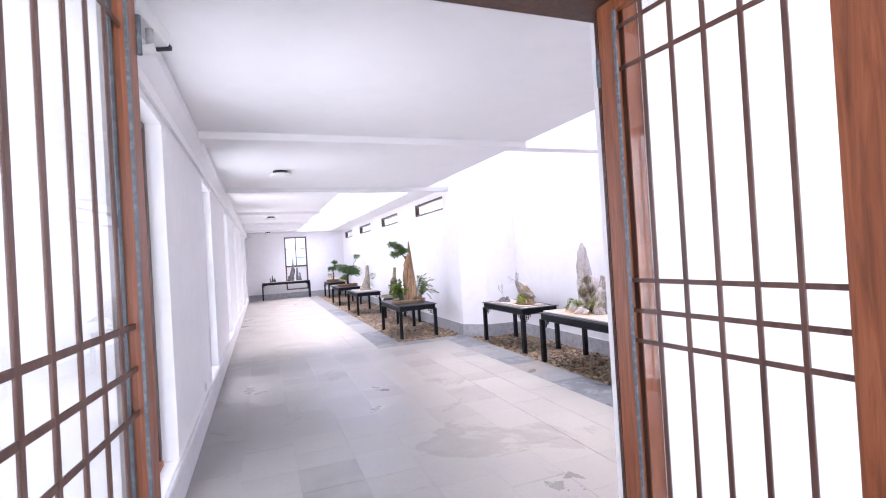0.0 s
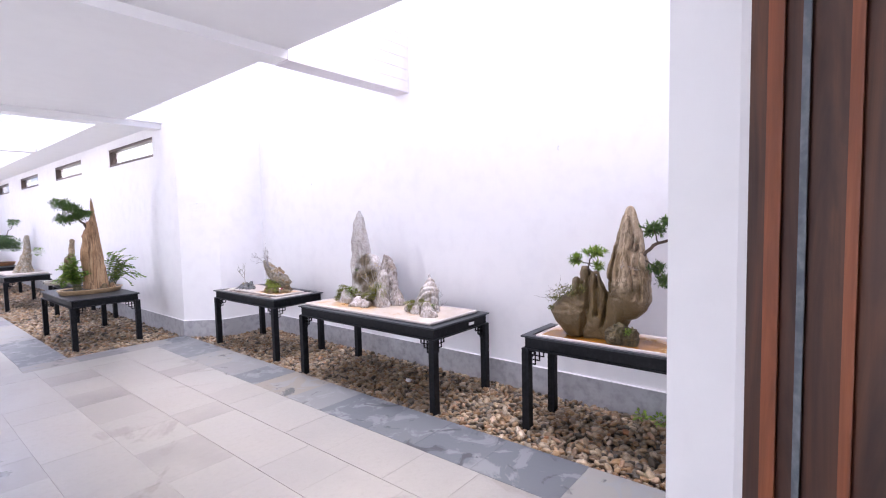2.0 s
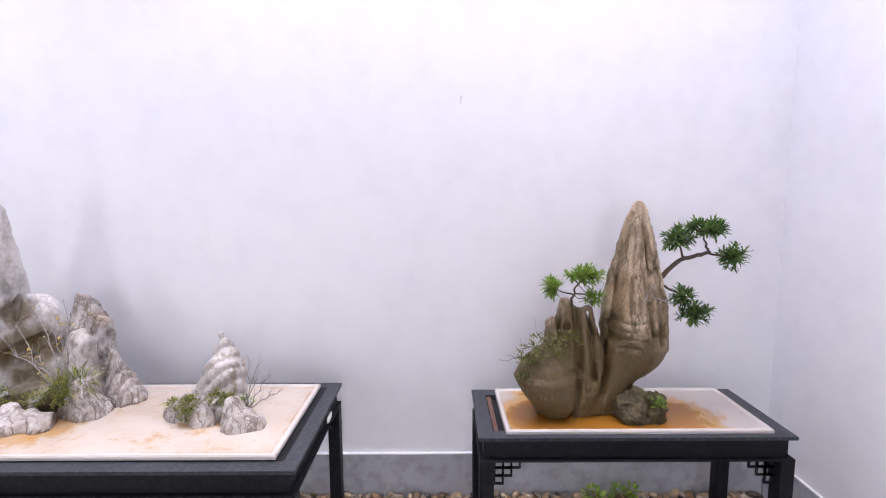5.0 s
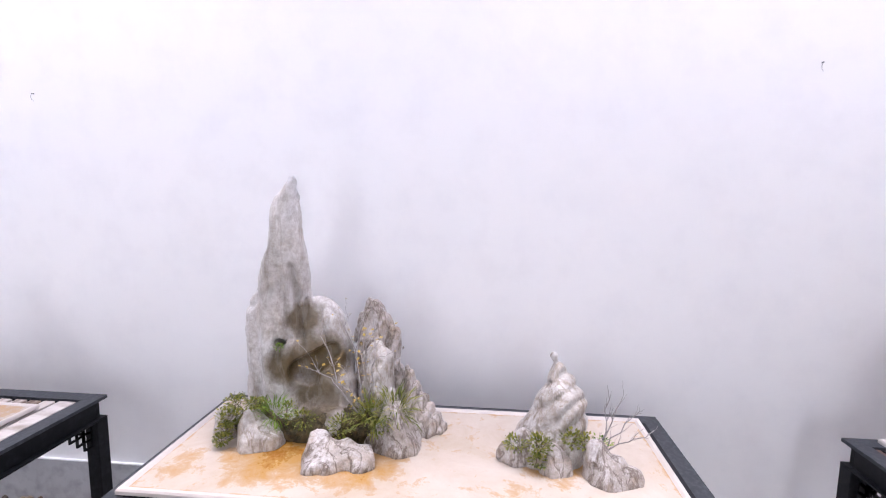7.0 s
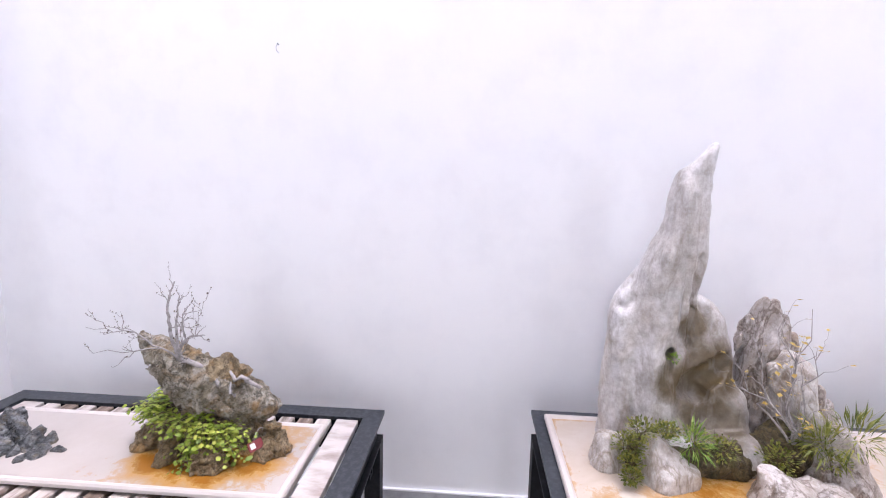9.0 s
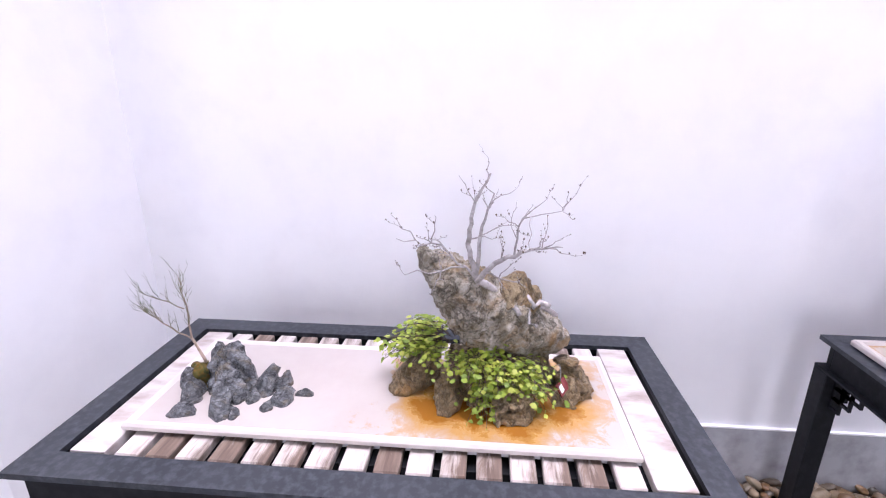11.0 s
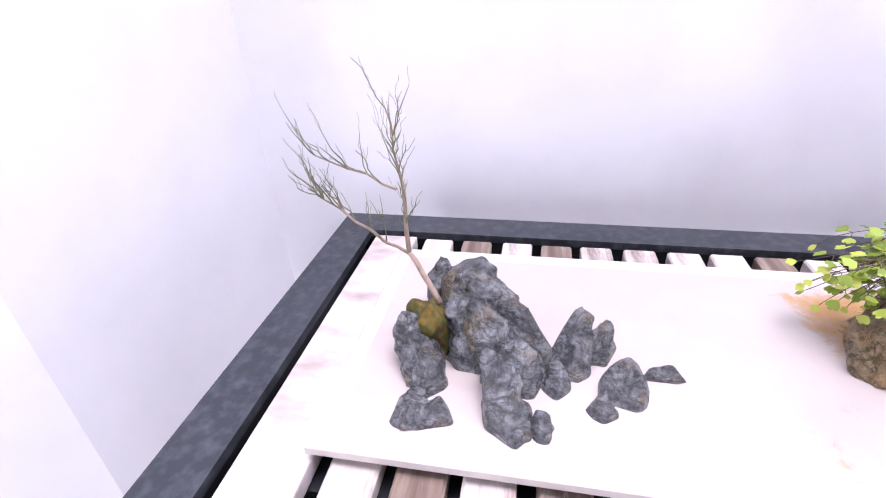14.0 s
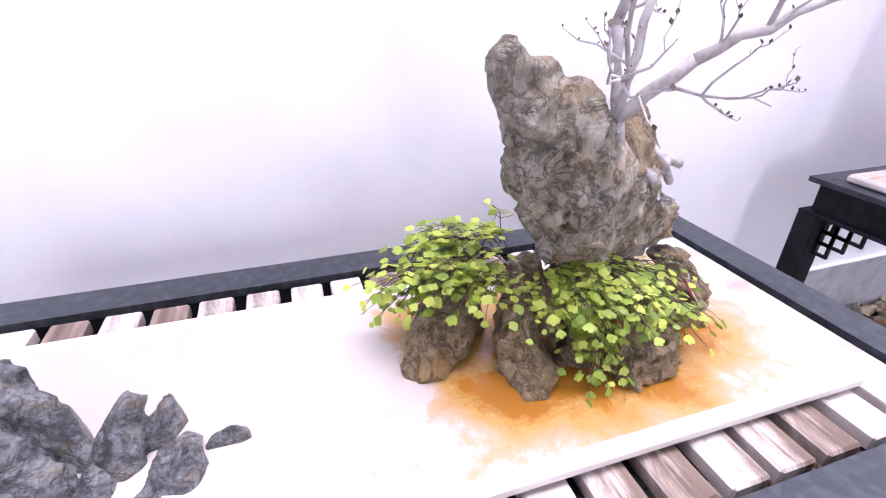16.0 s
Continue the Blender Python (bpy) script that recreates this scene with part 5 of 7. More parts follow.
small_rock("side_peak", "low grey limestone spur at the group's end", [((4.21, 5.0, 0.71), (4.22, 5.045, 0.935), 0.085, 0.014), ((4.20, 4.96, 0.71), (4.20, 5.0, 0.80), 0.05, 0.03)], 6.1, material=FLANK_ROCK, **dict(PK, planes=None, strata=((0.2, 1.0, 0.3), 80, 0.014)))
small_rock("boulder", "rounded pale boulder beside the ferns", [((4.03, 5.55, 0.71), (4.04, 5.595, 0.80), 0.088, 0.04)], 8.2, **PK)
small_rock("boulder", "small pale stone behind the trailing fern", [((4.09, 5.70, 0.715), (4.09, 5.70, 0.775), 0.055, 0.045)], 8.9, **PK)
small_rock("boulder", "grey-violet boulder with a ridged top in front", [((3.94, 5.29, 0.71), (3.965, 5.31, 0.785), 0.09, 0.028), ((3.95, 5.17, 0.71), (3.95, 5.20, 0.735), 0.065, 0.04)], 9.2, material=FLANK_ROCK, **PK)
small_rock("boulder", "weathered grey boulder under the shrub", [((4.06, 5.08, 0.715), (4.07, 5.07, 0.825), 0.095, 0.05), ((4.06, 5.0, 0.71), (4.06, 5.0, 0.745), 0.055, 0.04)], 10.4, material=FLANK_ROCK, **PK)
small_rock("island_peak", "grey limestone crag with diagonal ridges", [], 12.0, stacks=[([(0.69, 4.53, 4.10, 0.15, 0.14), (0.76, 4.515, 4.10, 0.12, 0.13), (0.85, 4.492, 4.12, 0.088, 0.105), (0.90, 4.484, 4.13, 0.072, 0.09), (0.95, 4.485, 4.135, 0.048, 0.065), (1.0, 4.50, 4.145, 0.026, 0.036), (1.04, 4.513, 4.15, 0.010, 0.012)],)], **dict(PK, planes=None, rough=(0.030, 10), strata=((0.25, 0.62, 0.78), 62, 0.010)))
small_rock("boulder", "pale ridged boulder at the island's foot", [((3.95, 4.36, 0.71), (3.97, 4.39, 0.795), 0.08, 0.03), ((3.93, 4.31, 0.71), (3.94, 4.33, 0.745), 0.058, 0.035)], 13.5, material=FLANK_ROCK, **PK)
small_rock("boulder", "low brownish boulder at the island's foot", [((4.03, 4.64, 0.715), (4.04, 4.62, 0.765), 0.06, 0.035), ((3.97, 4.52, 0.71), (3.98, 4.51, 0.765), 0.055, 0.035)], 14.5, material=FLANK_ROCK, **PK)


def clump(name, label, spots_, leafmat, size, shape, seed, stems=0, h=0.05):
    rng = random.Random(seed)
    c0 = spots_[0][0]
    t = thing(name, (c0[0], c0[1], c0[2] - 0.03), 0, label, "plant")
    sp = []
    pths = []
    for c, rad, n in spots_:
        sp += ball_spots(rng, c, rad, n, 0.3, 0.7)
        for _ in range(stems):
            d = Vector((rng.uniform(-1, 1), rng.uniform(-1, 1), rng.uniform(0.2, 1))).normalized()
            pths.append(limb(rng, (c[0], c[1], c[2] - rad * 0.8), tuple(Vector(c) + d * rad), 0.0012, 0.0005, 0.2, 4))
    place(t, leaves(rng, sp, size, shape), "foliage", leafmat)
    if pths:
        tagged(place(t, tubes(pths, 4), "stem", BARK_D), kind="stuff")
    return t


so = thing("mossy_soil", (4.06, 5.30, Z2), 0, "dark mossy soil packed between the limestone rocks", "soil")
me = carve([((4.10, 5.56, 0.71), (4.09, 5.36, 0.73), 0.042, 0.045), ((4.09, 5.36, 0.73), (4.09, 5.12, 0.745), 0.045, 0.05), ((4.13, 5.22, 0.75), (4.13, 5.20, 0.82), 0.055, 0.03), ((4.10, 5.64, 0.715), (4.09, 5.58, 0.77), 0.045, 0.035)], step=0.006, rough=(0.03, 18), fine=0.012, floor=Z2, seed=17.0)
rock_part("mound", me, DARK_ROCK, so)
clump("fern_clump", "green trailing fern with brown tips around the pale boulder", [((4.03, 5.66, 0.80), 0.05, 420), ((4.03, 5.63, 0.85), 0.045, 320), ((3.98, 5.665, 0.74), 0.03, 240), ((4.02, 5.56, 0.86), 0.03, 200), ((4.0, 5.66, 0.77), 0.03, 200), ((4.07, 5.56, 0.83), 0.035, 200)], MIX_LEAF, 0.010, "oval", 21, 5)
clump("grass_tuft", "bright green grassy tuft behind the boulder", [((4.03, 5.49, 0.82), 0.05, 150)], GRASS_LEAF, 0.048, "blade", 22)
clump("moss_fern", "olive moss and fern at the peak's foot", [((4.05, 5.40, 0.80), 0.05, 260), ((4.03, 5.25, 0.79), 0.055, 320), ((4.06, 5.16, 0.83), 0.05, 260), ((4.01, 5.12, 0.80), 0.04, 200), ((4.07, 5.46, 0.82), 0.04, 180)], MIX_LEAF, 0.010, "oval", 23, 4)
clump("grass_tuft", "thin green grass tuft among the grey boulders", [((4.03, 5.06, 0.86), 0.07, 150), ((4.03, 5.14, 0.84), 0.05, 130)], MIX_LEAF, 0.060, "blade", 24)
clump("fern_clump", "small fern in the peak's dark hollow", [((4.135, 5.517, 1.03), 0.018, 70)], GRASS_LEAF, 0.008, "oval", 25)
clump("fern_clump", "yellow-green fern at the island crag", [((3.98, 4.57, 0.79), 0.045, 320), ((3.99, 4.47, 0.81), 0.04, 240), ((4.0, 4.65, 0.78), 0.035, 180), ((3.95, 4.58, 0.75), 0.03, 120), ((4.0, 4.42, 0.80), 0.035, 120)], MIX_LEAF, 0.011, "oval", 26, 3)
clump("moss_fern", "dark green moss behind the island boulder", [((4.03, 4.36, 0.78), 0.035, 90)], GRASS_LEAF, 0.010, "oval", 27)

rng = random.Random(31)
sh = thing("dry_shrub", (4.08, 5.19, 0.80), 0, "dry twiggy shrub with a few golden leaves among the rocks", "shrub")
pths = [limb(rng, (4.08, 5.19, 0.80), p, 0.004, 0.0010, 0.2, 6) for p in ((4.06, 5.33, 1.10), (4.09, 5.24, 1.17), (4.11, 5.16, 1.20), (4.05, 5.36, 1.02), (4.1, 5.12, 1.10), (4.04, 5.23, 0.98), (4.1, 5.2, 1.05))]
tw = twigs(rng, pths, 9, 0.075, 0.0012)
place(sh, tubes(pths + tw, 5), "branch", BARK)
sp = [(p[-1][0], (rng.uniform(-1, 1), rng.uniform(-1, 1), 0.2)) for p in tw[::1]] + [(p[-2][0], (rng.uniform(-1, 1), rng.uniform(-1, 1), 0.2)) for p in tw[::3]]
place(sh, leaves(rng, sp, 0.018, "oval"), "foliage", GOLD_LEAF, "small golden leaves")
sh = thing("bare_shrub", (4.05, 4.36, 0.72), 0, "small bare branching shrub beside the island crag", "shrub")
pths = [limb(rng, (4.04, 4.36, 0.74), p, 0.003, 0.001, 0.15, 6) for p in ((4.03, 4.30, 0.95), (4.02, 4.25, 0.90), (4.04, 4.35, 0.98), (4.02, 4.20, 0.84))]
tw = twigs(rng, pths, 8, 0.06, 0.0011, 1, 0.8)
place(sh, tubes(pths + tw, 5), "branch", BARK)

# ------------------------------------------------------------------ third table: overhanging rock and dark stones
Z3 = 0.706
r3 = thing("overhanging_rock", (4.04, 6.85, Z3), 0, "rough brown overhanging rock above a bed of maidenhair fern", "rock")
AXIS = Vector((0.306, -0.771, -0.559)).normalized()
ACROSS = (Vector((0, 0, 1)) - AXIS * AXIS.z).normalized()
SIDE = AXIS.cross(ACROSS)
me = carve([
    ((4.10, 6.80, 0.71), (4.09, 6.84, 0.80), 0.060, 0.055),
], stacks=[([(-0.055, 0.030, 0.008, 0.008, 0.008), (-0.035, 0.022, 0.008, 0.024, 0.020), (0.01, 0.010, 0.008, 0.044, 0.036), (0.06, -0.006, 0.008, 0.062, 0.049), (0.13, -0.025, 0.006, 0.078, 0.060), (0.20, -0.030, 0.004, 0.082, 0.066),
             (0.27, -0.016, 0, 0.066, 0.064), (0.33, -0.006, 0, 0.050, 0.055), (0.37, -0.004, 0, 0.034, 0.042), (0.40, 0.0, 0, 0.014, 0.02)], (3.985, 7.03, 1.03), (tuple(AXIS), tuple(ACROSS), tuple(SIDE)))],
    step=0.0048, blend=0.008, rough=(0.022, 18), floor=Z3, seed=21.0, fine=0.006, crag=(0.007, 36))
rock_part("crag", me, BROWN_ROCK, r3)
me = carve([((4.02, 6.875, 0.955), (4.06, 6.82, 0.945), 0.034, 0.036), ((4.04, 6.85, 0.95), (4.05, 6.84, 0.985), 0.03, 0.02)], step=0.0045, blend=0.008, rough=(0.02, 22), fine=0.012, seed=25.0)
rock_part("root_soil", me, BASE_ROCK, r3, "dark lump of soil and roots under the tree")
for i, (cones, lab) in enumerate((
        ([((4.03, 7.10, 0.712), (4.035, 7.08, 0.755), 0.038, 0.028), ((4.07, 7.06, 0.72), (4.07, 7.05, 0.785), 0.042, 0.028)], "brown base stone with a rusty waterline"),
        ([((3.955, 6.995, 0.705), (4.01, 7.0, 0.765), 0.030, 0.022)], "brown upright base stone in the stained water"),
        ([((4.03, 6.95, 0.715), (4.05, 6.965, 0.785), 0.045, 0.032)], "dark brown base stone hidden under the fern"),
        ([((4.01, 6.90, 0.72), (4.03, 6.90, 0.78), 0.045, 0.034)], "brown base stone under the fern"),
        ([((3.935, 6.87, 0.705), (3.94, 6.868, 0.738), 0.030, 0.022), ((3.945, 6.83, 0.705), (3.945, 6.83, 0.735), 0.032, 0.024)], "flat brown base stone in front of the fern"),
        ([((4.04, 6.70, 0.715), (4.06, 6.715, 0.765), 0.045, 0.03), ((4.005, 6.72, 0.708), (4.005, 6.715, 0.73), 0.03, 0.022)], "brown base stone carrying a small plastic tag"),
        ([((3.968, 6.925, 0.705), (3.968, 6.925, 0.722), 0.022, 0.016)], "small brown base stone under the fern's tip"),)):
    small_rock("base_stone", lab, cones, 30 + i * 2.1, 0.0042, BASE_ROCK, Z3, blend=0.008, rough=(0.012, 16), fine=0.005, crag=(0.011, 30))


def maidenhair(name, label, fronds, seed, leaf=0.0112):
    """Wiry stems that arch from a root to a tip, with lobed leaflets along their outer half, on short side stalks."""
    rng = random.Random(seed)
    t = thing(name, fronds[0][0], 0, label, "plant")
    paths, spots = [], []
    for root, tip, count in fronds:
        for _ in range(int(count * 2.3)):
            a = Vector(root) + Vector((rng.gauss(0, 0.010), rng.gauss(0, 0.012), rng.gauss(0, 0.005)))
            b_ = Vector(tip) + Vector((rng.gauss(0, 0.018), rng.gauss(0, 0.020), rng.gauss(0, 0.013)))
            crest = a.lerp(b_, 0.5) + Vector((0, 0, 0.018 + rng.uniform(0, 0.02)))
            path = []
            for i in range(8):
                u = i / 7
                path.append((tuple(a * (1 - u) ** 2 + crest * 2 * u * (1 - u) + b_ * u * u), 0.0009 - 0.0005 * u))
            paths.append(path)
            for i in range(3, 8):
                p0 = Vector(path[i][0])
                way = (p0 - Vector(path[i - 1][0])).normalized()
                for sgn in ((-1, 1) if i < 7 else (0,)):
                    w = (way * 0.5 + way.cross(Vector((0, 0, 1))).normalized() * sgn + Vector((0, 0, rng.uniform(-0.35, 0.05)))).normalized()
                    reach = rng.uniform(0.004, 0.016)
                    paths.append([(tuple(p0), 0.0005), (tuple(p0 + w * reach), 0.0004)])
                    spots.append((tuple(p0 + w * reach), tuple(w)))
    place(t, leaves(rng, spots, leaf, "lobed"), "foliage", FERN_LEAF)
    place(t, tubes(paths, 4), "stem", BARK_D, "thin dark wiry stems")
    return t


maidenhair("maidenhair_fern", "bright green maidenhair fern under the overhanging rock",
           [((4.03, 6.96, 0.80), (3.96, 6.985, 0.80), 5), ((4.02, 6.93, 0.81), (3.95, 6.93, 0.81), 7), ((4.02, 6.90, 0.81), (3.94, 6.87, 0.79), 9), ((4.02, 6.88, 0.80), (3.95, 6.81, 0.77), 9), ((4.01, 6.88, 0.81), (3.99, 6.79, 0.79), 6),
            ((4.01, 6.90, 0.79), (3.93, 6.90, 0.745), 6), ((3.99, 6.90, 0.78), (3.92, 6.935, 0.725), 3), ((4.02, 6.94, 0.82), (3.98, 6.90, 0.84), 6), ((4.02, 6.86, 0.79), (3.94, 6.78, 0.745), 4)], 41)
maidenhair("maidenhair_fern", "yellow-green maidenhair fern hanging behind the base stones",
           [((4.07, 7.02, 0.81), (4.03, 7.09, 0.83), 7), ((4.08, 7.03, 0.81), (4.06, 7.12, 0.80), 7), ((4.09, 7.02, 0.82), (4.10, 7.09, 0.84), 7), ((4.06, 7.01, 0.81), (4.02, 7.05, 0.81), 6), ((4.09, 7.04, 0.80), (4.07, 7.14, 0.765), 4), ((4.07, 7.0, 0.83), (4.05, 7.04, 0.86), 4)], 42)

rng = random.Random(51)
bt = thing("bare_tree_bonsai", (4.04, 6.86, 0.945), 0, "leafless pale-barked bonsai tree rooted on the overhanging rock", "bonsai")
FORK = (3.957, 6.935, 1.02)
trunk = [limb(rng, (4.02, 6.88, 0.965), FORK, 0.016, 0.013, 0.08, 4),
         limb(rng, FORK, (3.955, 6.955, 1.10), 0.010, 0.0085, 0.08, 5), limb(rng, (3.955, 6.955, 1.10), (3.935, 6.945, 1.175), 0.0085, 0.006, 0.08, 5), limb(rng, (3.935, 6.945, 1.175), (3.924, 6.913, 1.25), 0.006, 0.003, 0.10, 5),
         limb(rng, FORK, (3.945, 6.93, 1.12), 0.008, 0.0065, 0.08, 5), limb(rng, (3.945, 6.93, 1.12), (3.93, 6.905, 1.21), 0.006, 0.0025, 0.10, 5),
         limb(rng, FORK, (3.915, 6.90, 1.075), 0.012, 0.009, 0.08, 5), limb(rng, (3.915, 6.90, 1.075), (3.865, 6.84, 1.12), 0.009, 0.0055, 0.10, 5), limb(rng, (3.865, 6.84, 1.12), (3.84, 6.785, 1.135), 0.005, 0.0015, 0.12, 5),
         limb(rng, (3.885, 6.865, 1.10), (3.862, 6.855, 1.18), 0.004, 0.0025, 0.12, 4), limb(rng, (3.862, 6.855, 1.18), (3.84, 6.79, 1.20), 0.0025, 0.001, 0.12, 4),
         limb(rng, FORK, (3.88, 7.0, 1.12), 0.005, 0.003, 0.12, 5), limb(rng, (3.88, 7.0, 1.12), (3.81, 7.074, 1.152), 0.003, 0.001, 0.12, 5),
         limb(rng, (3.93, 6.96, 1.06), (3.81, 7.06, 1.085), 0.0035, 0.001, 0.12, 5), limb(rng, (3.93, 6.92, 1.05), (3.88, 6.84, 1.04), 0.003, 0.001, 0.15, 5), limb(rng, (3.955, 6.955, 1.11), (3.93, 6.87, 1.15), 0.003, 0.001, 0.12, 5)]
tw = twigs(rng, trunk[3:4] + trunk[5:6] + trunk[7:], 4, 0.055, 0.0014, 1, 0.25)
tw += twigs(rng, tw, 1, 0.03, 0.0009, 1, 0.3)
trunk = [[(p, r * 0.60) for p, r in path] for path in trunk]
place(bt, tubes(trunk + tw, 6), "trunk", BARK)
bud = [(p[i][0], (rng.uniform(-1, 1), rng.uniform(-1, 1), 1)) for p in tw for i in (-1, -2, -3)]
tagged(place(bt, leaves(rng, bud, 0.005, "oval"), "bud", BARK_D, "small brown buds"), kind="stuff")
roots = [limb(rng, (4.02, 6.87, 0.965), p, 0.009, 0.006, 0.35, 5) for p in ((4.03, 6.77, 0.935), (4.0, 6.80, 0.90), (4.06, 6.75, 0.90), (3.99, 6.84, 0.93))]
place(bt, tubes(roots, 6), "root", BARK)

SK = dict(blend=0.002, rough=(0.012, 30), fine=0.0025, planes=(10, 0.55, 0.6), crag=(0.0055, 34), strata=((0.5, 0.6, 0.62), 140, 0.0035))
for i, (cones, lab) in enumerate((
        ([((4.0, 7.485, 0.71), (4.06, 7.56, 0.768), 0.034, 0.024), ((4.03, 7.53, 0.712), (4.065, 7.58, 0.745), 0.038, 0.028)], "dark blue-black stone with a slanting tan ridged top"),
        ([((3.975, 7.545, 0.715), (4.01, 7.575, 0.775), 0.026, 0.016)], "dark upright stone beside the moss"),
        ([((3.955, 7.60, 0.71), (3.985, 7.625, 0.762), 0.034, 0.018)], "dark grey stone holding the mossy soil"),
        ([((3.925, 7.595, 0.706), (3.94, 7.585, 0.738), 0.030, 0.018)], "dark brown stone below the mossy soil"),
        ([((3.885, 7.605, 0.703), (3.90, 7.60, 0.716), 0.020, 0.014), ((3.883, 7.575, 0.703), (3.893, 7.572, 0.718), 0.022, 0.014)], "small dark grey toe stone"),
        ([((3.94, 7.49, 0.708), (4.0, 7.55, 0.758), 0.028, 0.022)], "grey stone slab leaning on the group"),
        ([((3.885, 7.502, 0.704), (3.935, 7.525, 0.752), 0.027, 0.016)], "dark grey stone streaked with white"),
        ([((3.883, 7.472, 0.701), (3.89, 7.472, 0.716), 0.020, 0.014)], "small blue-grey toe stone"),
        ([((3.975, 7.44, 0.708), (4.01, 7.435, 0.745), 0.032, 0.022), ((4.005, 7.40, 0.705), (4.015, 7.395, 0.730), 0.028, 0.018)], "light grey stone with rusty patches"),
        ([((3.94, 7.452, 0.703), (3.968, 7.45, 0.722), 0.020, 0.014)], "small dark stone in front of the light grey one"),
        ([((3.945, 7.39, 0.702), (3.975, 7.375, 0.722), 0.030, 0.018)], "blue-grey stone with pale veins"),
        ([((3.915, 7.41, 0.701), (3.93, 7.405, 0.708), 0.022, 0.014)], "low veined stone lying on the tray"),
        ([((3.975, 7.348, 0.701), (3.978, 7.328, 0.712), 0.019, 0.013)], "small dark stone at the group's tip"),
        ([((4.085, 7.605, 0.715), (4.08, 7.60, 0.765), 0.026, 0.018)], "black stone behind the sapling"))):
    small_rock("dark_stone", lab, cones, 60 + i * 1.9, 0.0034, SLATE_ROCK, Z3, **SK)
ms = thing("moss_cushion", (3.985, 7.60, Z3), 0, "golden-green moss cushion between the dark stones", "moss")
me = carve([((4.005, 7.60, 0.73), (3.995, 7.595, 0.742), 0.018, 0.012), ((3.99, 7.605, 0.72), (3.985, 7.605, 0.742), 0.018, 0.011)], step=0.004, fine=0.006, rough=(0.02, 40), floor=Z3, seed=77)
rock_part("cushion", me, MOSS, ms)

rng = random.Random(61)
sp_ = thing("sapling", (4.005, 7.595, 0.775), 0, "thin green-twigged sapling growing from the moss", "sapling")
main = [limb(rng, (4.0, 7.59, 0.765), (4.01, 7.625, 0.825), 0.005, 0.004, 0.1, 5), limb(rng, (4.01, 7.625, 0.825), (4.015, 7.63, 0.92), 0.0036, 0.0022, 0.1, 5),
        limb(rng, (4.015, 7.63, 0.92), (4.02, 7.64, 0.985), 0.0018, 0.0008, 0.08, 5), limb(rng, (4.01, 7.62, 0.82), (3.99, 7.69, 0.885), 0.003, 0.0015, 0.12, 5),
        limb(rng, (3.99, 7.69, 0.885), (3.985, 7.722, 0.91), 0.0015, 0.0007, 0.1, 4), limb(rng, (4.015, 7.635, 0.90), (3.99, 7.71, 0.945), 0.002, 0.0008, 0.1, 5)]
tw = twigs(rng, main[1:], 9, 0.05, 0.0009, 1, 1.1)
tw += twigs(rng, tw, 2, 0.028, 0.0006, 1, 0.9)
main = [[(p, r * 0.8) for p, r in path] for path in main]
place(sp_, tubes(main, 6), "stem", PINK_BARK)
place(sp_, tubes(tw, 4), "twig", TWIG_G, "thin green twigs")


# ------------------------------------------------------------------ the plantings on the farther tables
def oval_pot(cx, cy, rx, ry, z0, z1, label, material):
    t = thing("oval_pot", (cx, cy, z0), 0, label, "pot")
    h = z1 - z0
    for name, prof, m in (("bowl", ((0.90, 0.0), (0.97, 0.25 * h), (0.99, 0.7 * h), (1.03, 0.82 * h), (1.03, h), (0.97, h), (0.95, 0.8 * h)), material),
                          ("soil", ((0.955, 0.78 * h), (0.6, 0.88 * h), (0.2, 0.9 * h)), SOIL)):
        b2 = bmesh.new()
        rings = [[b2.verts.new((rx * k * math.cos(a), ry * k * math.sin(a), z)) for a in [2 * math.pi * i / 40 for i in range(40)]] for k, z in prof]
        for lo, hi in zip(rings, rings[1:]):
            for i in range(40):
                b2.faces.new((lo[i], lo[(i + 1) % 40], hi[(i + 1) % 40], hi[i]))
        b2.faces.new(rings[-1] if name == "soil" else rings[0][::-1])
        part(name, b2, m, t, "", True)
    return t


TANPOT = two_scale("tan_glazed_pot", (0.42, 0.30, 0.17), (0.36, 0.25, 0.14), (0.28, 0.19, 0.10), 6, 40, 0.35, 60, 0.05)
GREYPOT = two_scale("pale_stone_pot", (0.45, 0.42, 0.37), (0.40, 0.37, 0.32), (0.32, 0.29, 0.25), 6, 40, 0.6, 60, 0.1)
BROWNPOT = two_scale("brown_clay_pot", (0.33, 0.16, 0.075), (0.28, 0.13, 0.06), (0.2, 0.09, 0.04), 6, 40, 0.5, 60, 0.1)

Z4 = 0.635
oval_pot(2.82, 9.62, 0.37, 0.26, Z4, 0.70, "low oval tan glazed pot with rock and ferns", TANPOT)
PW = dict(blend=0.016, rough=(0.016, 9), grooves=(0.018, 16, 0.08), planes=(5, 0.5), fine=0.002)
small_rock("petrified_wood", "tall brown petrified-wood rock with a thin broken spire", [((2.87, 9.60, 0.69), (2.86, 9.60, 1.15), 0.15, 0.13, 0.95), ((2.86, 9.60, 1.15), (2.875, 9.60, 1.56), 0.125, 0.085), ((2.90, 9.60, 1.52), (2.89, 9.60, 2.12), 0.048, 0.008), ((2.78, 9.58, 1.1), (2.77, 9.58, 1.41), 0.05, 0.02), ((2.98, 9.56, 0.69), (2.99, 9.57, 0.95), 0.09, 0.05)],
           81.0, 0.010, WOOD_ROCK, 0.685, **PW)
small_rock("boulder", "small pale pebble rock at the petrified wood's foot", [((2.92, 9.42, 0.70), (2.93, 9.42, 0.735), 0.045, 0.03)], 83.0, 0.006, TAN_ROCK, 0.685, blend=0.01)
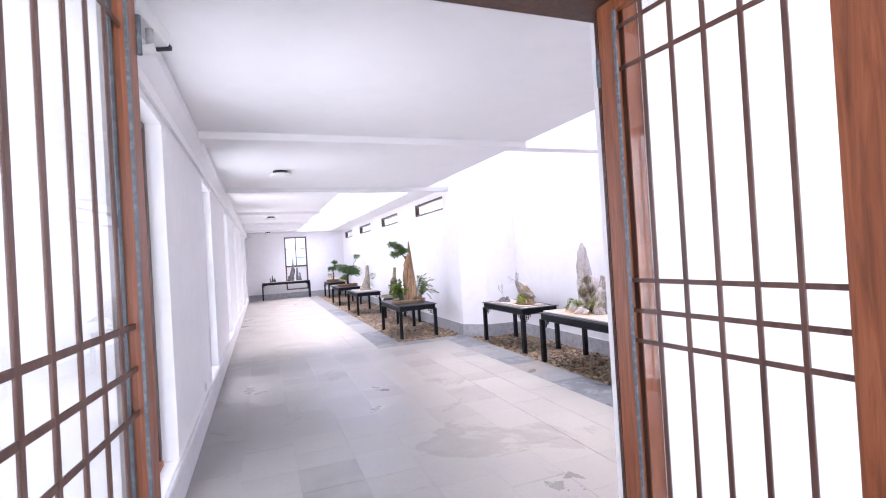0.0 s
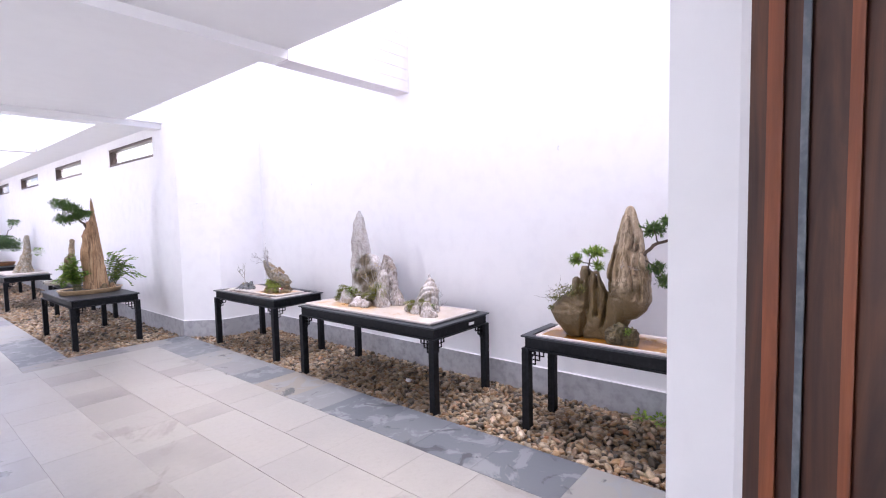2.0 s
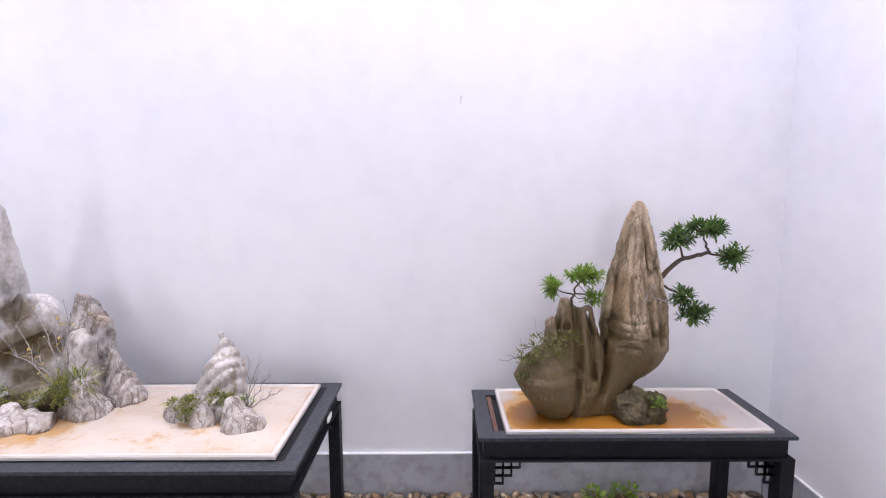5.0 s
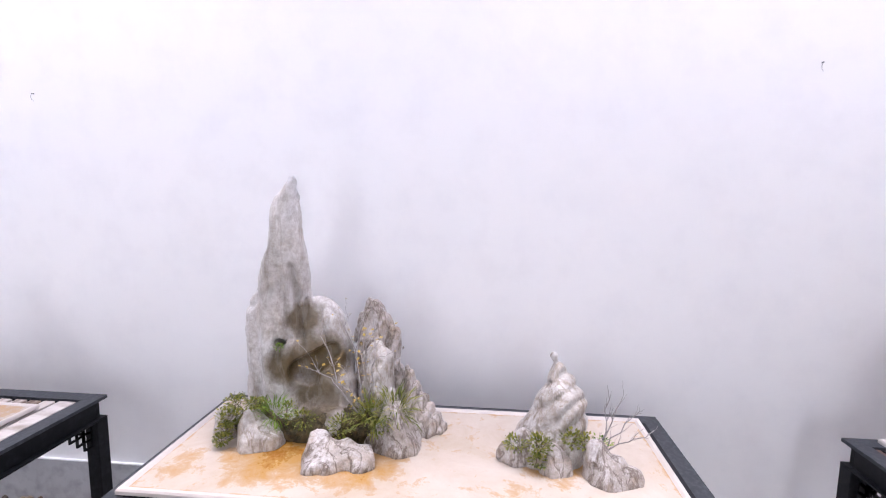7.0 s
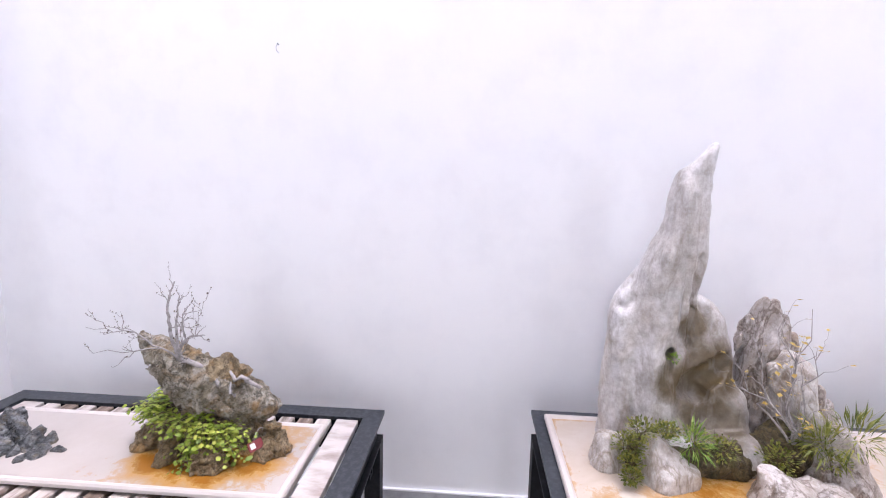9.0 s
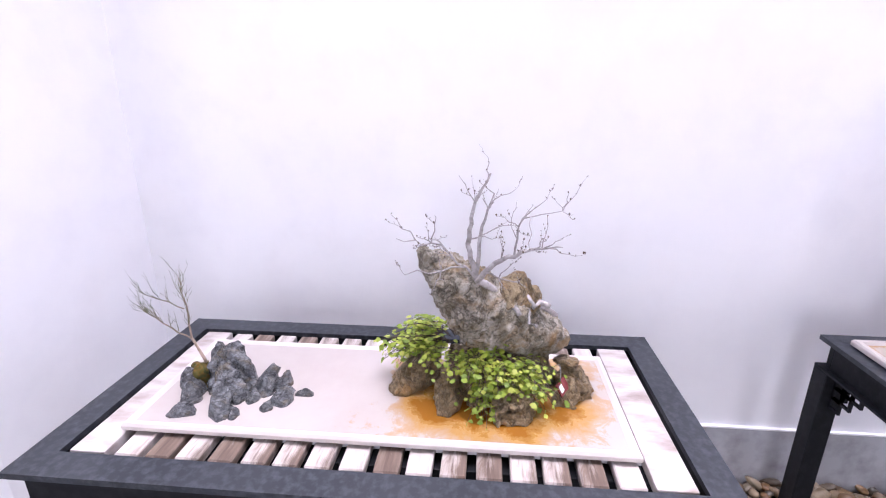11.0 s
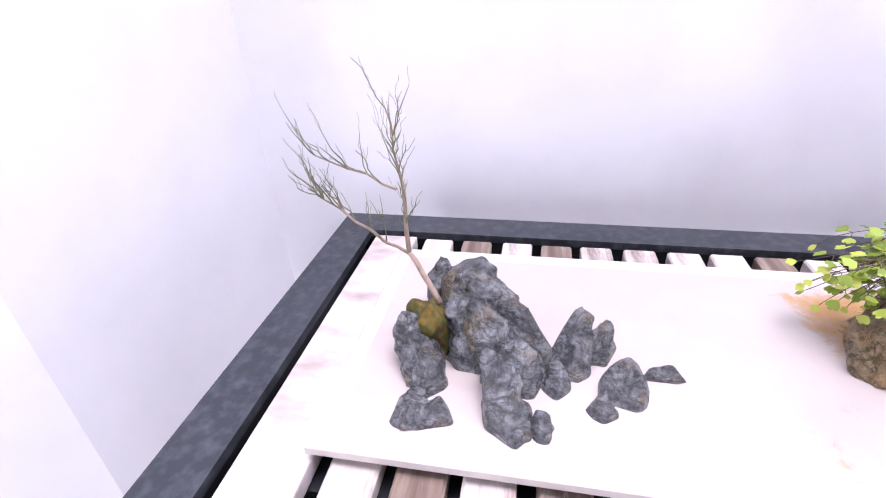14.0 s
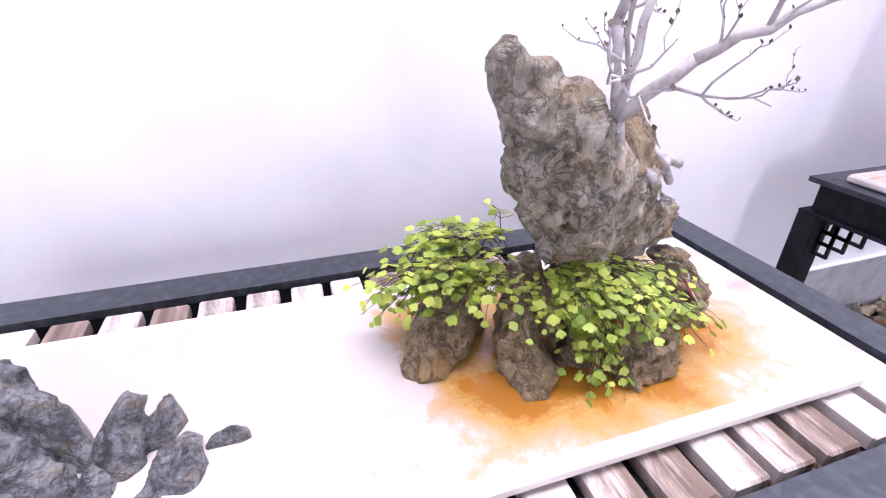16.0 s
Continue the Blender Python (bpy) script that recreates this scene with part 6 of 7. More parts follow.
small_rock("boulder", "small brown rock at the pot's edge", [((3.03, 9.44, 0.70), (3.03, 9.44, 0.73), 0.04, 0.03), ((2.80, 9.40, 0.70), (2.80, 9.40, 0.73), 0.035, 0.025)], 84.0, 0.006, WOOD_ROCK, 0.685, blend=0.01)
bonsai("pine_bonsai", "dark green layered pine growing from the petrified wood", (2.84, 9.58, 1.5),
       [((2.84, 9.58, 1.50), (2.70, 9.57, 1.70), 0.018, 0.012), ((2.70, 9.57, 1.70), (2.52, 9.56, 1.82), 0.012, 0.006), ((2.72, 9.57, 1.68), (2.55, 9.55, 1.63), 0.009, 0.005), ((2.74, 9.57, 1.66), (2.80, 9.55, 1.74), 0.008, 0.004)],
       4, 0.09, 0.003, [((2.54, 9.56, 1.86), 0.095, 420), ((2.66, 9.56, 1.80), 0.10, 420), ((2.56, 9.55, 1.65), 0.10, 420), ((2.74, 9.55, 1.72), 0.09, 360), ((2.68, 9.56, 1.68), 0.07, 240), ((2.80, 9.56, 1.72), 0.07, 220)], BARK_D, PINE_LEAF, 0.045, "needle", 91)


def frond_clump(name, label, base, targets, per, size, leafmat, seed, shape="oval"):
    """Arching fronds with leaflets along both sides."""
    rng = random.Random(seed)
    t = thing(name, base, 0, label, "plant")
    pths, sp = [], []
    for _ in range(per):
        tg = rng.choice(targets)
        e = Vector(tg) + Vector([rng.gauss(0, 0.05) for _ in range(3)])
        b0 = Vector(base) + Vector((rng.uniform(-0.05, 0.05), rng.uniform(-0.05, 0.05), 0))
        path = []
        for i in range(9):
            u = i / 8
            p = b0.lerp(e, u) + Vector((0, 0, 0.12 * math.sin(math.pi * u)))
            path.append((tuple(p), 0.002 * (1 - 0.7 * u)))
        pths.append(path)
        for i in range(2, 9):
            d = Vector(path[i][0]) - Vector(path[i - 1][0])
            sd = d.cross(Vector((0, 0, 1))).normalized()
            for s in (-1, 1):
                sp.append((path[i][0], tuple(d.normalized() * 0.5 + sd * s + Vector((0, 0, -0.15)))))
                sp.append((tuple((Vector(path[i][0]) + Vector(path[i - 1][0])) / 2), tuple(d.normalized() * 0.5 + sd * s)))
    place(t, tubes(pths, 4), "stem", TWIG_G)
    place(t, leaves(rng, sp, size, shape), "foliage", leafmat)
    return t


frond_clump("fern", "large bright green fern arching over the pot", (2.66, 9.56, 0.69), [(2.56, 9.50, 0.98), (2.60, 9.56, 1.04), (2.50, 9.52, 0.82), (2.68, 9.46, 0.92), (2.58, 9.62, 0.9)], 46, 0.05, GRASS_LEAF, 92)
frond_clump("fern", "feathery green fern spilling past the pot", (3.05, 9.62, 0.69), [(3.18, 9.60, 1.10), (3.30, 9.58, 1.0), (3.38, 9.60, 0.82), (3.22, 9.52, 0.92), (3.14, 9.66, 1.12)], 46, 0.045, GRASS_LEAF, 93)

tray_ = oval_pot(2.98, 11.6, 0.30, 0.24, 0.60, 0.66, "pale oval pot on the low table", GREYPOT)
small_rock("rock_group", "upright grey-brown rock overgrown with moss", [((3.02, 11.58, 0.65), (3.04, 11.58, 0.98), 0.11, 0.07), ((3.06, 11.6, 0.95), (3.09, 11.6, 1.30), 0.06, 0.035)], 95.0, 0.010, TAN_ROCK, 0.645, blend=0.015, rough=(0.03, 12), fine=0.004)
clump("moss_fern", "olive moss and fern on the rock group", [((2.95, 11.5, 0.86), 0.08, 200), ((3.05, 11.52, 1.05), 0.06, 120)], MIX_LEAF, 0.03, "oval", 96, 3)
tray(2.83, 14.2, 0.62, 1.1, 0.63, 0.665, [(0, 0, 3, 0.05)], "pale stone tray on the display table")
small_rock("rock_group", "steep grey-brown rock on the pale tray", [((2.86, 14.2, 0.66), (2.88, 14.2, 0.92), 0.17, 0.08), ((2.92, 14.2, 0.9), (2.935, 14.2, 1.36), 0.075, 0.04)], 97.0, 0.012, BROWN_ROCK, 0.655, blend=0.015, rough=(0.03, 10), fine=0.006)
clump("shrub", "thin green plant growing beside the steep rock", [((3.10, 14.25, 1.05), 0.12, 110)], PINE_LIGHT, 0.035, "oval", 98, 6)
oval_pot(2.86, 17.4, 0.36, 0.30, 0.63, 0.71, "brown clay pot on the display table", BROWNPOT)
bonsai("leafy_bonsai", "broad fresh green bonsai with a layered crown", (2.86, 17.4, 0.70),
       [((2.86, 17.4, 0.70), (2.88, 17.4, 1.05), 0.035, 0.025), ((2.88, 17.4, 1.0), (2.68, 17.4, 1.28), 0.02, 0.01), ((2.88, 17.4, 1.05), (3.15, 17.4, 1.25), 0.02, 0.01), ((2.88, 17.4, 1.05), (3.22, 17.4, 1.62), 0.014, 0.006)],
       4, 0.15, 0.005, [((2.95, 17.4, 1.20), 0.27, 1300), ((3.15, 17.4, 1.12), 0.24, 900), ((2.72, 17.4, 1.28), 0.2, 700), ((3.25, 17.4, 1.66), 0.12, 170), ((2.78, 17.35, 0.95), 0.13, 220)], BARK_D, TEAL_LEAF, 0.042, "oval", 101)
clump("shrub", "golden-green shrub at the bonsai's foot", [((2.62, 17.3, 0.88), 0.10, 140), ((2.76, 17.2, 0.86), 0.08, 100)], MIX_LEAF, 0.045, "oval", 102, 4)
oval_pot(2.86, 21.3, 0.26, 0.22, 0.64, 0.75, "brown clay pot near the end wall", BROWNPOT)
bonsai("leafy_bonsai", "dark green bonsai near the end wall", (2.88, 21.3, 0.74),
       [((2.88, 21.3, 0.74), (2.92, 21.3, 1.2), 0.035, 0.02), ((2.92, 21.3, 1.2), (3.0, 21.3, 1.48), 0.02, 0.01), ((2.9, 21.3, 1.1), (2.78, 21.3, 1.3), 0.015, 0.008)],
       4, 0.15, 0.006, [((2.98, 21.3, 1.48), 0.12, 220), ((3.05, 21.3, 1.25), 0.18, 300), ((2.82, 21.3, 1.2), 0.14, 200)], BARK_D, PINE_LEAF, 0.055, "oval", 103)
clump("shrub", "golden shrub in the end pot", [((2.78, 21.2, 0.92), 0.13, 120)], GOLD_LEAF, 0.05, "oval", 104, 3)
tray(1.30, 22.38, 0.85, 0.36, 0.76, 0.785, [(0, 0, 3, 0.0)], "pale stone tray carrying tall rocks")
small_rock("tall_rock", "tall dark grey rock slabs on the altar table", [((1.18, 22.38, 0.78), (1.28, 22.38, 1.25), 0.13, 0.08), ((1.28, 22.38, 1.2), (1.295, 22.38, 1.72), 0.07, 0.03), ((1.08, 22.38, 0.78), (1.08, 22.38, 0.95), 0.07, 0.04)], 111.0, 0.014, SLATE_ROCK, 0.775, blend=0.014, rough=(0.03, 8), grooves=(0.015, 14, 0.15))
small_rock("tall_rock", "shorter dark grey rock slab beside the tall one", [((1.47, 22.36, 0.78), (1.45, 22.36, 1.33), 0.09, 0.03), ((1.57, 22.36, 0.78), (1.57, 22.36, 1.1), 0.08, 0.03)], 112.0, 0.012, SLATE_ROCK, 0.775, blend=0.014, rough=(0.03, 8), grooves=(0.015, 14, 0.15))
tray(0.41, 22.38, 0.46, 0.30, 0.76, 0.78, [(0, 0, 3, 0.0)], "small pale stone tray on the altar table")
small_rock("rock_group", "small jagged grey rock group on the altar table", [((0.40, 22.38, 0.77), (0.39, 22.38, 1.05), 0.05, 0.02), ((0.49, 22.38, 0.77), (0.49, 22.38, 0.93), 0.05, 0.02), ((0.31, 22.38, 0.77), (0.30, 22.38, 0.97), 0.04, 0.012)], 113.0, 0.010, SLATE_ROCK, 0.770, blend=0.012, rough=(0.02, 12))

# ------------------------------------------------------------------ fixtures and small things
for y in (7.3, 14.6, 21.9):
    lp = thing("ceiling_lamp", (0.30, y, ZC), 0, "round ceiling lamp, white dome on a black base, switched off", "lamp", "ceiling lamps")
    b2 = bmesh.new()
    cyl(b2, 0.105, 0.105, -0.045, 0.0, 40)
    part("base", b2, PLASTIC_B, lp, "black round base", True)
    b2 = bmesh.new()
    prof = ((0.155, -0.045), (0.165, -0.055), (0.165, -0.072), (0.15, -0.088), (0.11, -0.10), (0.05, -0.107))
    rings = [[b2.verts.new((k * math.cos(2 * math.pi * i / 40), k * math.sin(2 * math.pi * i / 40), z)) for i in range(40)] for k, z in prof]
    for lo, hi in zip(rings, rings[1:]):
        for i in range(40):
            b2.faces.new((lo[i], hi[i], hi[(i + 1) % 40], lo[(i + 1) % 40]))
    b2.faces.new(rings[-1][::-1])
    b2.faces.new(rings[0])
    bmesh.ops.recalc_face_normals(b2, faces=b2.faces)
    part("dome", b2, PLASTIC_W, lp, "white plastic dome", True)


def security_camera(loc, rz, k, label):
    """A small bullet camera on a wall arm; local x points away from the wall."""
    t = thing("security_camera", loc, rz, label, "camera")
    part("wall_plate", soft_box(0, 0.05 * k, -0.05 * k, 0.05 * k, -0.06 * k, 0.06 * k, 0.006 * k), PLASTIC_W, t)
    b2 = bmesh.new()
    cyl(b2, 0.012 * k, 0.012 * k, 0, 0.06 * k, 14)
    b2.transform(pose(0.052 * k, -0.02 * k, 0.02 * k, 0, 90, 0))
    part("screw_cap", b2, GASKET, t, "dark screw cap", True)
    part("arm", tubes([[((0.03 * k, 0, 0.03 * k), 0.022 * k), ((0.20 * k, 0, 0.05 * k), 0.022 * k), ((0.26 * k, 0, 0.06 * k), 0.026 * k)]], 14), PLASTIC_W, t)
    part("pivot", tubes([[((0.24 * k, 0, 0.05 * k), 0.016 * k), ((0.24 * k, 0, 0.15 * k), 0.016 * k)]], 12), METAL, t)
    hood = soft_box(-0.045 * k, 0.045 * k, -0.13 * k, 0.13 * k, -0.04 * k, 0.04 * k, 0.014 * k, 3)
    mtx = pose(0.22 * k, 0.02 * k, 0.19 * k, -14, 0, -20)
    hood.transform(mtx)
    part("housing", hood, PLASTIC_W, t, "white rounded housing")
    lens = soft_box(-0.047 * k, 0.047 * k, 0.125 * k, 0.15 * k, -0.045 * k, -0.022 * k, 0.005 * k)
    lens.transform(mtx)
    part("lens_rim", lens, PLASTIC_B, t, "black lens rim")
    part("cable", tubes([[((0.19 * k, -0.1 * k, 0.2 * k), 0.004 * k), ((0.12 * k, -0.09 * k, 0.12 * k), 0.004 * k), ((0.06 * k, -0.04 * k, 0.05 * k), 0.004 * k), ((0.02 * k, -0.02 * k, 0.03 * k), 0.004 * k)]], 6), METAL, t)
    return t


security_camera((XL, 2.26, 2.52), 0, 0.95, "white security camera with a black lens rim on a wall arm")
security_camera((XL + 0.02, 22.35, 2.72), 0, 0.7, "small security camera high in the far corner")

# a curled notice on the end wall beside the door
PAPER = two_scale("white_paper", (0.78, 0.78, 0.78), (0.76, 0.76, 0.76), (0.73, 0.73, 0.74), 5, 30, 0.6, 80, 0.05)
GREYP = two_scale("grey_print", (0.55, 0.55, 0.57), (0.58, 0.58, 0.60), (0.5, 0.5, 0.52), 20, 80, 0.6)
nt_ = thing("paper_notice", (2.0, 1.7706, 1.66), -1.1, "white paper notice with one faint grey line near its foot", "notice")


def notice_y(x, z):
    return 0.0036


def paper_patch(x0, x1, z0, z1, lift, n=8, m=8):
    b2 = bmesh.new()
    g = [[b2.verts.new((x0 + (x1 - x0) * i / n, notice_y(x0 + (x1 - x0) * i / n, z0 + (z1 - z0) * j / m) + lift, z0 + (z1 - z0) * j / m)) for i in range(n + 1)] for j in range(m + 1)]
    for j in range(m):
        for i in range(n):
            b2.faces.new((g[j][i + 1], g[j][i], g[j + 1][i], g[j + 1][i + 1]))
    return b2


part("sheet", soft_box(-0.105, 0.105, 0.003, 0.0042, 0.0, 0.30, 0.0004, 1), PAPER, nt_)
for i in range(6):
    part("printed_bar", paper_patch(-0.075 + 0.018 * i, -0.061 + 0.018 * i, 0.026, 0.036, 0.0016, 3, 2), GREYP, nt_)

# a small grey plate on the slanting pier
pl = thing("wall_plate", (3.80, 8.41, 1.785), -46.5, "small pale grey plate fixed to the pier", "plate")
part("plate", soft_box(-0.11, 0.11, -0.008, 0.004, -0.06, 0.06, 0.003), PAPER, pl)
part("screw", soft_box(-0.004, 0.004, -0.011, -0.004, 0.04, 0.048, 0.001), METAL, pl)
for y, z in ((3.43, 2.14), (6.90, 2.04)):
    hk = thing("wall_hook", (XR, y, z), 0, "tiny rusted wire hook hanging from a nail", "hook")
    part("nail", tubes([[((0.01, 0, 0), 0.0025), ((-0.012, 0, 0.001), 0.0025)]], 6), GASKET, hk)
    part("wire", tubes([[((-0.010, 0, 0.001), 0.0014), ((-0.012, 0.006, -0.012), 0.0014), ((-0.010, 0.004, -0.026), 0.0012), ((-0.008, -0.004, -0.034), 0.001)]], 5), METAL, hk)
ol = thing("wall_socket", (XL + 0.002, 5.6, 0.36), 0, "white plastic wall socket above the skirting", "socket")
part("plate", soft_box(-0.004, 0.008, -0.043, 0.043, -0.043, 0.043, 0.003), PLASTIC_W, ol)
for z in (-0.016, 0.016):
    part("slot", soft_box(0.007, 0.009, -0.012, 0.012, z - 0.003, z + 0.003, 0.0005, 1), PLASTIC_B, ol)

# tags on the tables and stones
tg = thing("plastic_tag", (4.16, 4.043, 0.64), 0, "small white plastic tag on the table's apron", "tag")
part("tag_body", soft_box(-0.035, 0.035, -0.003, 0.004, -0.012, 0.012, 0.002), PLASTIC_W, tg)
RED = two_scale("dark_red_plastic", (0.16, 0.028, 0.03), (0.2, 0.04, 0.04), (0.1, 0.02, 0.02), 10, 60, 0.25)
tg = thing("stone_tag", (3.985, 6.735, 0.758), -28, "dark red plastic tag with a white square wired to the stone", "tag")
b2 = soft_box(-0.024, 0.024, -0.0015, 0.0015, -0.014, 0.014, 0.001)
b2.transform(pose(0, 0, 0, -35, 0, 0))
part("tag_body", b2, RED, tg)
b2 = soft_box(-0.018, -0.002, -0.0022, -0.0010, -0.008, 0.008, 0.0003, 1)
b2.transform(pose(0, 0, 0, -35, 0, 0))
part("sticker", b2, PAPER, tg, "white square sticker")
part("wire", tubes([[((0.0, 0.006, 0.012), 0.0008), ((0.01, 0.01, 0.03), 0.0008), ((0.03, 0.02, 0.034), 0.0008), ((0.05, 0.03, 0.022), 0.0008), ((0.06, 0.05, 0.0), 0.0008)]], 5), METAL, tg)
sc = thing("paper_scrap", (4.05, 4.72, 0.015), 25, "crumpled white paper scrap on the pebbles", "litter")
b2 = soft_box(-0.03, 0.03, -0.022, 0.022, 0, 0.028, 0.008)
b2.transform(pose(0, 0, 0, 12, 18, 0))
part("scrap", b2, PAPER, sc)
clump("weed", "low green weeds growing among the pebbles by the skirting", [((4.50, 2.72, 0.035), 0.05, 60), ((4.50, 2.58, 0.035), 0.06, 80), ((4.53, 2.50, 0.03), 0.04, 40)], PINE_LIGHT, 0.03, "oval", 121, 4)


# ------------------------------------------------------------------ pebbles
def pebble_material():
    m, nt, b = mat("river_pebbles")
    geo = nt.nodes.new("ShaderNodeNewGeometry")
    tone = ramp(nt, geo.outputs["Random Per Island"], [(0.0, (0.045, 0.042, 0.04)), (0.12, (0.10, 0.085, 0.07)), (0.24, (0.21, 0.13, 0.07)), (0.36, (0.30, 0.21, 0.12)), (0.48, (0.16, 0.15, 0.145)), (0.58, (0.36, 0.28, 0.19)),
                                                           (0.68, (0.25, 0.235, 0.215)), (0.78, (0.42, 0.36, 0.28)), (0.88, (0.14, 0.10, 0.07)), (0.94, (0.55, 0.51, 0.46)), (1.0, (0.28, 0.13, 0.06))])
    tone = mix(nt, 1.0, tone, (0.90, 0.79, 0.63), "MULTIPLY")
    v = wcoords(nt)
    n = noise_tex(nt, v, 70, 6, 0.65, 0.5)
    col = mix(nt, ramp(nt, n, [(0.4, (0, 0, 0)), (0.7, (0.6, 0.6, 0.6))]), tone, mix(nt, 1.0, tone, (0.5, 0.48, 0.45), "MULTIPLY"))
    nt.links.new(col, b.inputs["Base Color"])
    b.inputs["Roughness"].default_value = 0.38
    bump(nt, b, n, 0.25, 0.002)
    return m


PEBBLE = pebble_material()


def pebbles(name, x0, x1, y0, y1, pitch, r0, r1, level, seed, inside=None):
    rs = np.random.default_rng(seed)
    b2 = bmesh.new()
    bmesh.ops.create_icosphere(b2, subdivisions=level, radius=1.0)
    sv = np.array([v.co[:] for v in b2.verts])
    sf = np.array([[v.index for v in f.verts] for f in b2.faces])
    b2.free()
    xs, ys = np.meshgrid(np.arange(x0 + pitch / 2, x1, pitch), np.arange(y0 + pitch / 2, y1, pitch))
    c = np.stack([xs.ravel(), ys.ravel()], 1) + rs.uniform(-0.45, 0.45, (xs.size, 2)) * pitch
    if inside:
        c = c[[inside(*p) for p in c]]
    n = len(c)
    r = r0 + (r1 - r0) * rs.random(n) ** 1.8
    sc_ = np.stack([r * rs.uniform(1.0, 1.45, n), r * rs.uniform(0.75, 1.05, n), r * rs.uniform(0.5, 0.8, n)], 1)
    an = rs.uniform(0, 2 * np.pi, n)
    tl = rs.normal(0, 0.28, (n, 2))
    p = sv[None] * (1 + rs.uniform(-0.13, 0.13, (n, len(sv), 1))) * sc_[:, None]
    p[:, :, 2] += p[:, :, 0] * tl[:, :1] + p[:, :, 1] * tl[:, 1:]
    ca, sa = np.cos(an)[:, None], np.sin(an)[:, None]
    x, y = p[:, :, 0] * ca - p[:, :, 1] * sa, p[:, :, 0] * sa + p[:, :, 1] * ca
    z = p[:, :, 2] + (-0.034 + rs.uniform(0, 0.020, n) + 0.006 * np.sin(c[:, 0] * 9) * np.sin(c[:, 1] * 5))[:, None]
    v = np.stack([x + c[:, :1], y + c[:, 1:], z], 2).reshape(-1, 3)
    f = (sf[None] + (np.arange(n) * len(sv))[:, None, None]).reshape(-1, 3)
    me2 = bpy.data.meshes.new(name)
    me2.from_pydata(v.tolist(), [], f.tolist())
    me2.polygons.foreach_set("use_smooth", [True] * len(me2.polygons))
    me2.materials.append(PEBBLE)
    ob = new(name, me2)
    tagged(ob, label="loose rounded river pebbles in browns, greys and whites", category="pebbles", kind="stuff")
    return ob


def in_bay(x, y):
    return y < 8.12 or x < 3.95 - (y - 8.2) * 0.95


pebbles("pebbles", GX1 + 0.015, XR - 0.03, 1.78, 8.55, 0.037, 0.016, 0.032, 2, 11, in_bay)
pebbles("pebbles", GX2 + 0.015, XP - 0.03, 8.64, YF - 0.03, 0.046, 0.020, 0.040, 1, 12)

# ------------------------------------------------------------------ paving
floor_ = bpy.data.objects["floor"]
slab_mesh = {}
rs = random.Random(5)


def slab_data(w, l, material, kind):
    key = (round(w, 2), round(l, 2), kind)
    if key not in slab_mesh:
        b2 = bmesh.new()
        g = 0.0006
        a, b = w / 2 - g, l / 2 - g
        rings = [[b2.verts.new((sx * (a - d), sy * (b - d), z)) for sx, sy in ((-1, -1), (1, -1), (1, 1), (-1, 1))] for d, z in ((0, -0.02), (0, -0.0006), (0.0006, 0.0))]
        for lo, hi in zip(rings, rings[1:]):
            for i in range(4):
                b2.faces.new((lo[i], lo[(i + 1) % 4], hi[(i + 1) % 4], hi[i]))
        b2.faces.new(rings[-1])
        slab_mesh[key] = finish(b2, "slab", material)
    return slab_mesh[key]


rest = {"slab": ([], []), "slate": ([], [])}


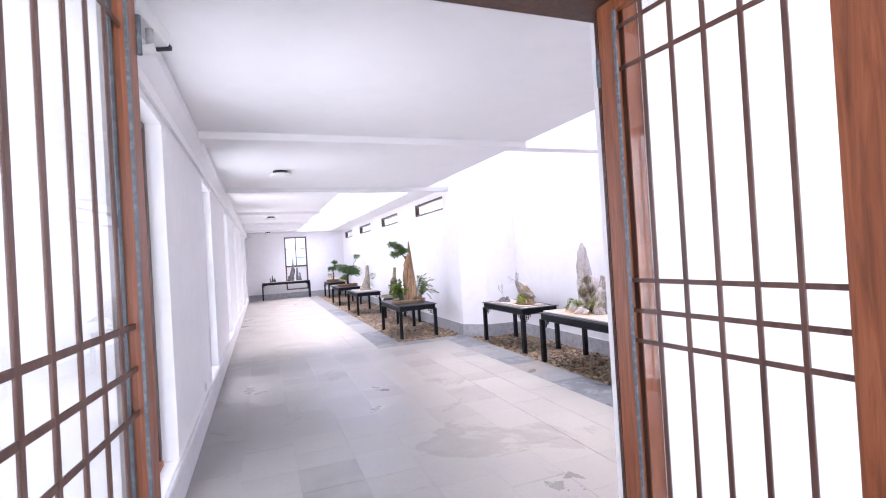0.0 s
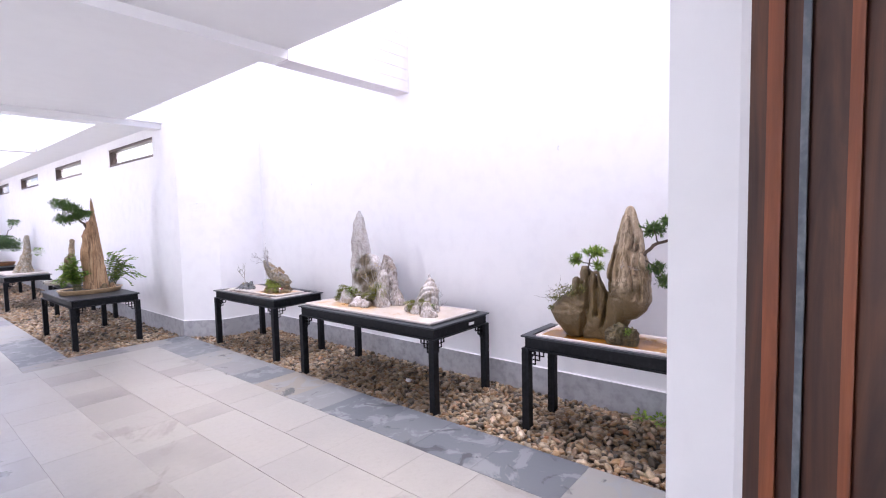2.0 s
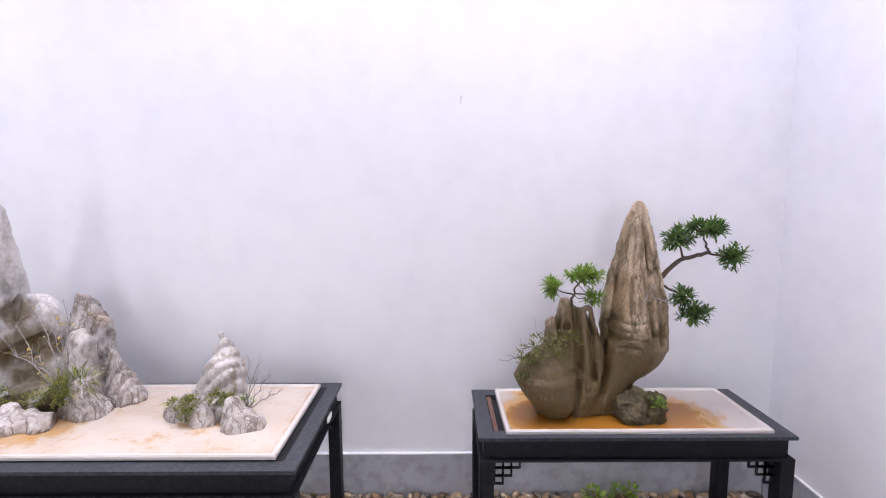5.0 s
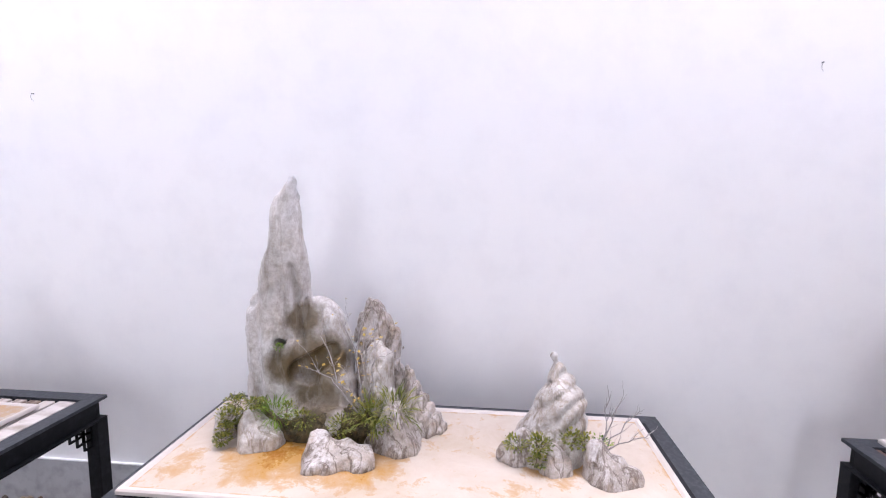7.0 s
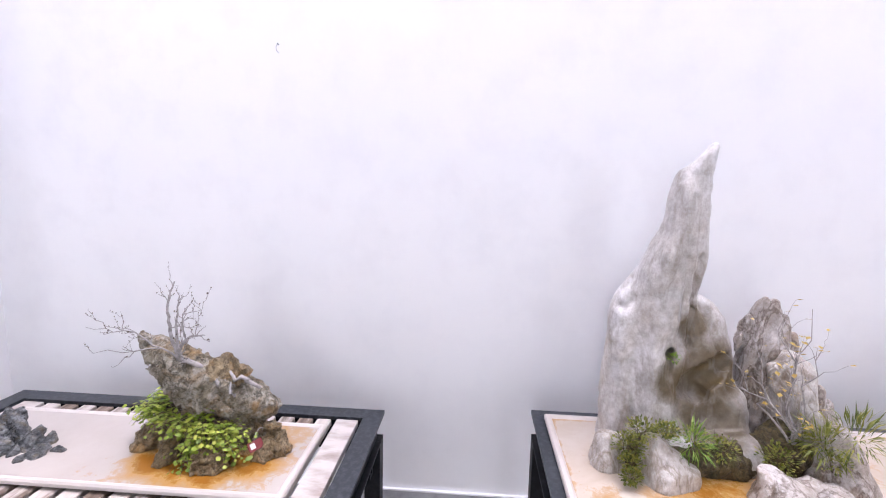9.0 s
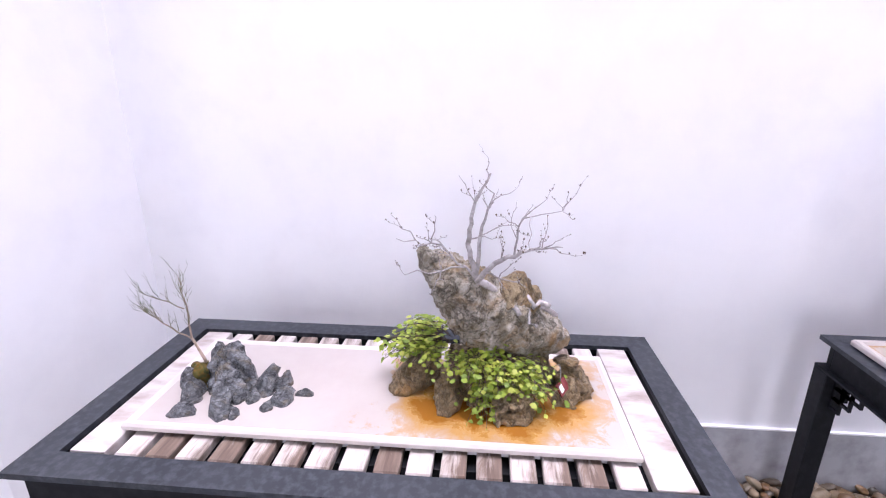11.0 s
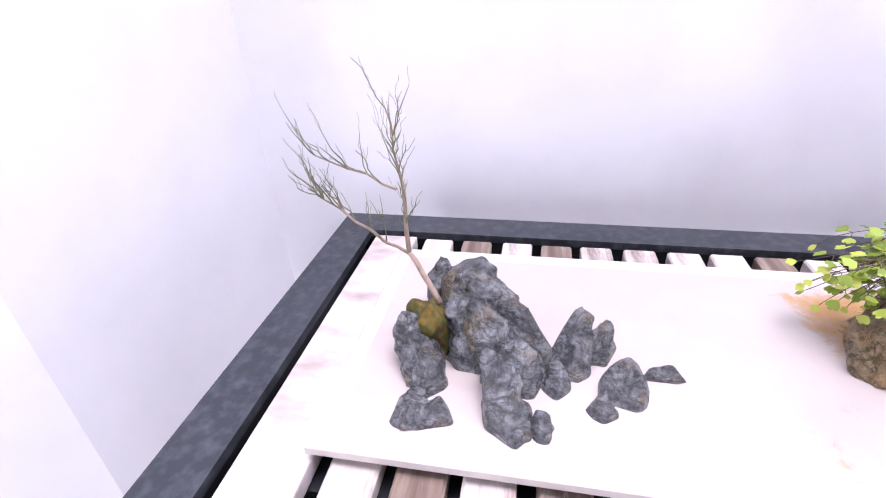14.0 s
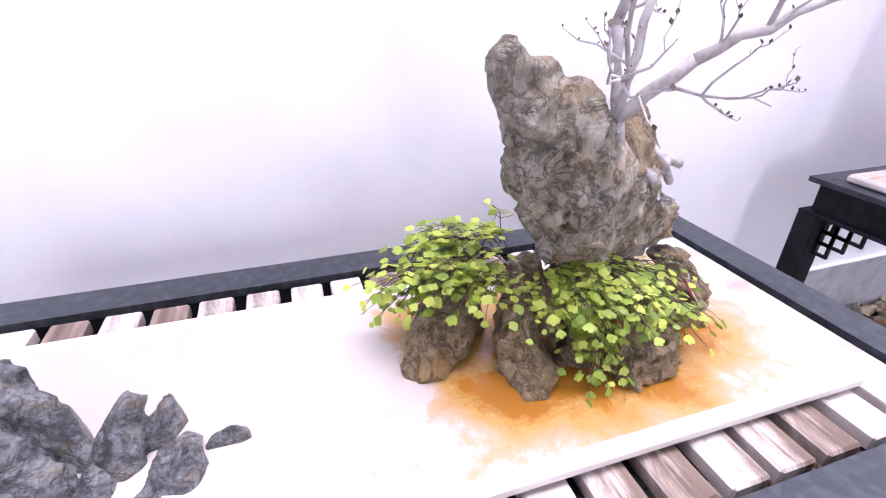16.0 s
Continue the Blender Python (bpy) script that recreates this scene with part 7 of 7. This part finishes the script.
def lay(x0, x1, y0, y1, single, material, kind):
    if y1 - y0 < 0.05:
        return
    z = rs.uniform(-0.0006, 0.0004)
    if single:
        ob = new("slab", slab_data(x1 - x0, y1 - y0, material, kind))
        ob.matrix_basis = pose((x0 + x1) / 2, (y0 + y1) / 2, z)
        ob.parent = floor_
    else:
        vs, fs = rest[kind]
        g, k = 0.0006, len(vs)
        for d, zz in ((0, -0.02), (0, -0.0006), (0.0006, 0.0)):
            vs += [(x0 + g + d, y0 + g + d, z + zz), (x1 - g - d, y0 + g + d, z + zz), (x1 - g - d, y1 - g - d, z + zz), (x0 + g + d, y1 - g - d, z + zz)]
        for r_ in (0, 4):
            for i in range(4):
                fs.append((k + r_ + i, k + r_ + (i + 1) % 4, k + r_ + 4 + (i + 1) % 4, k + r_ + 4 + i))
        fs.append((k + 8, k + 9, k + 10, k + 11))


def column(x0, x1, y0, y1, kind, near, lengths):
    y = y0
    while y < y1 - 0.02:
        l = rs.choice(lengths)
        e = y + l
        if y1 - e < 0.22:
            e = round(y1 - y, 2) + y
            if e - y > 0.75:
                e = y + round((y1 - y) / 2, 2)
        lay(x0, x1, y, min(e, y1), near(y), SLATE if kind == "slate" else SLAB, kind)
        y = e


LEN = (0.32, 0.36, 0.40, 0.44, 0.48, 0.56)
SLEN = (0.42, 0.46, 0.50, 0.54, 0.58)
breaks = [XL, -0.26, 0.15, 0.60, 1.03, 1.49, 1.92, 2.34, 2.74, 3.15]
for a, b in zip(breaks, breaks[1:]):
    column(a, b, 1.70, 8.30, "slab", lambda y: True, LEN)
column(3.15, GX1, 1.72, 8.30, "slate", lambda y: True, SLEN)
x = XL
while x < GX1 - 0.05:
    e = min(x + rs.choice((0.42, 0.5, 0.58)), GX1)
    if GX1 - e < 0.2:
        e = GX1
    lay(x, e, 8.30, 8.62, True, SLATE if x > 1.8 else SLAB, "slate" if x > 1.8 else "slab")
    x = e
breaks = [XL, -0.26, 0.15, 0.60, 1.03, 1.46, 1.86]
for a, b in zip(breaks, breaks[1:]):
    column(a, b, 8.62, YF, "slab", lambda y: y < 14, LEN)
column(1.86, GX2, 8.62, YF, "slate", lambda y: y < 16, SLEN)
x = -3.2
while x < XR:
    column(x, x + 0.43, -4.5, 1.70, "slab", lambda y: False, LEN)
    x += 0.43
for kind, material in (("slab", SLAB), ("slate", SLATE)):
    vs, fs = rest[kind]
    if vs:
        me2 = bpy.data.meshes.new("paving")
        me2.from_pydata(vs, [], fs)
        me2.materials.append(material)
        ob = new("paving", me2)
        tagged(ob, label="grey stone paving slabs laid in long courses" if kind == "slab" else "blue-grey slate border slabs", kind="stuff")
        ob.parent = floor_
